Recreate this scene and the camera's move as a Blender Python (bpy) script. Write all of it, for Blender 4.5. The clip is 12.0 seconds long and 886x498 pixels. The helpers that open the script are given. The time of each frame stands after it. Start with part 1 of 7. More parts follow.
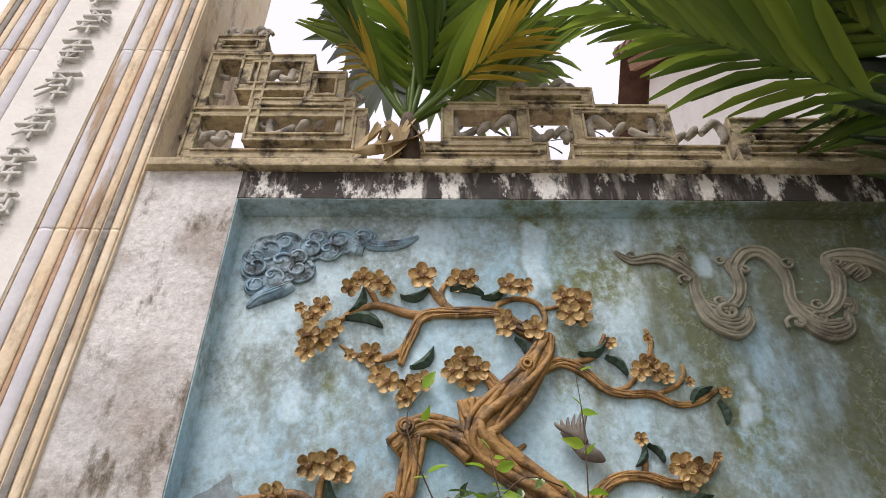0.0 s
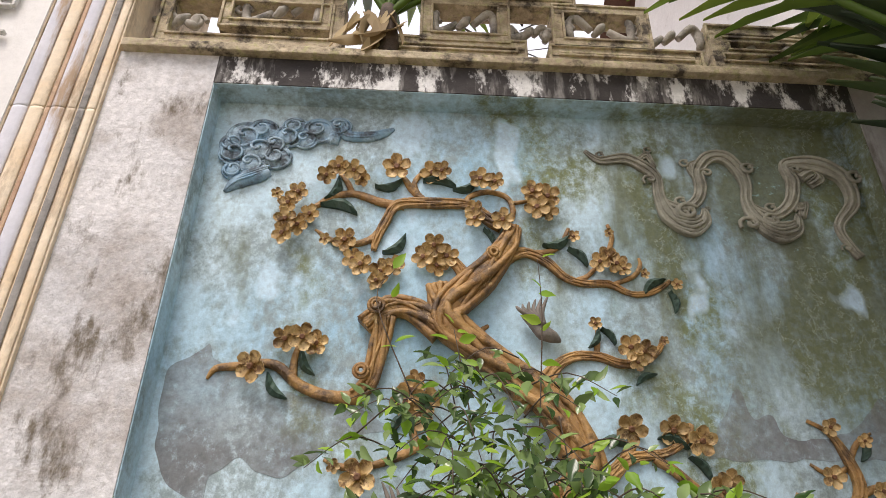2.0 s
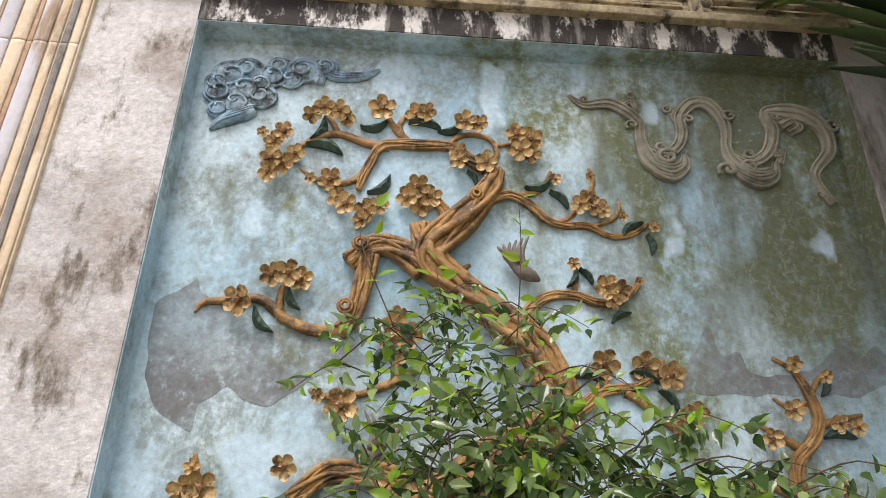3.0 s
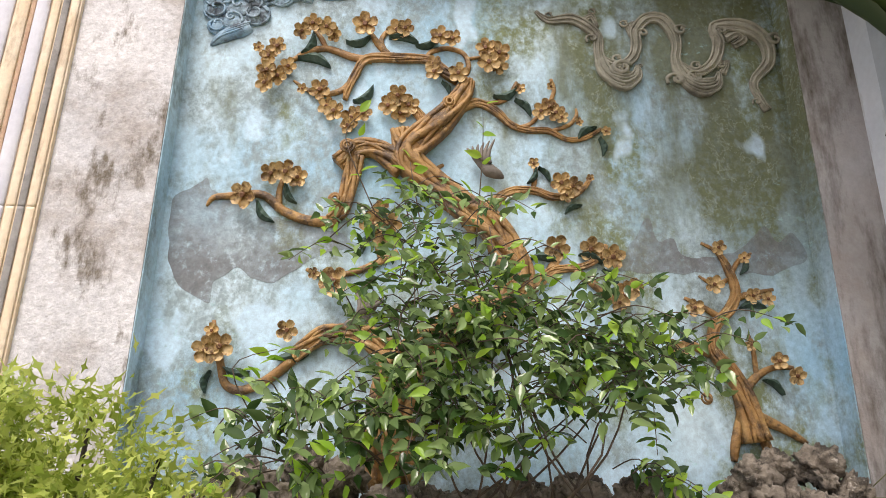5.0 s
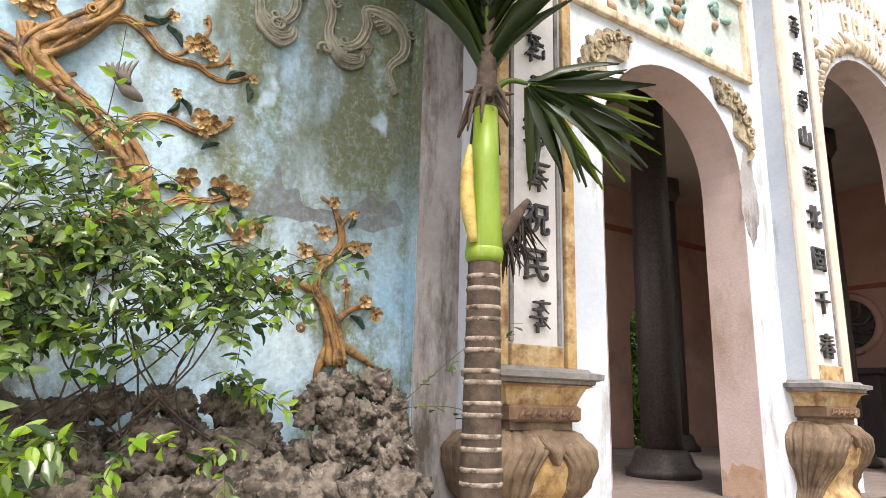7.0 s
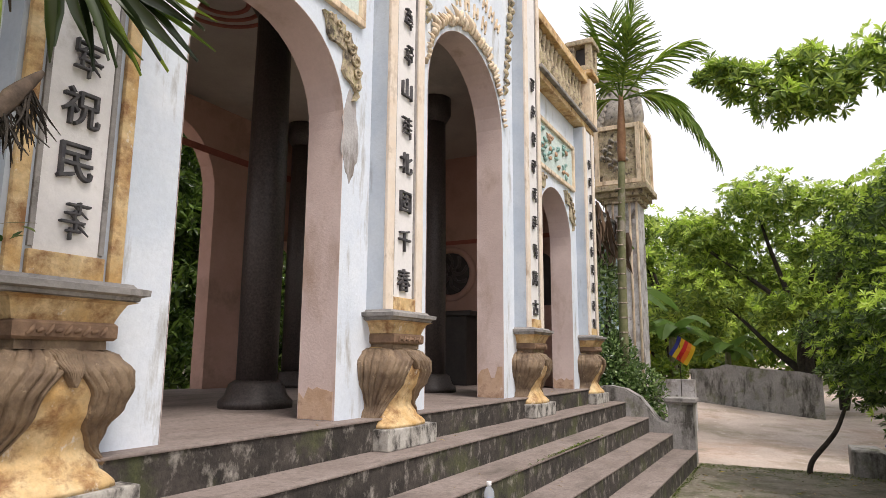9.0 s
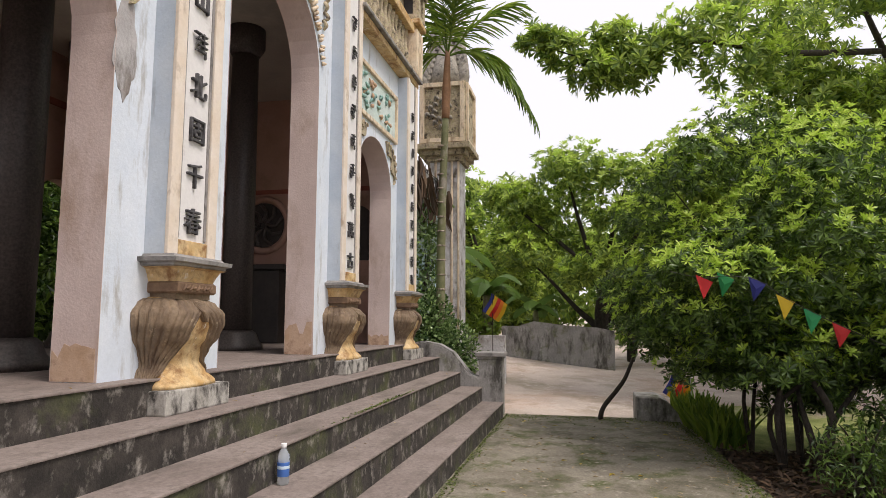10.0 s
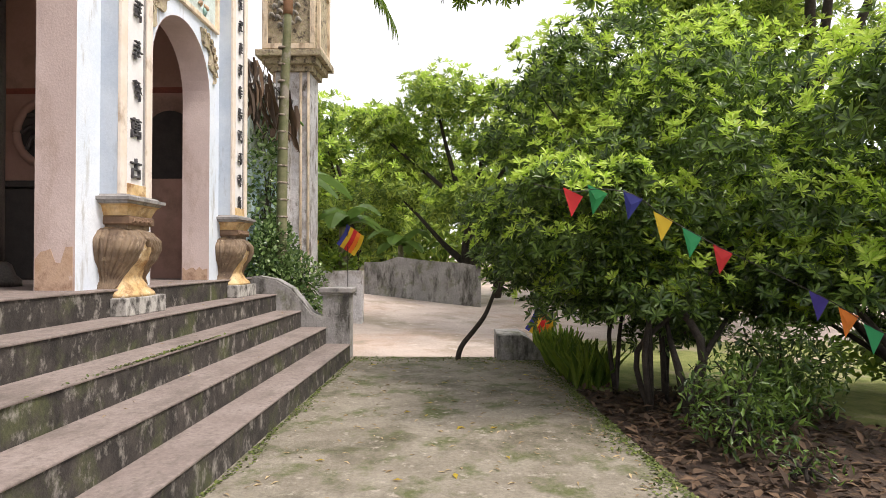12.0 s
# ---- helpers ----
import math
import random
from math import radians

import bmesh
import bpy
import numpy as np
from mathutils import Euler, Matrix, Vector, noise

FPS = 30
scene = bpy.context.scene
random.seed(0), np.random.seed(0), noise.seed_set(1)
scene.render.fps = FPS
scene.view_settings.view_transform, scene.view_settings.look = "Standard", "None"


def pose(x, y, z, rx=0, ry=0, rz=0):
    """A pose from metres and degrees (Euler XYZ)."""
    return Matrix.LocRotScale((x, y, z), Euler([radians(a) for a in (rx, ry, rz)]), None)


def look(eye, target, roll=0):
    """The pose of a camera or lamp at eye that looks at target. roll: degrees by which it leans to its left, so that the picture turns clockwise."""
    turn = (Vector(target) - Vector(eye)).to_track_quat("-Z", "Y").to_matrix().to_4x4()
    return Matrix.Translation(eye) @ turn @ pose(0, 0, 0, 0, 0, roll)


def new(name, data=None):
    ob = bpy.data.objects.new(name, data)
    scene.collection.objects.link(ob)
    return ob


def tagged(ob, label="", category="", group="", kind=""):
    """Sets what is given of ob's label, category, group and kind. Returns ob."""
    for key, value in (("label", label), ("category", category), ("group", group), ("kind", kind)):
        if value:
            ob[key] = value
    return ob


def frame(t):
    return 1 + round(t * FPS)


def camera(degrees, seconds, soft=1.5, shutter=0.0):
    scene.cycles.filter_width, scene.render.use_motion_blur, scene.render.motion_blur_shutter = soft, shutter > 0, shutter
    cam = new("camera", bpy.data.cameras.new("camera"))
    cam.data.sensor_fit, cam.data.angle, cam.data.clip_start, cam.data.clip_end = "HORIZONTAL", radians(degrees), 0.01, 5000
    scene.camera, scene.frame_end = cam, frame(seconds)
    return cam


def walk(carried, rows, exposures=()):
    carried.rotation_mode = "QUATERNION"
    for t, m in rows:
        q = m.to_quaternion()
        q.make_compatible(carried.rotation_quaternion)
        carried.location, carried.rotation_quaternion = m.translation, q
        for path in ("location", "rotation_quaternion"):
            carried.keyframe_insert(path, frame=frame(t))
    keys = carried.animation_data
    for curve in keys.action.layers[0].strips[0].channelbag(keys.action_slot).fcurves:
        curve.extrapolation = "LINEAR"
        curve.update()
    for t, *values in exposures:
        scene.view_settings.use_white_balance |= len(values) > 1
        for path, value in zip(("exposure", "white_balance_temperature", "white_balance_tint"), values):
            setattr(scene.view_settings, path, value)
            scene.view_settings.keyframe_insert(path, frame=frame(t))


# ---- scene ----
cam = camera(68.2, 12.0, soft=0.8)
PATH = [
    (0, (0.205, 0.586, 1.86), (0.206, 2.2, 3.04), 0.3),
    (0.5, (0.212, 0.586, 1.827), (0.226, 2.248, 2.939), 0.5),
    (1, (0.214, 0.583, 1.8), (0.248, 2.279, 2.859), 0.6),
    (1.5, (0.22, 0.576, 1.792), (0.272, 2.303, 2.8), 0.9),
    (2, (0.222, 0.562, 1.758), (0.297, 2.316, 2.717), 1.0),
    (2.5, (0.229, 0.558, 1.722), (0.333, 2.344, 2.617), 1.1),
    (3, (0.239, 0.543, 1.702), (0.354, 2.357, 2.535), 1.2),
    (4.8, (0.348, 0.308, 1.477), (0.445, 2.188, 2.151), 1.0),
    (5, (0.303, 0.273, 1.507), (0.429, 2.173, 2.117), 0.8),
    (5.5, (0.268, 0.164, 1.489), (0.563, 2.065, 2.035), 1.3),
    (6, (0.249, 0.062, 1.472), (0.811, 1.914, 1.977), 1.5),
    (6.5, (0.298, 0.016, 1.453), (1.126, 1.772, 1.936), 1.5),
    (7, (0.388, -0.012, 1.44), (1.449, 1.621, 1.897), 1.5),
    (7.2, (0.437, -0.031, 1.445), (1.575, 1.552, 1.891), 1.5),
    (8.8, (0.725, -0.201, 1.321), (2.417, 0.801, 1.682), 0.4),
    (9, (0.783, -0.211, 1.323), (2.53, 0.706, 1.651), 0.4),
    (9.5, (0.933, -0.22, 1.278), (2.812, 0.407, 1.554), 0.2),
    (10, (1.149, -0.196, 1.274), (3.091, 0.234, 1.486), 0.2),
    (10.5, (1.398, -0.234, 1.237), (3.378, 0.007, 1.387), 0.0),
    (11, (1.686, -0.31, 1.238), (3.669, -0.082, 1.359), -0.1),
    (11.5, (2.046, -0.315, 1.185), (4.038, -0.156, 1.271), -0.0),
    (12, (2.351, -0.376, 1.16), (4.35, -0.316, 1.192), -0.0),
]
walk(cam, [(t, look(eye, target, roll)) for t, eye, target, roll in PATH],
     exposures=((0, -0.2, 6560, 16), (1.5, -0.1, 6560, 16), (3, 0.02, 6560, 16), (5.5, 0.32, 6560, 16), (7, 0.55, 6560, 16), (8.2, 0.28, 6560, 16), (9, 0.02, 6560, 16), (10, -0.2, 6560, 16), (12, 0.38, 6560, 16)))

# ---- light ----
world = bpy.data.worlds.new("world")
scene.world = world
world.use_nodes = True
wn, wl = world.node_tree.nodes, world.node_tree.links
sky = wn.new("ShaderNodeTexSky")
sky.sky_type, sky.sun_disc = "NISHITA", False
sky.sun_elevation, sky.sun_rotation = radians(62), radians(200)
sky.air_density, sky.dust_density, sky.ozone_density = 1.0, 4.0, 1.0
haze = wn.new("ShaderNodeMixRGB")
haze.inputs[0].default_value = 0.82
haze.inputs[2].default_value = (11.5, 11.6, 12.0, 1)
wl.new(sky.outputs[0], haze.inputs[1])
wl.new(haze.outputs[0], wn["Background"].inputs[0])
wn["Background"].inputs[1].default_value = 0.115
sun = new("sun", bpy.data.lights.new("sun", "SUN"))
sun.data.energy, sun.data.angle, sun.data.color = 3.0, radians(22), (1.0, 0.95, 0.86)
sun.matrix_world = look((2, -6, 13), (5, 1, 0))


# ---- materials ----
def mat(name, c1, c2, scale=8.0, rough=0.8, bump=0.25, stain=None, stain_scale=1.5, stain_at=(0.52, 0.66), squash=(1, 1, 1),
        fine=60.0, metal=0.0, each=0.0, second=None, second_scale=3.0, second_at=(0.55, 0.7), second_squash=(1, 1, 1), third=None, third_scale=7.0, third_at=(0.6, 0.66), mottle=0.2, fine_squash=(1, 1, 1)):
    """A weathered surface: two tones at one scale, stains at another, fine relief."""
    m = bpy.data.materials.new(name)
    m.use_nodes = True
    n, l = m.node_tree.nodes, m.node_tree.links
    b = n["Principled BSDF"]
    geo = n.new("ShaderNodeNewGeometry")

    def field(s, sq, detail=6.0, rg=0.6):
        mp = n.new("ShaderNodeMapping")
        mp.inputs["Scale"].default_value = sq
        t = n.new("ShaderNodeTexNoise")
        t.inputs["Scale"].default_value, t.inputs["Detail"].default_value, t.inputs["Roughness"].default_value = s, detail, rg
        l.new(geo.outputs["Position"], mp.inputs[0])
        l.new(mp.outputs[0], t.inputs["Vector"])
        return t.outputs["Fac"]

    def ramp(src, lo, hi):
        r = n.new("ShaderNodeMapRange")
        r.inputs[1].default_value, r.inputs[2].default_value = lo, hi
        l.new(src, r.inputs[0])
        return r.outputs[0]

    def mix(f, a, c):
        x = n.new("ShaderNodeMixRGB")
        l.new(f, x.inputs[0])
        if isinstance(a, tuple):
            x.inputs[1].default_value = (*a, 1)
        else:
            l.new(a, x.inputs[1])
        x.inputs[2].default_value = (*c, 1)
        return x.outputs[0]

    col = mix(ramp(field(scale, (1, 1, 1)), 0.35, 0.65), c1, c2)
    if second:
        col = mix(ramp(field(second_scale, second_squash, 8.0, 0.65), *second_at), col, second)
    if stain:
        mask = ramp(field(stain_scale, squash, 8.0, 0.7), *stain_at)
        col = mix(mask, col, stain)
    if third:
        # flaked patches with sharper edges
        col = mix(ramp(field(third_scale, (1.1, 1, 0.8), 10.0, 0.72), *third_at), col, third)
    if mottle:
        # fine grain in the tone
        gv = n.new("ShaderNodeMapRange")
        gv.inputs[1].default_value, gv.inputs[2].default_value = 0.3, 0.7
        gv.inputs[3].default_value, gv.inputs[4].default_value = 1 - mottle, 1 + mottle
        l.new(field(38.0, (1, 1, 1), 7.0, 0.75), gv.inputs[0])
        gh = n.new("ShaderNodeHueSaturation")
        l.new(col, gh.inputs["Color"])
        l.new(gv.outputs[0], gh.inputs["Value"])
        col = gh.outputs[0]
    if each:
        info = n.new("ShaderNodeObjectInfo")
        hs = n.new("ShaderNodeHueSaturation")
        l.new(col, hs.inputs["Color"])
        r = n.new("ShaderNodeMapRange")
        r.inputs[3].default_value, r.inputs[4].default_value = 1 - each, 1 + each
        l.new(info.outputs["Random"], r.inputs[0])
        l.new(r.outputs[0], hs.inputs["Value"])
        col = hs.outputs[0]
    l.new(col, b.inputs["Base Color"])
    b.inputs["Roughness"].default_value, b.inputs["Metallic"].default_value = rough, metal
    if bump:
        bp = n.new("ShaderNodeBump")
        bp.inputs["Strength"].default_value, bp.inputs["Distance"].default_value = bump, 0.01
        l.new(field(fine, fine_squash, 5.0), bp.inputs["Height"])
        l.new(bp.outputs[0], b.inputs["Normal"])
    return m


def limewash_panel(name, wash=None):
    """Old blue limewash: smooth pale coat, fine grey bloom, green algae from the damp end, flaked islands."""
    m = bpy.data.materials.new(name)
    m.use_nodes = True
    n, l = m.node_tree.nodes, m.node_tree.links
    b = n["Principled BSDF"]
    geo = n.new("ShaderNodeNewGeometry")
    xyz = n.new("ShaderNodeSeparateXYZ")
    l.new(geo.outputs["Position"], xyz.inputs[0])

    def field(scale, squash=(1, 1, 1), detail=6.0, rough=0.6, shift=0.0):
        mp = n.new("ShaderNodeMapping")
        mp.inputs["Location"].default_value = (shift, shift, 0)
        mp.inputs["Scale"].default_value = squash
        t = n.new("ShaderNodeTexNoise")
        t.inputs["Scale"].default_value, t.inputs["Detail"].default_value, t.inputs["Roughness"].default_value = scale, detail, rough
        l.new(geo.outputs["Position"], mp.inputs[0])
        l.new(mp.outputs[0], t.inputs["Vector"])
        return t.outputs["Fac"]

    def ramp(src, lo, hi, top=1.0):
        r = n.new("ShaderNodeMapRange")
        r.inputs[1].default_value, r.inputs[2].default_value, r.inputs[4].default_value = lo, hi, top
        l.new(src, r.inputs[0])
        return r.outputs[0]

    def calc(op, a, c):
        x = n.new("ShaderNodeMath")
        x.operation = op
        for k, v in enumerate((a, c)):
            if isinstance(v, float):
                x.inputs[k].default_value = v
            else:
                l.new(v, x.inputs[k])
        return x.outputs[0]

    def mix(f, a, c):
        x = n.new("ShaderNodeMixRGB")
        l.new(f, x.inputs[0])
        if isinstance(a, tuple):
            x.inputs[1].default_value = (*a, 1)
        else:
            l.new(a, x.inputs[1])
        x.inputs[2].default_value = (*c, 1)
        return x.outputs[0]

    speck = field(26.0, (1.1, 1, 0.9), 10.0, 0.78)
    col = mix(ramp(field(1.7, (1, 1, 0.8), 4.0, 0.5), 0.36, 0.64), (0.28, 0.48, 0.62), (0.56, 0.70, 0.77))
    # grey bloom, broken up by fine specks
    bloom = calc("MULTIPLY", ramp(field(2.6, (1.2, 1, 0.8), 9.0, 0.70, 4.0), 0.46, 0.54), ramp(speck, 0.38, 0.56, 0.9))
    col = mix(bloom, col, (0.25, 0.31, 0.32))
    # algae, thick towards the damp end
    spread = calc("ADD", field(2.1, (1.1, 1, 0.75), 9.0, 0.68, 9.0), ramp(xyz.outputs[0], -0.2, 1.2, 0.105))
    algae = calc("MULTIPLY", ramp(spread, 0.565, 0.66), ramp(speck, 0.34, 0.54, 0.88))
    col = mix(algae, col, (0.15, 0.175, 0.06))
    # olive-brown stain, deepened towards upper right to put palm shade in the colour
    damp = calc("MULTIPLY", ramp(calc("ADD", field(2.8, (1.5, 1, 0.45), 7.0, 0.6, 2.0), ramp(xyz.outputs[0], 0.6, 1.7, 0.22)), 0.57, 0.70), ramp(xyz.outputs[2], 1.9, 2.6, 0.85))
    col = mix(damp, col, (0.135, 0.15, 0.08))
    # bare pale islands where the coat has flaked, and turquoise flecks
    col = mix(ramp(field(3.4, (1.2, 1, 0.7), 3.0, 0.5, 7.0), 0.62, 0.66, 0.85), col, (0.52, 0.69, 0.81))
    col = mix(calc("MULTIPLY", ramp(field(19.0, (1, 1, 1.6), 8.0, 0.75, 1.0), 0.60, 0.64, 0.7), ramp(field(2.1, (1, 1, 1), 3.0, 0.5, 3.0), 0.5, 0.6)), col, (0.36, 0.56, 0.58))
    # thin pale crackle
    crack = calc("ABSOLUTE", calc("SUBTRACT", field(8.0, (1, 1, 0.8), 6.0, 0.65, 5.0), 0.5), 0.0)
    col = mix(calc("MULTIPLY", ramp(crack, 0.008, 0.002, 0.4), ramp(spread, 0.56, 0.64)), col, (0.50, 0.58, 0.52))
    if wash:
        # brushed grey paint over the coat
        col = mix(calc("MULTIPLY", ramp(field(2.4, (1.0, 1, 1.6), 7.0, 0.65, 6.0), 0.30, 0.60, 0.9), ramp(speck, 0.26, 0.46)), col, wash)
    # fine grain in the tone
    grain = n.new("ShaderNodeMapRange")
    grain.inputs[1].default_value, grain.inputs[2].default_value, grain.inputs[3].default_value, grain.inputs[4].default_value = 0.3, 0.7, 0.72, 1.28
    l.new(field(48.0, (1, 1, 1), 9.0, 0.8, 3.0), grain.inputs[0])
    tone = n.new("ShaderNodeHueSaturation")
    l.new(col, tone.inputs["Color"])
    l.new(grain.outputs[0], tone.inputs["Value"])
    l.new(tone.outputs[0], b.inputs["Base Color"])
    b.inputs["Roughness"].default_value = 0.82
    bp = n.new("ShaderNodeBump")
    bp.inputs["Strength"].default_value, bp.inputs["Distance"].default_value = 0.35, 0.008
    l.new(speck, bp.inputs["Height"])
    l.new(bp.outputs[0], b.inputs["Normal"])
    return m


def leaf_mat(name, dark, light, rough=0.45, through_light=0.35):
    m = bpy.data.materials.new(name)
    m.use_nodes = True
    n, l = m.node_tree.nodes, m.node_tree.links
    b = n["Principled BSDF"]
    geo = n.new("ShaderNodeNewGeometry")
    mx = n.new("ShaderNodeMixRGB")
    mx.inputs[1].default_value, mx.inputs[2].default_value = (*dark, 1), (*light, 1)
    pw = n.new("ShaderNodeMath")
    pw.operation = "POWER"
    pw.inputs[1].default_value = 1.6
    l.new(geo.outputs["Random Per Island"], pw.inputs[0])
    l.new(pw.outputs[0], mx.inputs[0])
    l.new(mx.outputs[0], b.inputs["Base Color"])
    b.inputs["Roughness"].default_value = rough
    tr = n.new("ShaderNodeBsdfTranslucent")
    sh = n.new("ShaderNodeMixShader")
    sh.inputs[0].default_value = through_light
    l.new(mx.outputs[0], tr.inputs[0])
    l.new(b.outputs[0], sh.inputs[1])
    l.new(tr.outputs[0], sh.inputs[2])
    l.new(sh.outputs[0], n["Material Output"].inputs[0])
    return m


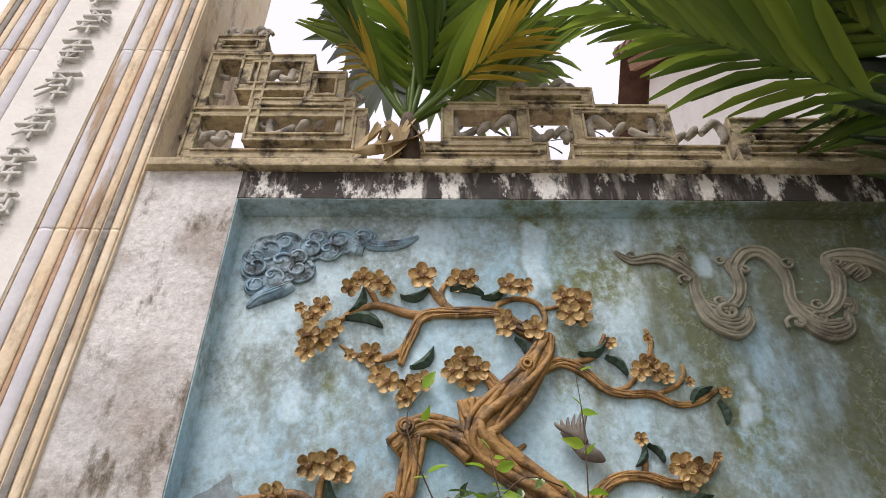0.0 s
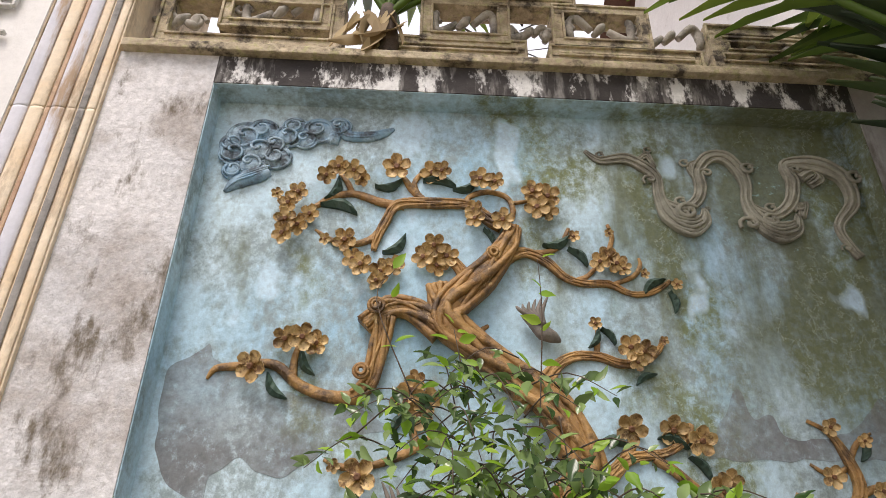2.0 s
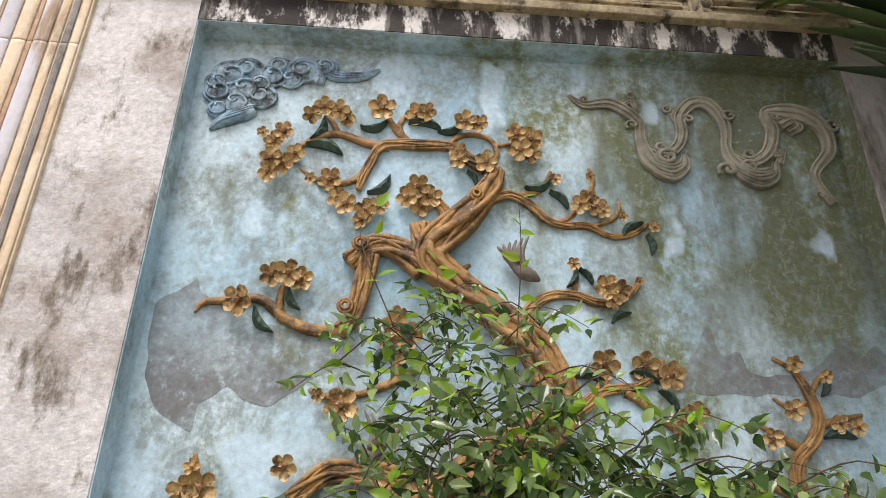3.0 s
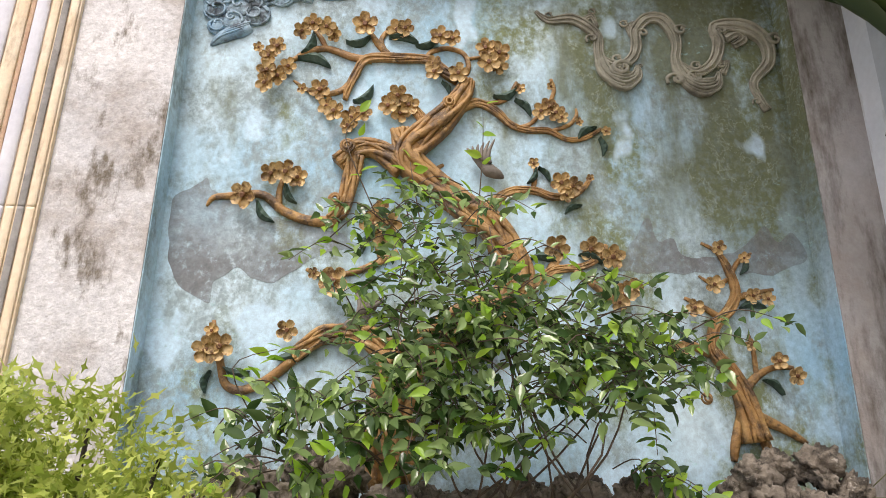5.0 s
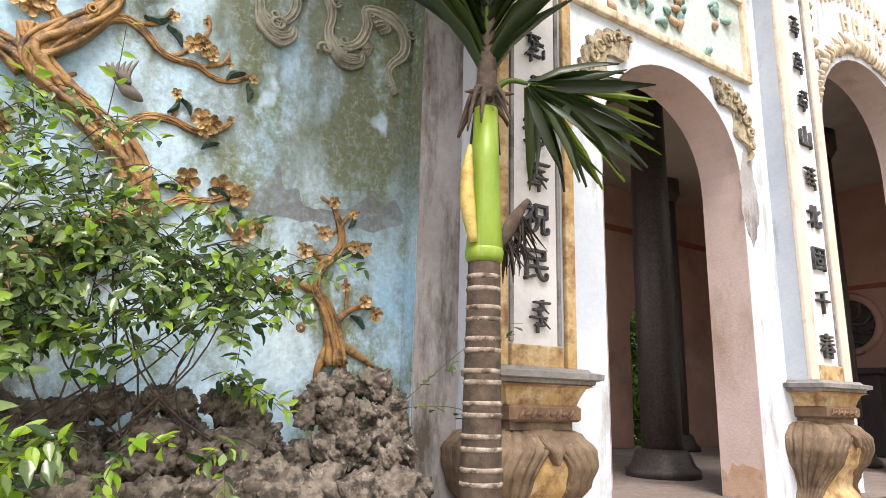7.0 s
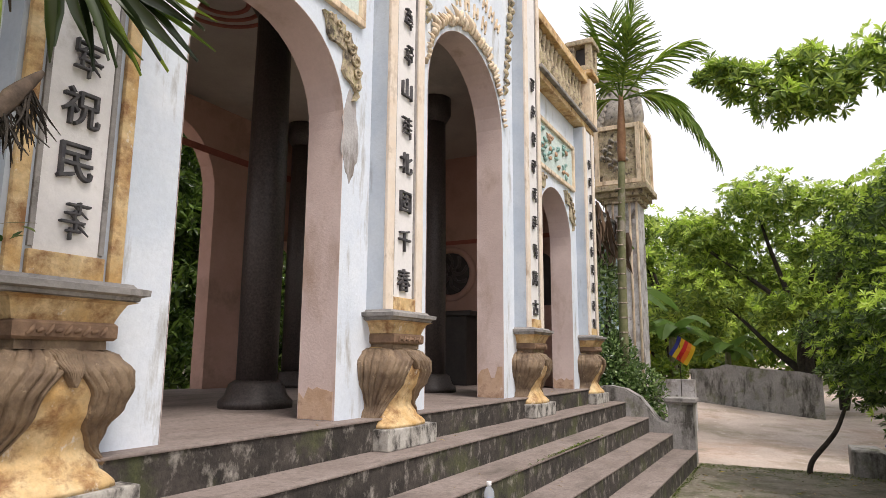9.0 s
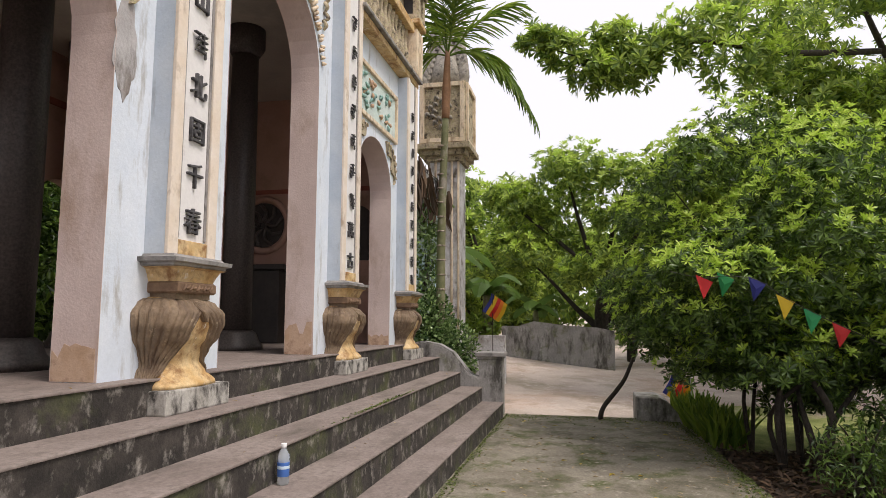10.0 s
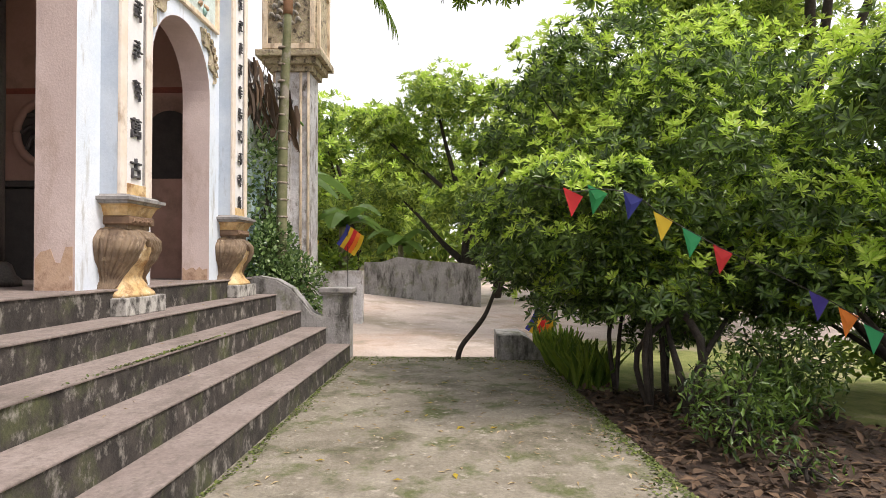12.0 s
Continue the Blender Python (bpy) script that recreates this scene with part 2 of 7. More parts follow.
M = dict(
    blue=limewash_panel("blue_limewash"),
    plaster=mat("weathered_plaster", (0.54, 0.53, 0.54), (0.68, 0.66, 0.66), 2.4, 0.9, 0.5, stain=(0.15, 0.125, 0.095), stain_scale=4.0,
                stain_at=(0.535, 0.62), squash=(1.3, 1, 0.6), second=(0.40, 0.365, 0.345), second_scale=3.4, second_at=(0.48, 0.62), mottle=0.3),
    # stained plaster, its base tone lowered to hold the palm's shade
    damp=mat("damp_brown_plaster", (0.34, 0.325, 0.32), (0.46, 0.445, 0.44), 3.0, 0.9, 0.4, stain=(0.11, 0.09, 0.07), stain_scale=3.5, stain_at=(0.48, 0.62), squash=(1.3, 1, 0.35), second=(0.36, 0.31, 0.28), second_scale=2.0, second_at=(0.48, 0.66), mottle=0.12),
    blackband=mat("mould_black_plaster", (0.03, 0.026, 0.026), (0.06, 0.052, 0.05), 5, 0.9, 0.4, stain=(0.70, 0.69, 0.68), stain_scale=6.5,
                  stain_at=(0.52, 0.57), squash=(1.0, 1, 0.5), second=(0.22, 0.21, 0.20), second_scale=12, second_at=(0.5, 0.62), second_squash=(1.6, 1, 0.35)),
    white=mat("pale_blue_limewash", (0.63, 0.69, 0.75), (0.74, 0.78, 0.82), 2.5, 0.85, 0.25, stain=(0.36, 0.35, 0.32), stain_scale=3.0,
              stain_at=(0.55, 0.68), squash=(1.8, 1.8, 0.35), second=(0.58, 0.65, 0.74), second_scale=0.9, second_at=(0.45, 0.7), mottle=0.06),
    sideblue=mat("grey_blue_limewash", (0.42, 0.48, 0.55), (0.52, 0.57, 0.62), 3.5, 0.85, 0.2, stain=(0.22, 0.21, 0.2), stain_scale=3.0,
                 stain_at=(0.58, 0.75), squash=(1.5, 1.5, 0.35), mottle=0.06),
    pink=mat("pink_limewash", (0.55, 0.44, 0.405), (0.65, 0.535, 0.495), 2.0, 0.85, 0.25, stain=(0.40, 0.29, 0.22), stain_scale=2.4,
             stain_at=(0.54, 0.74), squash=(1, 1, 0.5), mottle=0.06),
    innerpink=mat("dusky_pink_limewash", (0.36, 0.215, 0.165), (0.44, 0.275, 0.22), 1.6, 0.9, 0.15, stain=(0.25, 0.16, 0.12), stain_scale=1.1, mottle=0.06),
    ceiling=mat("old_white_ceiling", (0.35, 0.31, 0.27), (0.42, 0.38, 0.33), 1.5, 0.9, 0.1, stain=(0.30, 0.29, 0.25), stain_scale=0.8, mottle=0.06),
    redline=mat("red_brown_line", (0.22, 0.07, 0.05), (0.28, 0.09, 0.06), 6, 0.8, 0.1),
    ochre=mat("ochre_paint", (0.52, 0.32, 0.12), (0.68, 0.52, 0.29), 7, 0.75, 0.3, stain=(0.26, 0.13, 0.05), stain_scale=8, stain_at=(0.48, 0.64), third=(0.70, 0.63, 0.52), third_scale=12),
    jambstain=mat("rusty_limewash", (0.46, 0.31, 0.20), (0.60, 0.44, 0.33), 6, 0.85, 0.25, stain=(0.26, 0.15, 0.09), stain_scale=6, stain_at=(0.5, 0.65), third=(0.62, 0.50, 0.44), mottle=0.06),
    cream=mat("cream_yellow_paint", (0.72, 0.56, 0.38), (0.77, 0.66, 0.51), 5, 0.8, 0.25, stain=(0.36, 0.26, 0.17), stain_scale=7, stain_at=(0.49, 0.66), squash=(1.6, 1.6, 0.5), mottle=0.12),
    palecream=mat("pale_cream_paint", (0.72, 0.61, 0.49), (0.78, 0.70, 0.61), 5, 0.8, 0.25, stain=(0.44, 0.34, 0.25), stain_scale=6, stain_at=(0.54, 0.70), squash=(1, 1, 0.6), mottle=0.06),
    panel=mat("white_panel_paint", (0.72, 0.70, 0.68), (0.78, 0.76, 0.74), 5, 0.85, 0.2, stain=(0.42, 0.38, 0.33), stain_scale=4, stain_at=(0.6, 0.78), mottle=0.06),
    ink=mat("black_raised_plaster", (0.03, 0.03, 0.035), (0.09, 0.085, 0.085), 20, 0.7, 0.3, stain=(0.25, 0.24, 0.23), stain_scale=14, stain_at=(0.6, 0.75)),
    whitechar=mat("pale_raised_plaster", (0.55, 0.54, 0.52), (0.62, 0.61, 0.59), 9, 0.85, 0.3, stain=(0.12, 0.10, 0.09), stain_scale=5, stain_at=(0.56, 0.66)),
    lotus=mat("brown_lotus_petals", (0.14, 0.092, 0.055), (0.26, 0.185, 0.115), 9, 0.65, 1.0, fine=60, fine_squash=(1, 1, 0.15), third=(0.40, 0.31, 0.20), third_scale=11, stain=(0.09, 0.055, 0.035), stain_scale=6, stain_at=(0.52, 0.7)),
    capgrey=mat("grey_cap_moulding", (0.22, 0.21, 0.20), (0.33, 0.31, 0.29), 7, 0.85, 0.3, stain=(0.1, 0.095, 0.09), stain_scale=5),
    frieze=mat("red_brown_frieze", (0.15, 0.09, 0.055), (0.24, 0.15, 0.09), 14, 0.75, 0.4),
    block=mat("mossy_white_block", (0.36, 0.34, 0.30), (0.48, 0.46, 0.42), 6, 0.9, 0.3, stain=(0.05, 0.045, 0.04), stain_scale=9, stain_at=(0.46, 0.62),
              squash=(1.3, 1.3, 0.7)),
    tread=mat("worn_step_cement", (0.215, 0.172, 0.152), (0.285, 0.235, 0.21), 2.2, 0.8, 0.3, stain=(0.12, 0.098, 0.082), stain_scale=3.2, stain_at=(0.50, 0.72), squash=(0.5, 1.3, 1), second=(0.16, 0.13, 0.11), second_scale=22, second_at=(0.50, 0.72), mottle=0.24),
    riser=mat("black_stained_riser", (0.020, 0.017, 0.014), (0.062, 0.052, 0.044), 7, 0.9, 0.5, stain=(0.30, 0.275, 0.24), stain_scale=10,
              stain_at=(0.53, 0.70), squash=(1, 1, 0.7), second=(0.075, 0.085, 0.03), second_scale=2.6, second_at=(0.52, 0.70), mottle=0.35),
    pave=mat("mossy_concrete", (0.18, 0.157, 0.117), (0.255, 0.228, 0.178), 3.2, 0.85, 0.6, stain=(0.085, 0.075, 0.045), stain_scale=1.3,
             stain_at=(0.50, 0.66), second=(0.09, 0.10, 0.035), second_scale=2.8, second_at=(0.50, 0.62), third=(0.33, 0.295, 0.24), third_scale=9.0, third_at=(0.57, 0.64), mottle=0.3),
    soil=mat("pale_earth", (0.40, 0.325, 0.275), (0.55, 0.465, 0.41), 1.1, 0.95, 0.6, stain=(0.30, 0.26, 0.20), stain_scale=0.9, stain_at=(0.50, 0.64), second=(0.47, 0.34, 0.27), second_scale=0.45, second_at=(0.5, 0.6), third=(0.60, 0.53, 0.47), third_scale=5.0, third_at=(0.58, 0.66), mottle=0.22),
    litter=mat("dark_leaf_litter", (0.035, 0.024, 0.017), (0.085, 0.052, 0.033), 18, 0.95, 1.0, stain=(0.20, 0.11, 0.06), stain_scale=30, stain_at=(0.6, 0.7)),
    grass=mat("rough_grass_ground", (0.13, 0.16, 0.035), (0.27, 0.28, 0.09), 4, 0.95, 0.8, stain=(0.42, 0.34, 0.26), stain_scale=0.8),
    cement=mat("grey_cement_wall", (0.25, 0.24, 0.23), (0.36, 0.345, 0.325), 3, 0.9, 0.45, stain=(0.075, 0.07, 0.06), stain_scale=3.2, stain_at=(0.49, 0.64), squash=(1.5, 1.5, 0.5), second=(0.16, 0.165, 0.10), second_scale=4.5, second_at=(0.52, 0.68), mottle=0.3),
    oldstone=mat("lichen_openwork_cement", (0.34, 0.27, 0.18), (0.52, 0.44, 0.31), 14, 0.9, 0.7, stain=(0.075, 0.06, 0.045), stain_scale=9,
                 stain_at=(0.51, 0.63), second=(0.40, 0.36, 0.20), second_scale=34, second_at=(0.52, 0.6), mottle=0.3),
    greystone=mat("grey_carved_cement", (0.27, 0.245, 0.21), (0.42, 0.385, 0.33), 12, 0.9, 0.5, stain=(0.12, 0.11, 0.1), stain_scale=8),
    branch=mat("ochre_brown_relief", (0.25, 0.125, 0.035), (0.43, 0.25, 0.085), 9, 0.5, 0.7, stain=(0.09, 0.05, 0.022), stain_scale=13, stain_at=(0.48, 0.62), fine=70, third=(0.55, 0.38, 0.18), third_scale=16),
    flower=mat("golden_relief_flower", (0.40, 0.25, 0.09), (0.68, 0.50, 0.25), 26, 0.5, 0.3, stain=(0.17, 0.09, 0.035), stain_scale=34, stain_at=(0.5, 0.62), each=0.15),
    pistil=mat("brown_flower_centre", (0.13, 0.055, 0.025), (0.20, 0.09, 0.04), 30, 0.6, 0.2),
    relleaf=mat("dark_green_relief_leaf", (0.025, 0.055, 0.04), (0.05, 0.09, 0.065), 25, 0.6, 0.3),
    cloud=mat("blue_grey_relief_cloud", (0.20, 0.34, 0.47), (0.40, 0.52, 0.60), 12, 0.8, 0.3, stain=(0.09, 0.11, 0.13), stain_scale=14, stain_at=(0.47, 0.60)),
    greycloud=mat("stained_grey_relief_cloud", (0.24, 0.235, 0.19), (0.40, 0.385, 0.31), 9, 0.85, 0.35, stain=(0.08, 0.07, 0.055), stain_scale=4, stain_at=(0.5, 0.7)),
    mountain=limewash_panel("grey_painted_mountain", (0.155, 0.155, 0.16)),
    bird=mat("dark_relief_bird", (0.12, 0.105, 0.09), (0.22, 0.19, 0.16), 20, 0.8, 0.4),
    rock=mat("pitted_limestone", (0.11, 0.09, 0.07), (0.26, 0.22, 0.175), 20, 0.95, 1.0, stain=(0.045, 0.038, 0.03), stain_scale=14, stain_at=(0.5, 0.6), fine=48, third=(0.38, 0.34, 0.29), third_scale=26),
    column=mat("dark_granite_column", (0.03, 0.024, 0.022), (0.075, 0.062, 0.056), 60, 0.5, 0.15, stain=(0.09, 0.072, 0.065), stain_scale=25, stain_at=(0.6, 0.7)),
    dark=mat("dark_timber", (0.02, 0.016, 0.014), (0.035, 0.028, 0.024), 10, 0.6, 0.2),
    bark=mat("dark_bark", (0.02, 0.016, 0.012), (0.05, 0.04, 0.03), 18, 0.95, 0.8),
    palmring=mat("brown_palm_trunk", (0.055, 0.038, 0.026), (0.12, 0.085, 0.06), 25, 0.85, 0.4, stain=(0.05, 0.04, 0.03), stain_scale=12),
    palmscar=mat("pale_palm_ring", (0.26, 0.20, 0.15), (0.44, 0.37, 0.30), 30, 0.85, 0.4, stain=(0.10, 0.075, 0.05), stain_scale=22, stain_at=(0.48, 0.6)),
    greentrunk=mat("green_palm_trunk", (0.12, 0.13, 0.05), (0.19, 0.18, 0.09), 8, 0.7, 0.2, stain=(0.26, 0.23, 0.18), stain_scale=4),
    shaft=mat("green_crownshaft", (0.20, 0.31, 0.025), (0.28, 0.40, 0.045), 3, 0.4, 0.05, squash=(6, 6, 0.4), stain=(0.40, 0.46, 0.12), stain_scale=6, stain_at=(0.55, 0.8), mottle=0.06),
    spathe=mat("yellow_flower_sheath", (0.55, 0.42, 0.10), (0.62, 0.50, 0.16), 5, 0.5, 0.1, stain=(0.35, 0.22, 0.06), stain_scale=12),
    lilac=mat("lilac_limewash", (0.54, 0.54, 0.60), (0.66, 0.65, 0.69), 4, 0.85, 0.25, stain=(0.40, 0.29, 0.20), stain_scale=5, stain_at=(0.55, 0.66), squash=(2, 2, 0.3), mottle=0.08),
    rooftile=mat("brown_roof_tile", (0.13, 0.075, 0.055), (0.20, 0.12, 0.09), 9, 0.9, 0.3),
    timber=mat("brown_timber", (0.22, 0.11, 0.05), (0.30, 0.16, 0.08), 9, 0.7, 0.2),
    tealrelief=mat("faded_teal_relief", (0.20, 0.36, 0.33), (0.30, 0.45, 0.40), 9, 0.8, 0.3),
    rustrelief=mat("faded_rust_relief", (0.42, 0.26, 0.17), (0.52, 0.36, 0.24), 9, 0.8, 0.3),
    paleteal=mat("pale_teal_panel", (0.52, 0.62, 0.58), (0.60, 0.68, 0.64), 3, 0.85, 0.2, stain=(0.4, 0.44, 0.4), stain_scale=2),
)
L = dict(
    # young whorl colour, brightened to put sun on the crown tops
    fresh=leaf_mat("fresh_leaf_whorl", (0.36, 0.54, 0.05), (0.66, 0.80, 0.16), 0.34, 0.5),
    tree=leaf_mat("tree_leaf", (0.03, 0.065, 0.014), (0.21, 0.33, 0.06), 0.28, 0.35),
    far=leaf_mat("far_leaf", (0.10, 0.18, 0.03), (0.46, 0.58, 0.10), 0.45, 0.45),
    vine=leaf_mat("creeper_leaf", (0.035, 0.078, 0.02), (0.31, 0.43, 0.155), 0.2, 0.36),
    young=leaf_mat("young_leaf", (0.24, 0.44, 0.03), (0.40, 0.58, 0.06), 0.4, 0.5),
    lime=leaf_mat("lime_shrub_leaf", (0.24, 0.32, 0.045), (0.66, 0.71, 0.19), 0.5, 0.45),
    palm=leaf_mat("palm_leaflet", (0.03, 0.06, 0.015), (0.14, 0.22, 0.03), 0.35, 0.4),
    # darker copy of the palm leaflet, crown shade put into its colour
    palmdark=leaf_mat("old_palm_leaflet", (0.012, 0.024, 0.008), (0.055, 0.085, 0.02), 0.35, 0.15),
    # paler leaflet; on the palms it puts backlight into the colour
    palmlight=leaf_mat("light_palm_leaflet", (0.10, 0.18, 0.025), (0.28, 0.38, 0.05), 0.4, 0.5),
    yellow=leaf_mat("yellowed_leaflet", (0.42, 0.30, 0.03), (0.62, 0.48, 0.06), 0.5, 0.45),
    straw=leaf_mat("straw_leaf", (0.24, 0.17, 0.085), (0.52, 0.40, 0.22), 0.8, 0.15),
    dry=leaf_mat("dry_leaf", (0.05, 0.032, 0.02), (0.17, 0.105, 0.06), 0.8, 0.15),
    moss=leaf_mat("green_moss", (0.06, 0.085, 0.018), (0.17, 0.20, 0.05), 0.9, 0.1),
    banana=leaf_mat("banana_leaf", (0.16, 0.28, 0.06), (0.34, 0.48, 0.16), 0.25, 0.4),
)


# ---- building helpers ----
def part(name, bm, material, parent=None, label=""):
    me = bpy.data.meshes.new(name)
    bm.to_mesh(me)
    bm.free()
    me.materials.append(material)
    ob = new(name, me)
    ob.parent = parent
    if label:
        ob["label"] = label
    return ob


def twin(ob, m, parent):
    """Another part on the same mesh."""
    o = new(ob.name.split(".")[0], ob.data)
    o.parent = parent
    o.matrix_basis = m
    return o


def thing(name, label, category, group="", kind="", at=(0, 0, 0)):
    e = new(name)
    e.location = at
    return tagged(e, label, category, group, kind)


def box(x0, x1, y0, y1, z0, z1, bevel=0.0, bm=None):
    b = bmesh.new()
    bmesh.ops.create_cube(b, size=1)
    for v in b.verts:
        v.co = ((x0 + x1) / 2 + v.co.x * (x1 - x0), (y0 + y1) / 2 + v.co.y * (y1 - y0), (z0 + z1) / 2 + v.co.z * (z1 - z0))
    if bevel:
        bmesh.ops.bevel(b, geom=list(b.edges), offset=bevel, segments=2, affect="EDGES", profile=0.6)
    if bm is None:
        return b
    me = bpy.data.meshes.new("t")
    b.to_mesh(me)
    b.free()
    bm.from_mesh(me)
    bpy.data.meshes.remove(me)
    return bm


def smooth(ob):
    for p in ob.data.polygons:
        p.use_smooth = True
    return ob


def tube(pts, radii, seg=10, bm=None, flat=1.0, wobble=0.0):
    """A limb through the points, its section squashed along y by flat."""
    bm = bm or bmesh.new()
    P = [Vector(p) for p in pts]
    fine, rr = [], []
    for i in range(len(P) - 1):
        p0, p1, p2, p3 = P[max(i - 1, 0)], P[i], P[i + 1], P[min(i + 2, len(P) - 1)]
        k = 4 if len(P) > 2 else 2
        for j in range(k):
            t = j / k
            fine.append(0.5 * ((2 * p1) + (p2 - p0) * t + (2 * p0 - 5 * p1 + 4 * p2 - p3) * t * t + (3 * p1 - p0 - 3 * p2 + p3) * t ** 3))
            rr.append(radii[i] * (1 - t) + radii[i + 1] * t)
    fine.append(P[-1])
    rr.append(radii[-1])
    rings = []
    for i, p in enumerate(fine):
        d = (fine[min(i + 1, len(fine) - 1)] - fine[max(i - 1, 0)]).normalized()
        side = d.cross(Vector((0, 1, 0))) if abs(d.y) < 0.9 else d.cross(Vector((1, 0, 0)))
        side.normalize()
        up = side.cross(d).normalized()
        ring = []
        for s in range(seg):
            a = 2 * math.pi * s / seg
            r = rr[i] * (1 + wobble * math.sin(3 * a + i * 0.7))
            o = side * (r * math.cos(a)) + up * (r * math.sin(a))
            o.y *= flat
            ring.append(bm.verts.new(p + o))
        rings.append(ring)
    for a, b in zip(rings, rings[1:]):
        for s in range(seg):
            bm.faces.new((a[s], a[(s + 1) % seg], b[(s + 1) % seg], b[s])).smooth = True
    bm.faces.new(rings[0][::-1])
    bm.faces.new(rings[-1])
    return bm


def lathe(profile, cx=0, cy=0, seg=24, bm=None, square=0.0):
    """Turned form from (radius, z) pairs; square bends the section towards a rounded square."""
    bm = bm or bmesh.new()
    rings = []
    for r, z in profile:
        ring = []
        for s in range(seg):
            a = 2 * math.pi * s / seg
            k = 1 / max(abs(math.cos(a)), abs(math.sin(a)))
            f = 1 + (min(k, 1.3) - 1) * square
            ring.append(bm.verts.new((cx + r * f * math.cos(a), cy + r * f * math.sin(a), z)))
        rings.append(ring)
    for a, b in zip(rings, rings[1:]):
        for s in range(seg):
            bm.faces.new((a[s], a[(s + 1) % seg], b[(s + 1) % seg], b[s])).smooth = True
    bm.faces.new(rings[0][::-1])
    bm.faces.new(rings[-1])
    return bm


def prism(poly, y0, y1, bm=None):
    """A slab with the outline poly, (x, z) pairs, from y0 to y1."""
    bm = bm or bmesh.new()
    a = [bm.verts.new((x, y0, z)) for x, z in poly]
    b = [bm.verts.new((x, y1, z)) for x, z in poly]
    bm.faces.new(a)
    bm.faces.new(b[::-1])
    for i in range(len(poly)):
        j = (i + 1) % len(poly)
        bm.faces.new((a[j], a[i], b[i], b[j]))
    bmesh.ops.recalc_face_normals(bm, faces=bm.faces[:])
    return bm


LEAF = np.array([(0, 0, 0), (0.28, 0.5, 0.05), (0, 0.5, -0.03), (-0.28, 0.5, 0.05), (0, 1, -0.12)])
LEAF_FACES = np.array([(0, 1, 2), (0, 2, 3), (1, 4, 2), (2, 4, 3)])


def leaves(name, pos, way, size, material, parent=None, width=1.0, form=LEAF, faces=LEAF_FACES, normal_up=0.7, seed=0, axis=None):
    """One mesh of many single leaves: where each starts, which way it points, how long it is."""
    rng = np.random.default_rng(seed)
    pos, way = np.asarray(pos, float), np.asarray(way, float)
    n = len(pos)
    way = way / np.maximum(np.linalg.norm(way, axis=1, keepdims=True), 1e-6)
    up = rng.normal(size=(n, 3)) * (1 - normal_up) + (np.array((0, 0, normal_up)) if axis is None else axis * normal_up)
    side = np.cross(way, up)
    side /= np.maximum(np.linalg.norm(side, axis=1, keepdims=True), 1e-6)
    up = np.cross(side, way)
    size = np.broadcast_to(np.asarray(size, float), (n,))
    v = pos[:, None] + size[:, None, None] * (form[None, :, :1] * width * side[:, None] + form[None, :, 1:2] * way[:, None] + form[None, :, 2:] * up[:, None])
    k = len(form)
    f = (faces[None] + (np.arange(n) * k)[:, None, None]).reshape(-1, 3)
    me = bpy.data.meshes.new(name)
    me.vertices.add(n * k)
    me.vertices.foreach_set("co", v.reshape(-1))
    me.loops.add(f.size)
    me.loops.foreach_set("vertex_index", f.reshape(-1).astype(np.int32))
    me.polygons.add(len(f))
    me.polygons.foreach_set("loop_start", np.arange(0, f.size, 3, dtype=np.int32))
    me.polygons.foreach_set("loop_total", np.full(len(f), 3, dtype=np.int32))
    me.update(calc_edges=True)
    me.materials.append(material)
    ob = new(name, me)
    ob.parent = parent
    return ob


# ---- ground, pavement, steps ----
rng = np.random.default_rng(4)
STEP, PORCH = 0.19, 0.95
bm = bmesh.new()
bmesh.ops.create_grid(bm, x_segments=120, y_segments=120, size=1)
for v in bm.verts:
    x, y = v.co.x * abs(v.co.x) * 160 + 8, v.co.y * abs(v.co.y) * 160 - 1
    far = max(0.0, x - 10.5)
    v.co = (x, y, (-0.14 if y < -0.9 and x < 13 else -0.06) + 0.022 * far * min(1, far / 6) + (0.03 * noise.noise((x * 0.6, y * 0.6, 0)) if x > 10.4 else 0) + 0.10 * min(4.0, max(0.0, y + 0.8)) * min(1.0, far / 6))
ground = tagged(smooth(part("ground", bm, M["soil"])), "pale trodden earth yard and path", "ground", kind="structure")


def kerb_y(x):
    return -1.28 - 0.055 * (9.85 - x)


bm = bmesh.new()
a = [bm.verts.new(p) for p in ((-6, 2.3, 0), (-6, kerb_y(-6), 0), (10.15, kerb_y(10.15), 0), (10.2, 2.3, 0))]
bm.faces.new(a)
b = bmesh.ops.extrude_face_region(bm, geom=bm.faces[:])
for v in b["geom"]:
    if isinstance(v, bmesh.types.BMVert):
        v.co.z -= 0.25
bmesh.ops.recalc_face_normals(bm, faces=bm.faces[:])
tagged(part("pavement", bm, M["pave"]), "mossy grey concrete pavement before the steps", "pavement", kind="structure")
# bed of leaf litter beside the pavement
bm = bmesh.new()
bmesh.ops.create_grid(bm, x_segments=60, y_segments=30, size=1)
for v in bm.verts:
    x = 4.2 + v.co.x * 4.2
    y = kerb_y(min(x, 10.2)) - 0.02 - (v.co.y + 1) * 0.95
    v.co = (x, y, -0.045 + 0.05 * noise.noise((x * 1.3, y * 1.3, 3)))
tagged(smooth(part("litter_bed", bm, M["litter"])), "dark bed of fallen leaves under the trees", "ground", kind="structure")
bm = bmesh.new()
bmesh.ops.create_grid(bm, x_segments=40, y_segments=40, size=1)
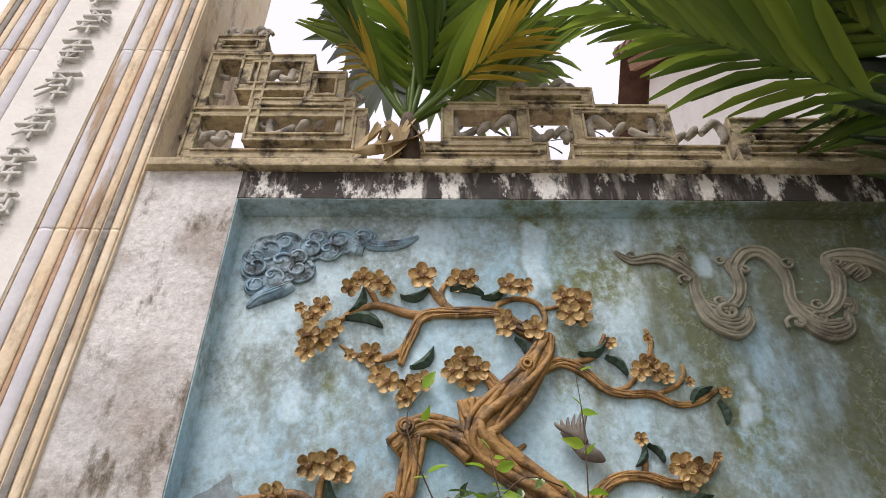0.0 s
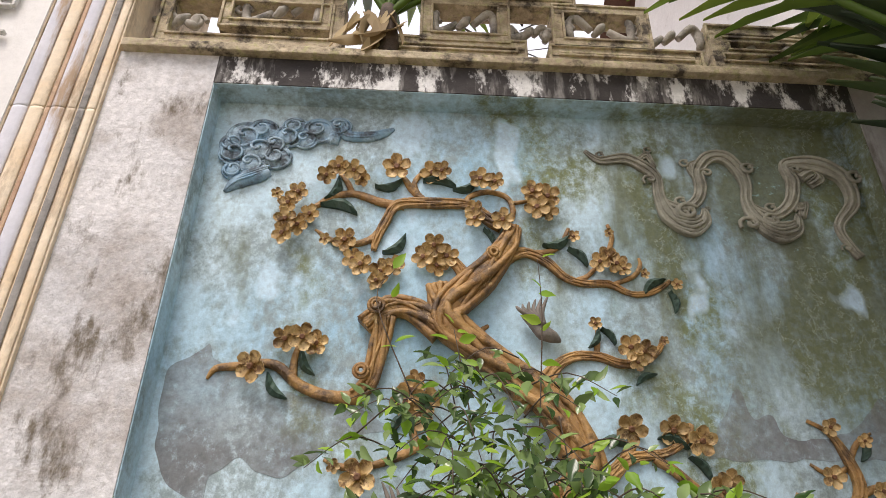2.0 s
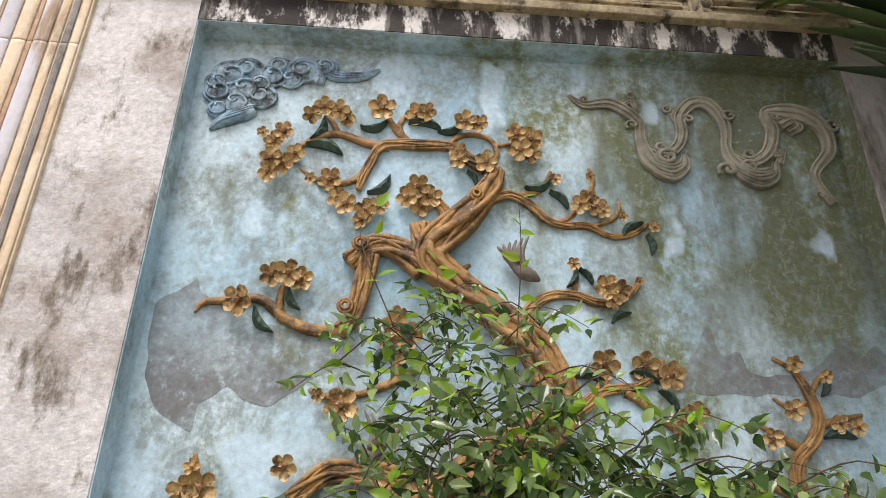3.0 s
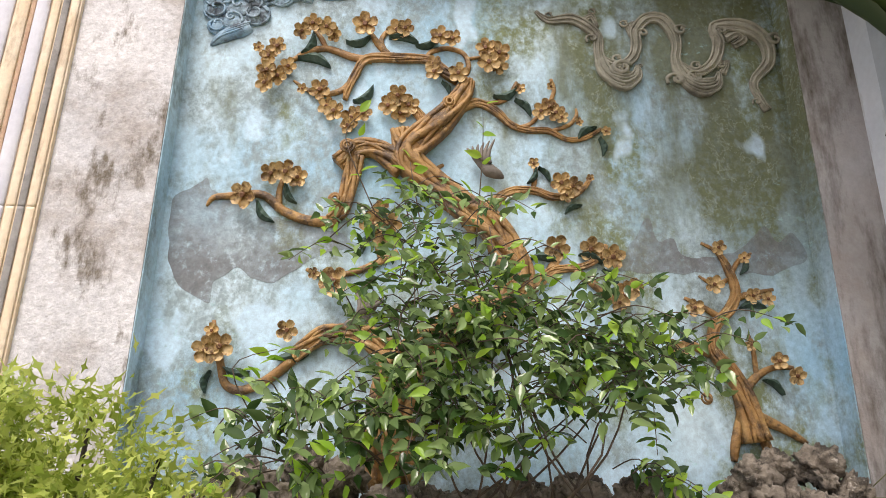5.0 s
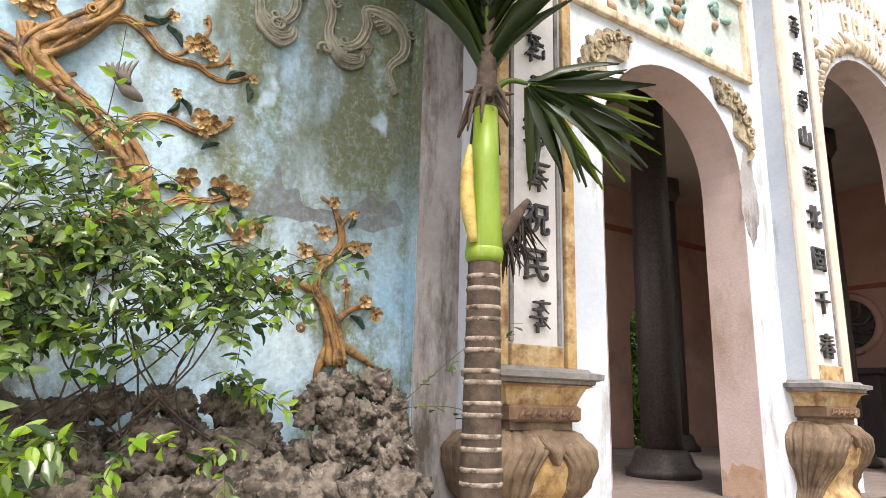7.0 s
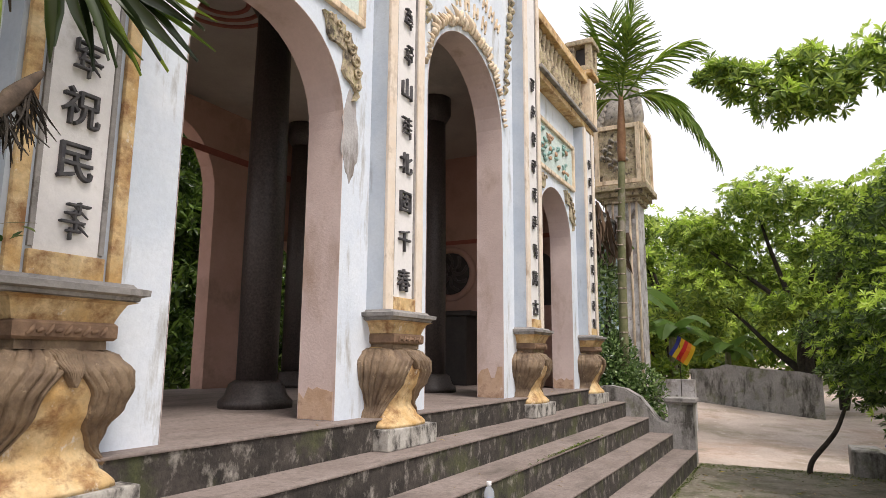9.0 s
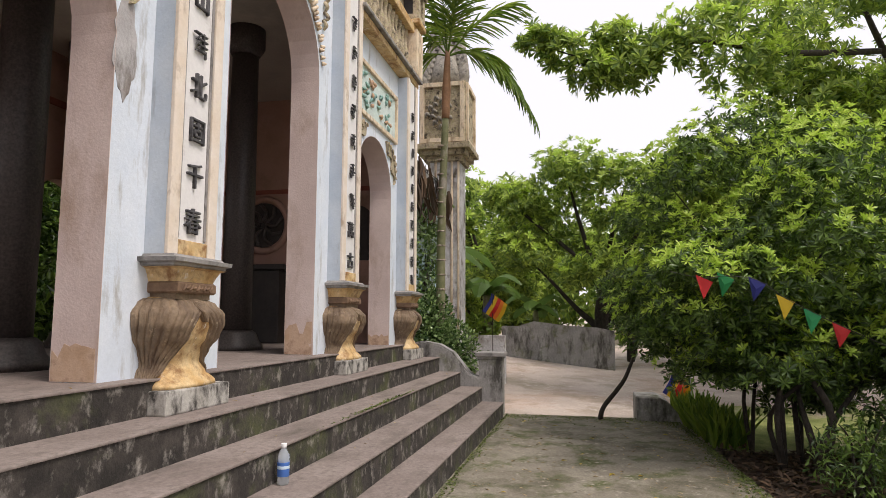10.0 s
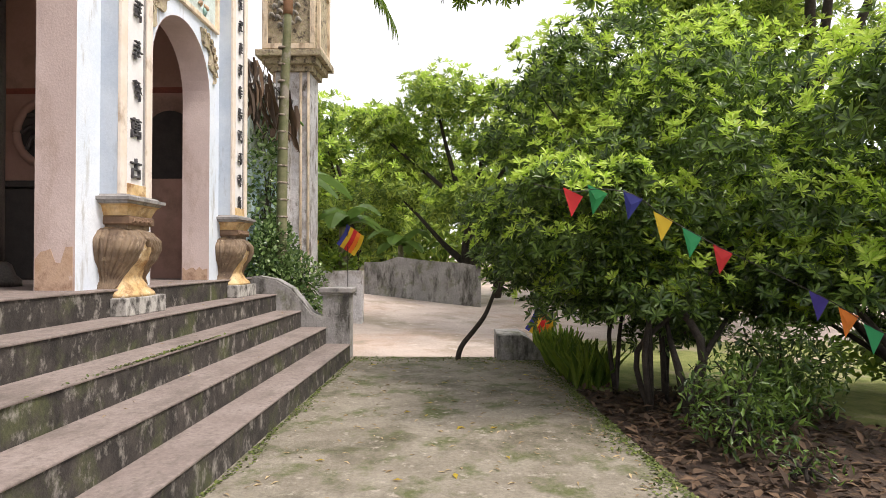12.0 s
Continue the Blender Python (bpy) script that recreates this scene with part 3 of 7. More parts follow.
for v in bm.verts:
    x, y = 8 + v.co.x * 9, -6.9 + v.co.y * 5.3
    v.co = (x, y, -0.105 + 0.03 * noise.noise((x * 0.8, y * 0.8, 5)))
tagged(smooth(part("lawn", bm, M["grass"])), "rough grass with bare earth behind the trees", "ground", kind="structure")

steps = thing("steps", "wide cement steps with black-stained risers", "steps", kind="structure")
EDGE = (0.91, 1.19, 1.48, 1.77, 2.06)
for i, y in enumerate(EDGE):
    back = EDGE[i + 1] if i < 4 else 2.5
    x1 = 9.87
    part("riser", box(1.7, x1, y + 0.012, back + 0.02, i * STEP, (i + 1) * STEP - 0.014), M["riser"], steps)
    bm = box(1.69, x1 + 0.003, y, back + 0.02, (i + 1) * STEP - 0.014, (i + 1) * STEP, 0.005)
    part("tread", bm, M["tread"], steps)
# cheek that sweeps down to the end post
bm = prism([(y, z) for y, z in ((0.93, 0), (2.2, 0), (2.2, 0.95), (2.0, 0.97), (1.78, 0.93), (1.6, 0.83), (1.46, 0.66), (1.36, 0.54), (1.24, 0.5), (1.1, 0.53), (0.93, 0.56))], -0.11, 0.11)
for v in bm.verts:
    v.co = (9.98 + v.co.y, v.co.x, v.co.z)
bmesh.ops.recalc_face_normals(bm, faces=bm.faces[:])
bmesh.ops.bevel(bm, geom=[e for e in bm.edges if e.calc_face_angle(0) > 1.0], offset=0.02, segments=2, affect="EDGES")
tagged(part("stair_cheek", bm, M["cement"]), "grey cement cheek wall that curves down beside the steps", "stair wall", kind="structure")
post = thing("end_post", "square grey cement post with a flat cap", "post")
part("shaft", box(9.9, 10.2, 0.94, 1.25, 0, 0.74, 0.012), M["cement"], post)
part("neck", box(9.885, 10.215, 0.925, 1.265, 0.74, 0.77, 0.008), M["cement"], post)
part("cap", box(9.86, 10.24, 0.90, 1.29, 0.77, 0.83, 0.014), M["capgrey"], post)

# ---- facade ----
WALL_Y, WALL_B = 2.19, 2.46


def arch_outline(c, half, spring, apex, n=20):
    pts = []
    for i in range(n + 1):
        a = math.pi * i / n
        s = abs(math.sin(a))
        x = -math.cos(a)
        pts.append((c + half * x, spring + (apex - spring) * (s ** 0.92)))
    return pts


def bay(name, x0, x1, top, c, half, spring, apex, label):
    poly = [(x0, PORCH)] + [(c - half, PORCH)] + arch_outline(c, half, spring, apex) + [(c + half, PORCH), (x1, PORCH), (x1, top), (x0, top)]
    w = tagged(part(name, prism(poly, WALL_Y, WALL_B), M["white"]), label, "wall", kind="structure")
    # pink lining of the opening, set 3 mm proud
    o = [(c - half, PORCH + 0.002)] + arch_outline(c, half, spring, apex) + [(c + half, PORCH + 0.002)]
    i = [(c - half + 0.003, PORCH + 0.002)] + arch_outline(c, half - 0.003, spring, apex - 0.003) + [(c + half - 0.003, PORCH + 0.002)]
    bm = bmesh.new()
    q = [[bm.verts.new((x, y, z)) for x, z in s] for s, y in ((o, WALL_Y - 0.003), (i, WALL_Y - 0.003), (i, WALL_B + 0.003), (o, WALL_B + 0.003))]
    for u, v in zip(q, q[1:]):
        for k in range(len(u) - 1):
            bm.faces.new((u[k], u[k + 1], v[k + 1], v[k]))
    bmesh.ops.recalc_face_normals(bm, faces=bm.faces[:])
    part("arch_lining", bm, M["pink"], w, "pink limewashed arch lining")
    return w


PIL = (2.25, 4.53, 7.13, 9.38)
bay("wall_west_bay", 1.97, 4.4, 4.5, 3.38, 0.61, 2.76, 3.37, "pale blue limewashed wall with a small arch")
bay("wall_centre_bay", 4.4, 7.26, 6.3, 5.84, 0.765, 3.45, 4.2, "pale blue limewashed wall with the tall middle arch")
bay("wall_east_bay", 7.26, 9.66, 4.5, 8.27, 0.62, 2.76, 3.37, "pale blue limewashed wall with a small arch")

# ---- hall behind the arches ----
tagged(part("floor", box(1.97, 9.66, 2.5, 6.0, 0.7, PORCH + 0.001), M["tread"]), "worn cement hall floor", "floor", kind="structure")
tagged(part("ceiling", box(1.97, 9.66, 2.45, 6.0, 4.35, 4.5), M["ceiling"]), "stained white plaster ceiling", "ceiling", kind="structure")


def yz_wall(name, x0, x1, poly, material, label):
    bm = prism([(y, z) for y, z in poly], x0, x1)
    for v in bm.verts:
        v.co = (v.co.y, v.co.x, v.co.z)
    bmesh.ops.recalc_face_normals(bm, faces=bm.faces[:])
    return tagged(part(name, bm, material), label, "wall", kind="structure")


# the west opening is made up and unseen; it brightens the hall
yz_wall("wall_west", 1.97, 2.17, [(2.45, PORCH), (3.0, PORCH), (3.0, 3.2), (5.5, 3.2), (5.5, PORCH), (6.0, PORCH), (6.0, 4.4), (2.45, 4.4)], M["innerpink"], "dusky pink side wall with an unseen opening added for light")
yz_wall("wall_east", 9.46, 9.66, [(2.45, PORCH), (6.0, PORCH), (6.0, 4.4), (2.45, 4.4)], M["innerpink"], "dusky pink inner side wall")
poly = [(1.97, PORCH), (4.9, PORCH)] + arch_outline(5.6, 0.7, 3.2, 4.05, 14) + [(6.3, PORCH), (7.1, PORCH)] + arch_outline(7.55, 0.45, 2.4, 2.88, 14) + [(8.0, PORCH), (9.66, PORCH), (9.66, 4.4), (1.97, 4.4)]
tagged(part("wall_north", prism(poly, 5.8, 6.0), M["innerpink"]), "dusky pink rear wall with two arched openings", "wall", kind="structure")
for x in (4.55, 7.28):
    for y in (3.33, 5.3):
        c = thing("column", "round dark granite column on a stepped base", "column", "hall columns")
        part("base", lathe([(0.27, PORCH), (0.27, PORCH + 0.05), (0.23, PORCH + 0.09), (0.2, PORCH + 0.17), (0.16, PORCH + 0.2)], x, y), M["column"], c)
        part("shaft", lathe([(0.15, PORCH + 0.18), (0.15, 2.5), (0.135, 4.1)], x, y), M["column"], c)
        part("capital", lathe([(0.14, 4.05), (0.2, 4.15), (0.2, 4.36)], x, y), M["column"], c)


# ---- relief wall ----
RX0, RX1, RZ0, RZ1, RY, FY = -0.5, 1.755, 1.2, 3.32, 2.39, 2.29
wall = tagged(part("wall_relief", box(RX0 - 0.5, 2.0, RY + 0.02, 2.6, 0, 3.44), M["plaster"]), "garden wall that carries a painted relief", "wall", kind="structure")
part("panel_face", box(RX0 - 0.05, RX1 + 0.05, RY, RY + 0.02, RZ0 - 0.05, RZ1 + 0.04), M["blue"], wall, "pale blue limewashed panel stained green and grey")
part("frame_left", box(-1.0, RX0, FY, RY + 0.02, 0, 3.44), M["plaster"], wall, "grey weathered plaster")
# the palm crown's shade is put into this darker plaster
part("frame_right", box(RX1, 2.0, FY, RY + 0.02, 0, 3.44), M["damp"], wall, "stained brown-grey plaster, palm shade put into its colour")
part("frame_top", box(RX0, RX1, FY, RY + 0.02, RZ1, 3.44), M["blackband"], wall, "black mould-streaked white plaster")
part("frame_bottom", box(RX0, RX1, FY, RY + 0.02, 0, RZ0), M["plaster"], wall)
part("reveal", box(RX0, RX0 + 0.004, FY + 0.004, RY, RZ0, RZ1 - 0.004), M["blue"], wall, "blue limewashed reveal")
part("reveal", box(RX1 - 0.004, RX1, FY + 0.004, RY, RZ0, RZ1 - 0.004), M["blue"], wall, "blue limewashed reveal")
part("reveal", box(RX0, RX1, FY + 0.004, RY, RZ1 - 0.004, RZ1), M["blue"], wall, "blue limewashed reveal")
part("ledge", box(-0.83, 2.1, FY - 0.035, 2.6, 3.44, 3.475, 0.006), M["oldstone"], wall, "thin cement ledge")

# ---- the tree relief on the blue panel ----
tree_relief = thing("tree_relief", "ochre plaster relief of a gnarled blossoming plum tree", "wall relief")
cloud_relief = thing("cloud_relief", "blue-grey plaster relief of curling clouds", "wall relief")
ribbon_relief = thing("cloud_ribbon_relief", "stained grey plaster relief of a cloud ribbon", "wall relief")


def limb(parent, *pts):
    r0 = max(p[2] for p in pts)
    bm = tube([(x, RY - 0.35 * r, z) for x, z, r in pts], [r * (0.88 if r0 > 0.024 else 1) for x, z, r in pts], 14 if r0 > 0.03 else 9, None, 0.8, 0.09)
    if r0 > 0.024:
        # twisting grooves and cords on the thick limbs
        for k in range(5):
            ph = k * 1.3
            cord = []
            for i, (x, z, r) in enumerate(pts):
                d = Vector((pts[min(i + 1, len(pts) - 1)][0] - pts[max(i - 1, 0)][0], pts[min(i + 1, len(pts) - 1)][1] - pts[max(i - 1, 0)][1]))
                d.normalize()
                s = 0.72 * math.sin(ph + i * 0.55)
                cord.append((x - d.y * r * s, RY - 0.35 * r - 0.8 * r * math.sqrt(1 - s * s) + 0.1 * r, z + d.x * r * s))
            tube(cord, [max(0.003, (0.22 + 0.08 * math.sin(1.3 * i + 2 * k)) * r) for i, (x, z, r) in enumerate(pts)], 6, bm)
    return part("limb", bm, M["branch"], parent)


def knot(parent, x, z, r):
    bm = bmesh.new()
    for rr, d in ((r, 0.0), (r * 0.55, 0.006)):
        tube([(x + rr * math.cos(a), RY - 0.06 - d, z + rr * math.sin(a)) for a in np.linspace(0, 2 * math.pi, 11)], [r * 0.26] * 11, 6, bm)
    part("knot", bm, M["branch"], parent)


def blossom_mesh():
    bm = bmesh.new()
    for k in range(5):
        a = 2 * math.pi * k / 5
        c = Vector((0.56 * math.sin(a), 0, 0.56 * math.cos(a)))
        side = Vector((math.cos(a), 0, -math.sin(a)))
        out = Vector((math.sin(a), 0, math.cos(a)))
        rim = []
        for i in range(9):
            b = 2 * math.pi * i / 9
            p = c + side * (0.40 * math.cos(b) * (1 + 0.2 * math.sin(b))) + out * (0.47 * math.sin(b))
            p.y = -0.22 - 0.08 * math.sin(b) - 0.07 * math.cos(3 * b)
            rim.append(bm.verts.new(p))
        q = c * 0.9
        dish = [bm.verts.new((q.x + (v.co.x - q.x) * 0.70, v.co.y + 0.15, q.z + (v.co.z - q.z) * 0.70)) for v in rim]
        mid = bm.verts.new(q * 0.8 + Vector((0, -0.03, 0)))
        low = [bm.verts.new((v.co.x * 0.92, v.co.y + 0.22, v.co.z * 0.92)) for v in rim]
        for i in range(9):
            j = (i + 1) % 9
            bm.faces.new((dish[i], dish[j], mid)).smooth = True
            bm.faces.new((rim[i], rim[j], dish[j], dish[i]))
            bm.faces.new((rim[j], rim[i], low[i], low[j]))
    bmesh.ops.recalc_face_normals(bm, faces=bm.faces[:])
    return bm


flower_proto = blossom_me = None


def blossoms(parent, *rows):
    global flower_proto, blossom_me
    for x, z, r in rows:
        if flower_proto is None:
            flower_proto = part("flower", blossom_mesh(), M["flower"], parent)
            blossom_me = part("pistil", lathe([(0.14, 0), (0.20, 0.08), (0.19, 0.2), (0.12, 0.24), (0.05, 0.20)], 0, 0, 10), M["pistil"], flower_proto)
            blossom_me.matrix_basis = pose(0, -0.10, 0, 90)
            f = flower_proto
        else:
            f = twin(flower_proto, Matrix(), parent)
            twin(blossom_me, pose(0, -0.10, 0, 90), f)
        rnd = random.random
        f.matrix_basis = pose(x, RY - 0.012 - 0.035 * rnd(), z, 6 + 22 * rnd(), 72 * rnd(), 36 * (rnd() - 0.5)) @ Matrix.Scale(r * (0.92 + 0.2 * rnd()), 4)


def foliage(parent, *rows):
    for x0, z0, x1, z1 in rows:
        a, b = Vector((x0, 0, z0)), Vector((x1, 0, z1))
        d = b - a
        n = Vector((-d.z, 0, d.x)) * 0.16
        bend = n * random.choice((-1.1, 1.1))
        bm = bmesh.new()
        top, bot, mid = [], [], []
        for i in range(8):
            t = i / 7
            c = a + d * t + bend * math.sin(math.pi * t)
            w = math.sin(math.pi * min(1, t * 0.93 + 0.05)) ** 0.8
            top.append(bm.verts.new((c.x + n.x * w, RY - 0.012, c.z + n.z * w)))
            bot.append(bm.verts.new((c.x - n.x * w, RY - 0.012, c.z - n.z * w)))
            mid.append(bm.verts.new((c.x, RY - 0.028 + 0.006 * (i % 2), c.z)))
        for i in range(7):
            bm.faces.new((top[i], top[i + 1], mid[i + 1], mid[i]))
            bm.faces.new((mid[i], mid[i + 1], bot[i + 1], bot[i]))
        e = bmesh.ops.extrude_face_region(bm, geom=bm.faces[:])
        for v in e["geom"]:
            if isinstance(v, bmesh.types.BMVert):
                v.co.y = RY + 0.005
        bmesh.ops.recalc_face_normals(bm, faces=bm.faces[:])
        part("leaf", bm, M["relleaf"], parent, "dark green leaf")


def ribbon(*pts):
    """A flat carved band with raised rims, and rolled curls along it."""
    def off(i, k):
        a, b = pts[max(i - 1, 0)], pts[min(i + 1, len(pts) - 1)]
        d = Vector((b[0] - a[0], b[1] - a[1])).normalized()
        x, z, r = pts[i]
        return x - d.y * k * r, z + d.x * k * r

    bm = tube([(x, RY - 0.1 * r, z) for x, z, r in pts], [r * 1.1 for x, z, r in pts], 12, None, 0.6)
    for o in (-0.95, -0.1, 0.95):
        tube([(off(i, o)[0], RY - (0.75 if o == -0.1 else 0.6) * p[2], off(i, o)[1]) for i, p in enumerate(pts)], [p[2] * 0.26 for p in pts], 6, bm)
    for k in range(1, len(pts), 3):
        x, z, r = pts[k]
        s = 1 if k % 2 else -1
        cx, cz = off(k, 1.5 * s)
        tube([(cx + 1.5 * r * (1 - 0.09 * q) * math.cos(s * 0.8 * q + k), RY - 0.55 * r - 0.05 * r * q, cz + 1.2 * r * (1 - 0.09 * q) * math.sin(s * 0.8 * q + k)) for q in range(10)], [0.30 * r] * 10, 6, bm)
    part("scroll", bm, M["greycloud"], ribbon_relief)


def swirl(*pts):
    bm = tube([(x, RY - 0.25 * r, z) for x, z, r in pts], [r * 1.7 for x, z, r in pts], 10, None, 0.6)
    for o in (-0.8, 0.1, 0.9):
        tube([(x + o * r * 0.5, RY - 1.12 * r, z + o * r * 0.8) for x, z, r in pts], [r * 0.26 for x, z, r in pts], 6, bm)
    part("curl", bm, M["cloud"], cloud_relief)


def mountain(*pts):
    """A brushed outline: the plan's corners rounded and roughened."""
    P = [Vector((x, z, 0)) for x, z in pts]
    ring = []
    for i in range(len(P)):
        p0, p1, p2, p3 = P[i - 1], P[i], P[(i + 1) % len(P)], P[(i + 2) % len(P)]
        for j in range(8):
            t = j / 8
            c = 0.5 * ((2 * p1) + (p2 - p0) * t + (2 * p0 - 5 * p1 + 4 * p2 - p3) * t * t + (3 * p1 - p0 - 3 * p2 + p3) * t ** 3)
            ring.append((c.x + 0.014 * noise.noise((c.x * 14, c.y * 14, 1)), c.y + 0.018 * noise.noise((c.x * 17, c.y * 17, 8))))
    part("painted_mountain", prism(ring, RY - 0.0009, RY + 0.01), M["mountain"], wall, "grey mountain in faded paint")


limb(tree_relief, (0.31, 1.43, 0.088), (0.28, 1.60, 0.084), (0.30, 1.72, 0.082), (0.36, 1.81, 0.078), (0.49, 1.91, 0.073), (0.62, 1.97, 0.069), (0.69, 2.07, 0.065), (0.67, 2.16, 0.065), (0.61, 2.26, 0.061), (0.52, 2.33, 0.055), (0.41, 2.41, 0.052), (0.32, 2.49, 0.061), (0.33, 2.55, 0.063), (0.42, 2.65, 0.057), (0.50, 2.76, 0.044), (0.53, 2.84, 0.027))
limb(tree_relief, (0.31, 2.50, 0.046), (0.29, 2.57, 0.040), (0.28, 2.62, 0.038))
limb(tree_relief, (0.30, 2.47, 0.050), (0.22, 2.53, 0.040), (0.14, 2.54, 0.038), (0.07, 2.48, 0.034))
limb(tree_relief, (0.13, 2.51, 0.036), (0.12, 2.42, 0.032), (0.10, 2.32, 0.029), (0.06, 2.27, 0.025))
limb(tree_relief, (0.08, 2.27, 0.023), (-0.02, 2.27, 0.017), (-0.10, 2.30, 0.017), (-0.16, 2.35, 0.015), (-0.22, 2.36, 0.013), (-0.28, 2.35, 0.013), (-0.34, 2.34, 0.010), (-0.36, 2.31, 0.004))
limb(tree_relief, (-0.12, 2.32, 0.013), (-0.12, 2.39, 0.010), (-0.10, 2.45, 0.008))
limb(tree_relief, (0.49, 2.84, 0.025), (0.44, 2.87, 0.023), (0.38, 2.92, 0.019), (0.27, 2.92, 0.021), (0.15, 2.91, 0.019), (0.11, 2.84, 0.017), (0.09, 2.78, 0.015), (0.08, 2.74, 0.010))
limb(tree_relief, (0.17, 2.91, 0.017), (0.09, 2.92, 0.015), (0.00, 2.95, 0.013), (-0.07, 2.93, 0.013), (-0.11, 2.90, 0.010), (-0.14, 2.89, 0.008))
limb(tree_relief, (0.00, 2.95, 0.010), (-0.02, 2.99, 0.010), (-0.05, 3.03, 0.006))
limb(tree_relief, (0.24, 2.93, 0.013), (0.19, 2.98, 0.013), (0.16, 3.03, 0.008))
limb(tree_relief, (0.22, 2.95, 0.010), (0.20, 3.00, 0.010), (0.23, 3.05, 0.008), (0.27, 3.07, 0.006))
limb(tree_relief, (0.37, 2.93, 0.008), (0.39, 2.96, 0.010), (0.45, 2.98, 0.010), (0.51, 2.96, 0.010), (0.53, 2.91, 0.010), (0.52, 2.87, 0.008))
limb(tree_relief, (0.53, 2.94, 0.008), (0.58, 2.95, 0.006))
limb(tree_relief, (-0.11, 2.81, 0.004), (-0.05, 2.77, 0.010), (0.01, 2.76, 0.010), (0.07, 2.78, 0.013), (0.10, 2.82, 0.013))
limb(tree_relief, (0.37, 2.62, 0.025), (0.36, 2.67, 0.021), (0.33, 2.71, 0.019))
limb(tree_relief, (0.49, 2.72, 0.027), (0.56, 2.75, 0.019), (0.63, 2.72, 0.017), (0.68, 2.67, 0.015), (0.74, 2.65, 0.013), (0.82, 2.65, 0.013), (0.89, 2.62, 0.010), (0.96, 2.63, 0.010), (1.02, 2.67, 0.006))
limb(tree_relief, (0.72, 2.66, 0.010), (0.76, 2.68, 0.008), (0.80, 2.73, 0.008))
limb(tree_relief, (0.83, 2.65, 0.008), (0.90, 2.68, 0.008), (0.93, 2.72, 0.008), (0.93, 2.75, 0.004))
limb(tree_relief, (0.55, 2.75, 0.010), (0.64, 2.76, 0.010), (0.68, 2.79, 0.008), (0.71, 2.85, 0.006))
limb(tree_relief, (0.83, 2.76, 0.008), (0.85, 2.82, 0.008), (0.84, 2.87, 0.006))
limb(tree_relief, (0.52, 2.26, 0.038), (0.58, 2.31, 0.032), (0.64, 2.38, 0.019), (0.70, 2.41, 0.017), (0.77, 2.41, 0.015), (0.83, 2.39, 0.015), (0.90, 2.40, 0.013), (0.95, 2.44, 0.010), (0.97, 2.48, 0.006))
limb(tree_relief, (0.76, 2.41, 0.010), (0.77, 2.48, 0.008), (0.77, 2.53, 0.006))
limb(tree_relief, (0.43, 2.41, 0.017), (0.41, 2.47, 0.010), (0.44, 2.50, 0.006))
limb(tree_relief, (0.68, 1.98, 0.032), (0.71, 2.03, 0.027), (0.77, 2.08, 0.023), (0.82, 2.12, 0.019), (0.87, 2.13, 0.015), (0.93, 2.14, 0.013), (0.99, 2.18, 0.013), (1.01, 2.22, 0.008))
limb(tree_relief, (0.81, 2.12, 0.017), (0.84, 2.17, 0.013), (0.85, 2.21, 0.010))
limb(tree_relief, (0.89, 2.12, 0.015), (0.93, 2.10, 0.015), (0.98, 2.06, 0.015), (1.03, 2.02, 0.013), (1.07, 2.02, 0.008))
limb(tree_relief, (0.36, 1.72, 0.063), (0.24, 1.85, 0.046), (0.16, 1.88, 0.038), (0.07, 1.88, 0.034), (0.01, 1.84, 0.029), (-0.03, 1.81, 0.027))
limb(tree_relief, (-0.03, 1.80, 0.017), (-0.11, 1.73, 0.015), (-0.18, 1.70, 0.015), (-0.23, 1.72, 0.013), (-0.25, 1.77, 0.013), (-0.27, 1.84, 0.010), (-0.29, 1.92, 0.006))
limb(tree_relief, (-0.01, 2.10, 0.006), (0.04, 2.08, 0.010), (0.13, 2.09, 0.010), (0.21, 2.12, 0.013), (0.29, 2.17, 0.013))
limb(tree_relief, (0.24, 2.14, 0.013), (0.22, 2.20, 0.010), (0.23, 2.25, 0.008))
limb(tree_relief, (1.45, 1.57, 0.050), (1.43, 1.70, 0.038), (1.39, 1.80, 0.029), (1.35, 1.86, 0.023), (1.36, 1.94, 0.021), (1.42, 2.00, 0.021), (1.45, 2.07, 0.019), (1.43, 2.16, 0.015), (1.40, 2.21, 0.008), (1.35, 2.24, 0.004))
limb(tree_relief, (1.34, 1.85, 0.017), (1.27, 1.88, 0.013), (1.20, 1.87, 0.008), (1.15, 1.85, 0.004))
limb(tree_relief, (1.38, 1.98, 0.013), (1.33, 2.01, 0.010), (1.27, 2.04, 0.006))
limb(tree_relief, (1.45, 2.04, 0.013), (1.50, 2.06, 0.010), (1.59, 2.08, 0.006))
limb(tree_relief, (1.43, 1.72, 0.017), (1.49, 1.78, 0.013), (1.55, 1.81, 0.010), (1.62, 1.81, 0.008))
limb(tree_relief, (1.49, 1.78, 0.010), (1.49, 1.86, 0.008), (1.48, 1.92, 0.006))
limb(tree_relief, (1.44, 2.12, 0.010), (1.48, 2.18, 0.008), (1.53, 2.21, 0.004))
limb(tree_relief, (1.43, 2.11, 0.008), (1.38, 2.09, 0.008), (1.33, 2.12, 0.004))
limb(tree_relief, (1.43, 1.66, 0.023), (1.39, 1.57, 0.017), (1.38, 1.51, 0.010))
limb(tree_relief, (1.46, 1.64, 0.023), (1.49, 1.56, 0.017), (1.50, 1.47, 0.010))
limb(tree_relief, (1.47, 1.65, 0.021), (1.56, 1.61, 0.015), (1.63, 1.57, 0.008))
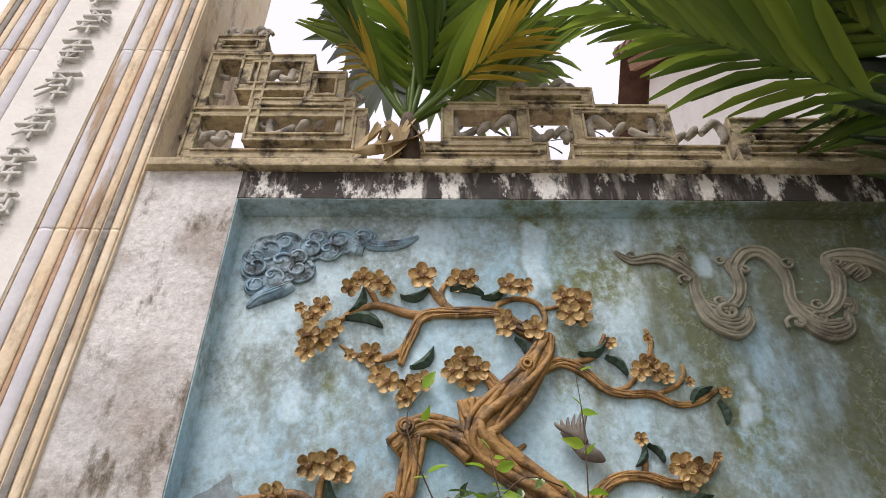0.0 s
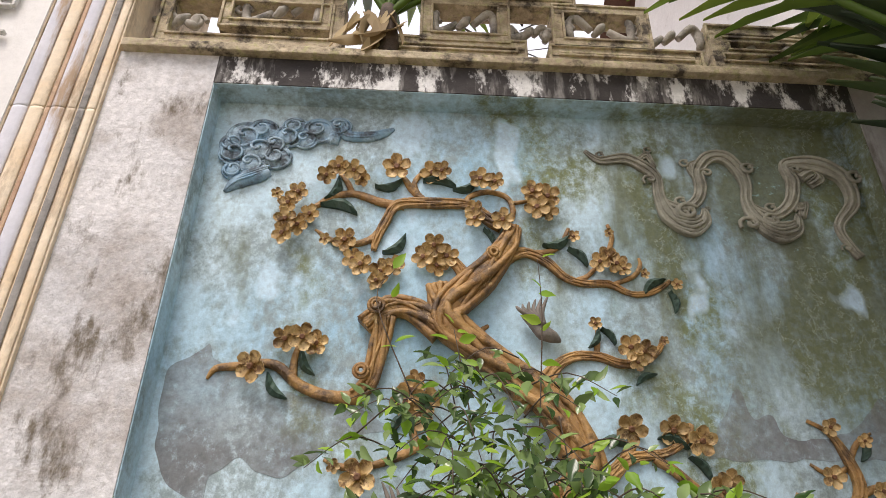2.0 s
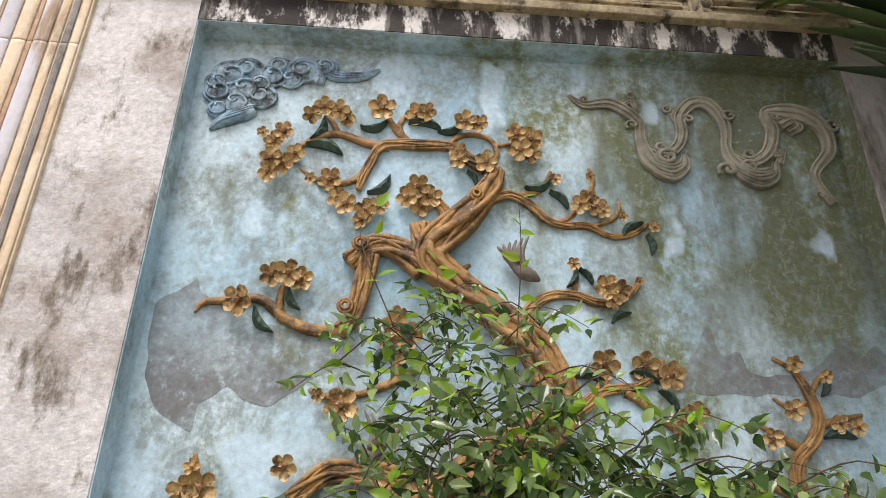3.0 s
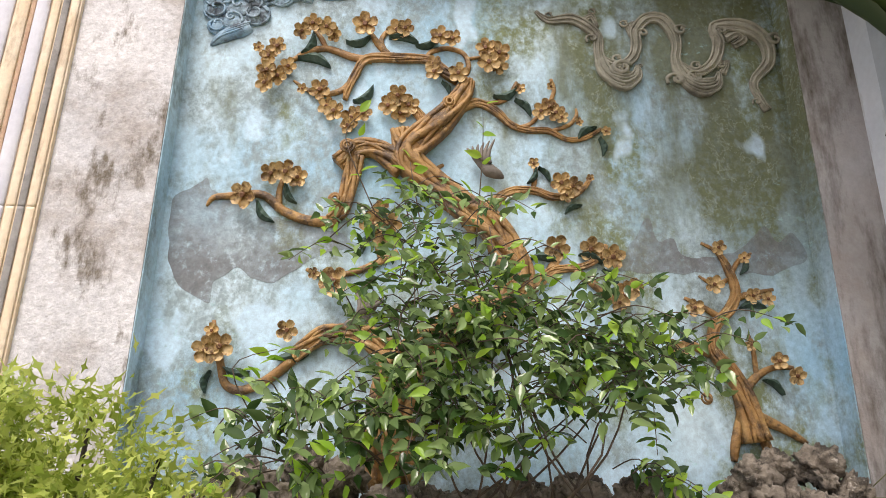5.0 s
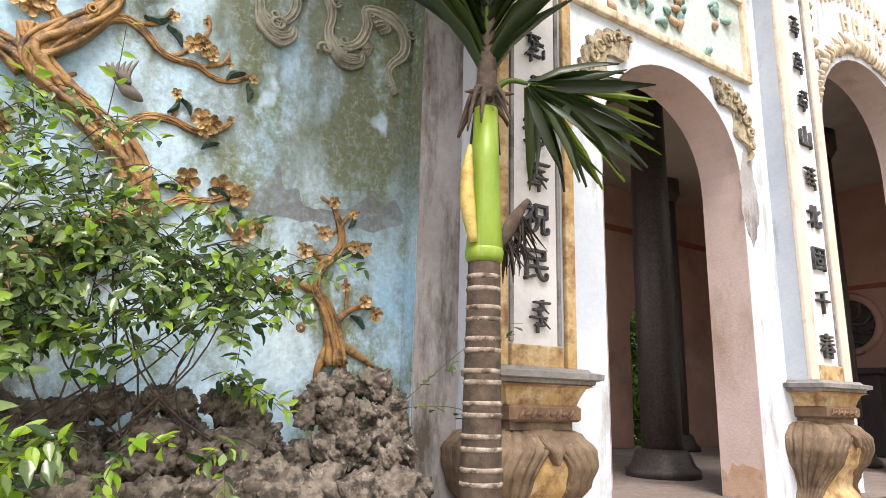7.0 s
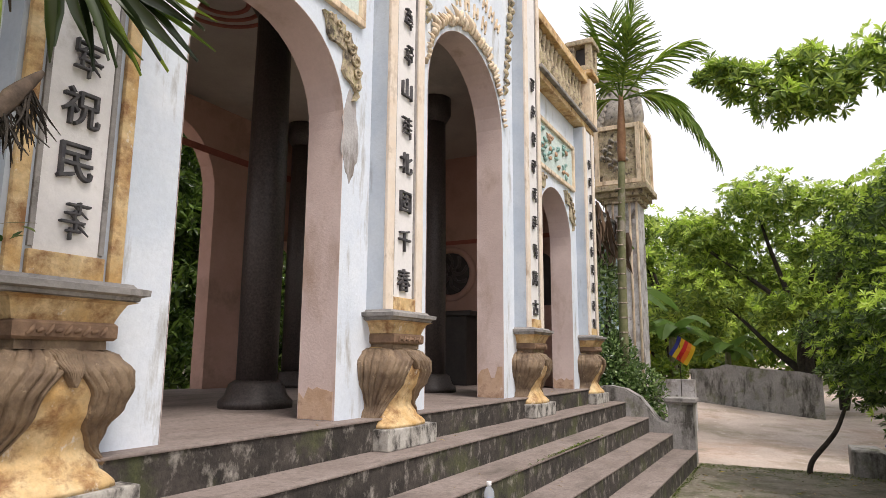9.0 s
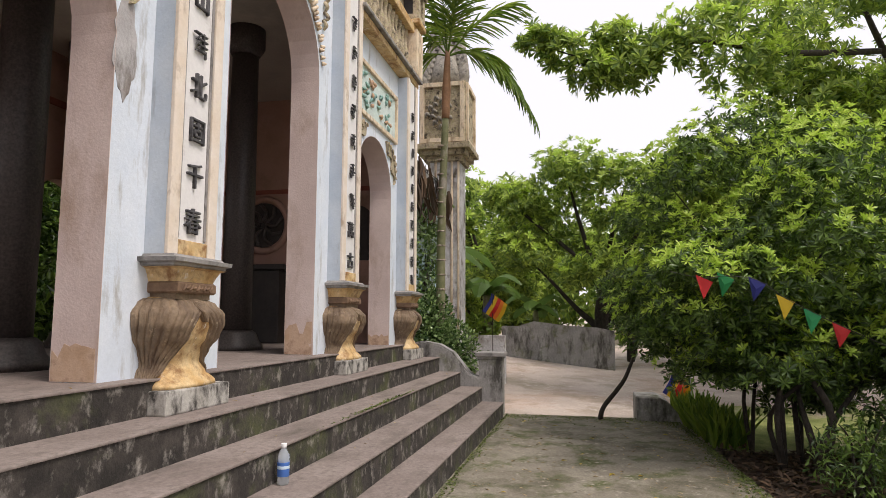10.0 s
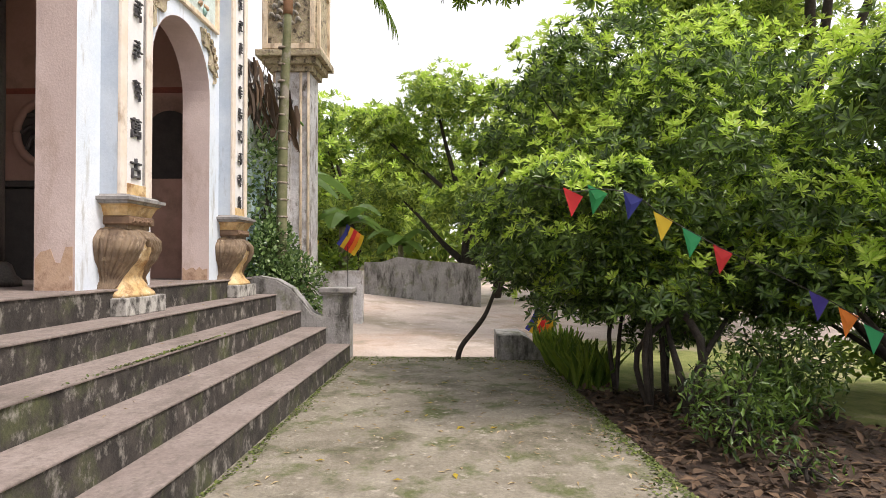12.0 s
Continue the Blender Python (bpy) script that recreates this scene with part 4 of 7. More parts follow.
blossoms(tree_relief, (-0.23, 2.34, 0.046), (-0.15, 2.43, 0.037), (-0.10, 2.43, 0.040), (-0.06, 2.42, 0.035), (0.22, 2.29, 0.040), (0.20, 2.26, 0.040), (0.26, 2.26, 0.040), (0.24, 2.22, 0.037))
blossoms(tree_relief, (0.23, 2.32, 0.033), (0.09, 2.05, 0.046), (-0.29, 1.82, 0.044), (-0.25, 1.83, 0.044), (-0.28, 1.88, 0.024), (-0.05, 1.89, 0.037), (0.82, 2.74, 0.035), (0.85, 2.72, 0.033))
blossoms(tree_relief, (0.79, 2.71, 0.031), (0.87, 2.70, 0.024), (0.85, 2.43, 0.035), (0.89, 2.42, 0.035), (0.87, 2.39, 0.029), (0.83, 2.20, 0.049), (0.95, 2.20, 0.040), (1.02, 2.17, 0.042))
blossoms(tree_relief, (1.05, 2.04, 0.046), (1.09, 2.07, 0.037), (1.03, 2.01, 0.033), (0.72, 2.81, 0.022), (0.93, 2.68, 0.018), (1.03, 2.65, 0.020), (0.83, 2.82, 0.015), (0.76, 2.51, 0.022))
blossoms(tree_relief, (0.96, 2.46, 0.015), (1.40, 2.22, 0.029), (1.48, 2.18, 0.022), (1.36, 2.08, 0.029), (1.29, 2.00, 0.031), (1.22, 1.85, 0.033), (1.20, 1.87, 0.022), (1.50, 2.05, 0.031))
blossoms(tree_relief, (1.55, 2.04, 0.026), (1.47, 1.88, 0.022), (1.56, 1.83, 0.031), (1.60, 1.78, 0.029), (0.02, 2.08, 0.020), (0.42, 2.46, 0.018), (-0.09, 3.00, 0.035), (-0.05, 3.03, 0.035))
blossoms(tree_relief, (0.00, 3.02, 0.035), (0.03, 3.00, 0.033), (0.14, 3.04, 0.044), (0.26, 3.04, 0.040), (0.29, 3.03, 0.035), (0.42, 3.01, 0.037), (0.47, 3.00, 0.035), (-0.17, 2.92, 0.035))
blossoms(tree_relief, (-0.20, 2.89, 0.035), (-0.13, 2.86, 0.035), (-0.20, 2.82, 0.037), (-0.16, 2.81, 0.035), (-0.20, 2.77, 0.033), (-0.24, 2.92, 0.022), (-0.01, 2.77, 0.040), (-0.07, 2.76, 0.018))
blossoms(tree_relief, (0.02, 2.70, 0.037), (0.05, 2.67, 0.037), (0.11, 2.66, 0.037), (0.15, 2.68, 0.033), (0.10, 2.63, 0.033), (0.27, 2.75, 0.040), (0.24, 2.71, 0.037), (0.31, 2.72, 0.037))
blossoms(tree_relief, (0.28, 2.69, 0.035), (0.40, 2.89, 0.035), (0.40, 2.85, 0.037), (0.49, 2.85, 0.037), (0.59, 2.96, 0.037), (0.64, 2.95, 0.040), (0.60, 2.90, 0.040), (0.64, 2.90, 0.033))
foliage(tree_relief, (-0.10, 2.40, -0.06, 2.33), (-0.19, 2.33, -0.13, 2.26), (0.62, 2.78, 0.71, 2.82), (0.70, 2.77, 0.76, 2.71), (0.93, 2.62, 1.00, 2.67), (1.01, 2.63, 1.02, 2.56), (0.74, 2.44, 0.77, 2.50))
foliage(tree_relief, (0.78, 2.50, 0.82, 2.45), (0.87, 2.33, 0.93, 2.36), (0.74, 2.16, 0.83, 2.15), (0.91, 2.18, 0.99, 2.15), (0.99, 2.13, 1.04, 2.07), (0.17, 2.16, 0.21, 2.23), (-0.28, 1.76, -0.29, 1.69))
foliage(tree_relief, (-0.24, 1.77, -0.16, 1.76), (-0.08, 1.80, 0.04, 1.89), (1.25, 1.94, 1.28, 1.88), (1.46, 2.01, 1.55, 2.01), (1.51, 1.77, 1.57, 1.72), (1.48, 2.13, 1.50, 2.19), (0.69, 2.23, 0.72, 2.17))
foliage(tree_relief, (-0.10, 2.90, 0.02, 2.87), (-0.05, 3.01, -0.09, 2.92), (0.07, 2.98, 0.16, 3.01), (0.23, 3.01, 0.34, 2.99), (0.33, 2.98, 0.41, 3.02), (0.11, 2.73, 0.18, 2.80), (0.43, 2.83, 0.46, 2.78))
ribbon((0.79, 3.17, 0.006), (0.84, 3.13, 0.013), (0.93, 3.14, 0.019), (1.00, 3.10, 0.019), (1.03, 3.06, 0.017), (1.03, 2.99, 0.017), (1.05, 2.91, 0.025), (1.11, 2.88, 0.029), (1.16, 2.90, 0.017))
ribbon((1.03, 2.98, 0.010), (1.10, 2.94, 0.017), (1.16, 2.98, 0.017), (1.18, 3.04, 0.019), (1.18, 3.10, 0.019), (1.23, 3.16, 0.021), (1.29, 3.16, 0.023), (1.33, 3.10, 0.021), (1.34, 3.04, 0.017), (1.33, 2.98, 0.017), (1.35, 2.91, 0.025), (1.41, 2.87, 0.027), (1.48, 2.89, 0.019))
ribbon((1.34, 2.97, 0.010), (1.41, 2.93, 0.017), (1.48, 2.98, 0.019), (1.51, 3.07, 0.021), (1.50, 3.14, 0.019), (1.58, 3.15, 0.027), (1.65, 3.13, 0.029), (1.70, 3.08, 0.025), (1.70, 2.99, 0.021), (1.63, 2.90, 0.015), (1.65, 2.82, 0.013), (1.67, 2.78, 0.015))
ribbon((1.04, 2.95, 0.012), (1.07, 2.89, 0.024), (1.12, 2.865, 0.030), (1.17, 2.90, 0.020), (1.18, 2.95, 0.008))
ribbon((1.34, 2.95, 0.012), (1.37, 2.88, 0.024), (1.42, 2.855, 0.030), (1.48, 2.88, 0.020), (1.50, 2.94, 0.008))
ribbon((1.17, 3.08, 0.013), (1.16, 3.12, 0.015), (1.19, 3.14, 0.010))
ribbon((0.97, 3.13, 0.010), (1.01, 3.16, 0.013), (1.03, 3.11, 0.008))
ribbon((1.54, 3.09, 0.019), (1.59, 3.12, 0.019), (1.61, 3.09, 0.017), (1.57, 3.06, 0.013))
ribbon((1.51, 2.93, 0.013), (1.53, 2.98, 0.015), (1.49, 2.96, 0.010))
mountain((-0.47, 2.33), (-0.42, 2.37), (-0.38, 2.42), (-0.35, 2.37), (-0.27, 2.33), (-0.15, 2.28), (-0.02, 2.26), (0.13, 2.21), (0.16, 2.18), (0.05, 2.16), (-0.07, 2.08), (-0.14, 2.04), (-0.22, 2.09), (-0.29, 2.06), (-0.32, 1.98), (-0.41, 2.03), (-0.46, 2.11), (-0.47, 2.19))
mountain((1.06, 2.13), (1.09, 2.21), (1.17, 2.32), (1.20, 2.24), (1.25, 2.26), (1.30, 2.19), (1.47, 2.21), (1.59, 2.31), (1.63, 2.26), (1.69, 2.29), (1.73, 2.20), (1.60, 2.14), (1.28, 2.13))
swirl((-0.42, 2.94, 0.004), (-0.38, 2.98, 0.017), (-0.32, 3.01, 0.019), (-0.29, 3.03, 0.015))
swirl((-0.09, 3.15, 0.013), (-0.07, 3.23, 0.015), (-0.04, 3.19, 0.013), (0.04, 3.19, 0.013), (0.09, 3.21, 0.010), (0.12, 3.23, 0.004))
for x, z, r in ((-0.38, 3.16, 0.063), (-0.33, 3.11, 0.055), (-0.41, 3.09, 0.048), (-0.27, 3.08, 0.048), (-0.24, 3.17, 0.046), (-0.22, 3.21, 0.042), (-0.14, 3.20, 0.052), (-0.07, 3.22, 0.040), (-0.35, 3.05, 0.046), (-0.33, 3.19, 0.048), (-0.28, 3.13, 0.044), (-0.40, 3.02, 0.036), (-0.42, 3.13, 0.042), (-0.18, 3.16, 0.038)):
    bm = bmesh.new()
    bmesh.ops.create_uvsphere(bm, u_segments=18, v_segments=9, radius=r * 1.12, matrix=Matrix.Translation((x, RY, z)) @ Matrix.Diagonal((1, 0.36, 0.88, 1)))
    a0 = random.uniform(0, 6.28)
    sp = [(x + r * (0.98 - 0.075 * k) * math.cos(a0 + 0.75 * k), RY - 0.012 - 0.0022 * k, z + 0.88 * r * (0.98 - 0.075 * k) * math.sin(a0 + 0.75 * k)) for k in range(12)]
    tube(sp, [0.06 * r + 0.002] * 12, 7, bm)
    tube([(x + 1.06 * r * math.cos(k * 0.42), RY - 0.010, z + 0.94 * r * math.sin(k * 0.42)) for k in range(16)], [0.075 * r + 0.0015] * 16, 6, bm)
    part("curl", bm, M["cloud"], cloud_relief)
for x, z, r in ((0.77, 2.12, 0.028), (0.19, 2.53, 0.022), (0.16, 2.33, 0.02), (0.54, 2.72, 0.02), (0.68, 2.31, 0.02), (0.37, 1.60, 0.03), (1.37, 1.70, 0.016)):
    knot(tree_relief, x - 0.085, z, r)


def relief_bird(x, z, flip):
    bm = tube([(x - flip * 0.06, RY - 0.02, z + 0.05), (x - flip * 0.025, RY - 0.03, z + 0.015), (x, RY - 0.035, z - 0.01), (x + flip * 0.03, RY - 0.03, z - 0.022), (x + flip * 0.052, RY - 0.02, z - 0.03)],
              [0.004, 0.018, 0.026, 0.019, 0.004], 10, None, 0.8)
    for k in range(6):
        tube([(x, RY - 0.05, z + 0.01), (x - flip * (0.005 + 0.012 * k), RY - 0.05, z + 0.05), (x + flip * (0.02 - 0.02 * k), RY - 0.04, z + 0.11 - 0.008 * k)], [0.008, 0.008, 0.002], 6, bm)
    tagged(part("bird_relief", bm, M["bird"]), "dark grey plaster bird on a relief branch", "wall relief", "relief birds")


relief_bird(0.60, 2.48, 1)
relief_bird(0.17, 1.93, -1)

# ---- openwork parapet above the panel ----
parapet = thing("openwork_parapet", "lichen-spotted openwork cement parapet with scrolls", "parapet")
PY0, PY1 = 2.38, 2.47


def back(x, z):
    """Plan figures of the parapet, spread for its line on the wall."""
    return 0.205 + (x - 0.29) * 1.04, 1.86 + (z - 1.86) * 1.035


def fret(x0, x1, z0, z1, t=0.045):
    t += 0.006
    (x0, z0), (x1, z1) = back(x0, z0), back(x1, z1)
    bm = bmesh.new()
    for a in ((x0, x1, z0, z0 + t), (x0, x1, z1 - t, z1), (x0, x0 + t, z0 + t - 0.004, z1 - t + 0.004), (x1 - t, x1, z0 + t - 0.004, z1 - t + 0.004)):
        box(a[0], a[1], PY0 + random.random() * 0.004, PY1 + random.random() * 0.004, a[2], a[3], 0.012, bm)
    # raised lips along the bars
    for q in ((x0, x1, z0, z0 + 0.011), (x0, x1, z1 - 0.011, z1), (x0, x0 + 0.011, z0 + 0.011, z1 - 0.011), (x1 - 0.011, x1, z0 + 0.011, z1 - 0.011),
              (x0 + t - 0.01, x1 - t + 0.01, z0 + t - 0.01, z0 + t), (x0 + t - 0.01, x1 - t + 0.01, z1 - t, z1 - t + 0.01), (x0 + t - 0.01, x0 + t, z0 + t, z1 - t), (x1 - t, x1 - t + 0.01, z0 + t, z1 - t)):
        box(q[0], q[1], PY0 - 0.006, PY0 + 0.01, q[2], q[3], 0.003, bm)
    part("fret_frame", bm, M["oldstone"], parapet)


def scrollwork(x, z, w, flip=1):
    x, z = back(x, z)
    bm = bmesh.new()
    for s in (-1, 1):
        pts = [(x + s * w * (0.1 + 0.38 * k / 5) + s * 0.1 * w * math.sin(k), 2.41 - 0.01 * (k % 2), z + flip * s * 0.16 * w * math.sin(k * 1.25)) for k in range(6)]
        tube(pts, [0.014, 0.018, 0.018, 0.016, 0.013, 0.008], 8, bm)
        c = pts[-1]
        tube([(c[0] + 0.035 * (1 - k / 9) * math.cos(k * 1.1), 2.405, c[2] + 0.035 * (1 - k / 9) * math.sin(k * 1.1)) for k in range(8)], [0.010] * 8, 6, bm)
    tube([(x - 0.03, 2.41, z - 0.03), (x, 2.395, z), (x + 0.02, 2.41, z + 0.04)], [0.012, 0.02, 0.006], 8, bm)
    part("scroll", bm, M["greystone"], parapet)


fret(-0.68, 0.0, 3.53, 3.80)
fret(-0.68, -0.42, 3.76, 4.14)
fret(-0.54, -0.24, 3.90, 4.13, 0.05)
fret(-0.46, -0.05, 3.62, 3.86, 0.04)
fret(-0.26, -0.10, 3.84, 4.02, 0.04)
fret(-0.68, -0.46, 4.14, 4.26, 0.04)
fret(0.08, 0.68, 3.52, 3.62, 0.04)
fret(0.28, 0.62, 3.60, 3.84, 0.045)
fret(0.76, 1.34, 3.52, 3.61, 0.04)
fret(0.78, 1.16, 3.60, 3.83, 0.045)
fret(0.50, 0.88, 3.80, 3.93, 0.045)
fret(1.37, 2.0, 3.52, 3.76, 0.05)
fret(1.42, 1.95, 3.60, 3.70, 0.03)
for x, z, w, f in ((-0.24, 3.73, 0.40, 1), (-0.40, 4.02, 0.22, -1), (0.45, 3.72, 0.34, 1), (0.97, 3.72, 0.36, -1), (1.24, 3.70, 0.34, 1), (0.69, 3.68, 0.2, 1),
                   (1.68, 3.65, 0.4, 1), (0.69, 3.95, 0.26, 1), (-0.12, 3.88, 0.16, 1), (-0.56, 4.30, 0.2, 1), (-0.60, 3.66, 0.16, -1)):
    scrollwork(x, z, w, f)
for k in range(17):
    x = -0.74 + k * 0.16
    bm = tube([(x, 2.42, 3.47), (x + 0.02, 2.42, 3.53), (x, 2.42, 3.60)], [0.03, 0.022, 0.026], 8)
    part("knob", bm, M["greystone"], parapet)
for k in range(6):
    part("knob", tube([(-0.84, 2.42, 3.62 + k * 0.12), (-0.78, 2.42, 3.63 + k * 0.12), (-0.71, 2.42, 3.62 + k * 0.12)], [0.010, 0.016, 0.010], 8), M["greystone"], parapet)

# ---- pillar beside the relief wall ----
pillar = thing("corner_pillar", "tall pale pillar with coloured edge mouldings and characters", "pillar", "corner pillars")
part("shaft", box(-1.71, -0.84, 2.275, 2.9, 0, 5.9, 0.004), M["cream"], pillar, "cream limewashed pillar")
part("panel", box(-1.43, -1.12, 2.262, 2.275, 0.4, 5.9), M["panel"], pillar, "white character panel")
for side in (-1, 1):
    for o, w, m in ((0.0, 0.014, "cream"), (0.03, 0.012, "capgrey"), (0.062, 0.014, "cream"), (0.105, 0.024, "lilac"), (0.137, 0.007, "rustrelief"), (0.172, 0.024, "cream"), (0.225, 0.026, "lilac"), (0.268, 0.014, "cream")):
        x = -1.275 + side * (0.415 - o)
        for k in range(6):
            bm = lathe([(w * 0.93, 0.4 + 0.92 * k), (w, 0.41 + 0.92 * k), (w, 1.31 + 0.92 * k), (w * 0.93, 1.32 + 0.92 * k)], x, 2.272, 12)
            for v in bm.verts:
                v.co.y = 2.272 + (v.co.y - 2.272) * 0.4
            part("edge_moulding", bm, M[m], pillar)


def strokes(w, depth=0.02, n=11, seed=1):
    """A raised figure of plain bars."""
    r = random.Random(seed)
    bm = bmesh.new()
    for k in range(n):
        z = -0.42 * w + 0.84 * w * (k + 0.5) / n
        l = w * r.uniform(0.24, 0.46)
        c = w * r.uniform(-0.12, 0.12)
        d = 0.0005 * k
        if k % 3 == 2:
            # slanting stroke
            s = r.choice((-1, 1))
            tube([(c, -0.5 * depth - d, z + 0.14 * w), (c + s * 0.16 * w, -0.5 * depth - d, z), (c + s * r.uniform(0.3, 0.44) * w, -0.4 * depth - d, z - 0.16 * w)], [0.05 * w, 0.045 * w, 0.02 * w], 6, bm)
        elif k % 3 == 1:
            l *= r.uniform(0.5, 1.0)
            box(c - l, c + l, -depth - d, 0, z - 0.035 * w, z + 0.035 * w, 0.02 * w, bm)
        else:
            x = c + w * r.uniform(-0.25, 0.25)
            box(x - 0.035 * w, x + 0.035 * w, -depth + 0.001 - d, 0, z - 0.17 * w, z + 0.17 * w, 0.02 * w, bm)
    return bm


def glyph(ch, w, depth=0.02):
    cu = bpy.data.curves.new("character", "FONT")
    cu.body, cu.size, cu.extrude, cu.bevel_depth = ch, w * 1.12, depth / 2, 0.002
    cu.align_x, cu.align_y = "CENTER", "CENTER"
    cu.offset = -0.001
    o = bpy.data.objects.new("character", cu)
    scene.collection.objects.link(o)
    bpy.context.view_layer.update()
    me = bpy.data.meshes.new_from_object(o.evaluated_get(bpy.context.evaluated_depsgraph_get()))
    bpy.data.objects.remove(o)
    bm = bmesh.new()
    bm.from_mesh(me)
    bpy.data.meshes.remove(me)
    for v in bm.verts:
        v.co = (v.co.x, -v.co.z, v.co.y)
    bmesh.ops.reverse_faces(bm, faces=bm.faces[:])
    return bm


def inscription(chars, x, y, zs, w, material, parent, seed=0):
    for k, (ch, z) in enumerate(zip(chars, zs)):
        bm = strokes(w, 0.018, 11, seed + k) if ch == "_" else glyph(ch, w)
        o = part("character", bm, material, parent, "raised character")
        o.location = (x + random.uniform(-0.004, 0.004), y - 0.008, z)


inscription("_" * 12, -1.27, 2.262, [2.2 + 0.205 * k for k in range(12)], 0.165, M["whitechar"], pillar, 40)

# ---- pilasters on their lotus vases ----
VASE = ((0.0, 0.285), (0.04, 0.28), (0.14, 0.232), (0.27, 0.20), (0.40, 0.218), (0.55, 0.262), (0.70, 0.285), (0.82, 0.28), (0.93, 0.235), (1.0, 0.175))
VH = 0.50


def vase_radius(t):
    for (t0, r0), (t1, r1) in zip(VASE, VASE[1:]):
        if t <= t1:
            u = (t - t0) / (t1 - t0)
            u = u * u * (3 - 2 * u)
            return r0 + (r1 - r0) * u
    return VASE[-1][1]


def vase_point(a, t, out=0.0):
    k = 1 / max(abs(math.cos(a)), abs(math.sin(a)))
    r = (vase_radius(t) + out) * (1 + (min(k, 1.32) - 1) * 0.55)
    return Vector((r * math.cos(a), r * math.sin(a), t * VH))


def vase_core():
    bm = bmesh.new()
    rings = [[bm.verts.new(vase_point(2 * math.pi * s / 40, t / 24)) for s in range(40)] for t in range(25)]
    for a, b in zip(rings, rings[1:]):
        for s in range(40):
            bm.faces.new((a[s], a[(s + 1) % 40], b[(s + 1) % 40], b[s])).smooth = True
    bm.faces.new(rings[0][::-1])
    bm.faces.new(rings[-1])
    return bm


def petal(centre, t0, t1, half, lean=0.0, out=0.016):
    """A brown petal laid on the vase, with grooves along it and a thick rim."""
    bm = bmesh.new()
    n, m = 22, 84
    grid = []
    for i in range(n + 1):
        u = i / n
        t = t1 + (t0 - t1) * u
        w = half(u)
        row = []
        for j in range(m + 1):
            v = 2 * j / m - 1
            groove = 0.014 if abs(math.sin(v * 17)) > 0.38 else 0.0
            edge = out * (1 - abs(v) ** 6) + 0.004
            row.append(bm.verts.new(vase_point(centre + lean * u + w * v, t, edge + groove * (0.4 + 0.6 * (1 - u)))))
        grid.append(row)
    for a, b in zip(grid, grid[1:]):
        for j in range(m):
            bm.faces.new((a[j], a[j + 1], b[j + 1], b[j])).smooth = True
    rim = [r[0] for r in grid] + grid[-1][1:] + [r[-1] for r in grid[::-1]][1:] + grid[0][::-1][1:-1]
    low = [bm.verts.new(v.co * 1.0 - Vector((v.co.x, v.co.y, 0)).normalized() * 0.022) for v in rim]
    for k in range(len(rim)):
        q = (k + 1) % len(rim)
        bm.faces.new((rim[k], rim[q], low[q], low[k]))
    bmesh.ops.recalc_face_normals(bm, faces=bm.faces[:])
    return bm


def corner_half(u):
    lobes = 0.08 * math.sin(u * 13) * (1 - u)
    return max(0.07, 0.80 * (1 - u ** 2.0) + 0.16 * u + lobes)


def square_moulding(profile, x, y, depth):
    """A moulding round three sides: (half width, z) pairs, projecting from y by the same measure."""
    bm = bmesh.new()
    rings = [[bm.verts.new(p) for p in ((x - w, y, z), (x - w, y - depth - w, z), (x + w, y - depth - w, z), (x + w, y, z))] for w, z in profile]
    for a, b in zip(rings, rings[1:]):
        for s in range(3):
            bm.faces.new((a[s], a[s + 1], b[s + 1], b[s]))
    bm.faces.new(rings[0][::-1])
    bm.faces.new(rings[-1])
    bmesh.ops.recalc_face_normals(bm, faces=bm.faces[:])
    return bm


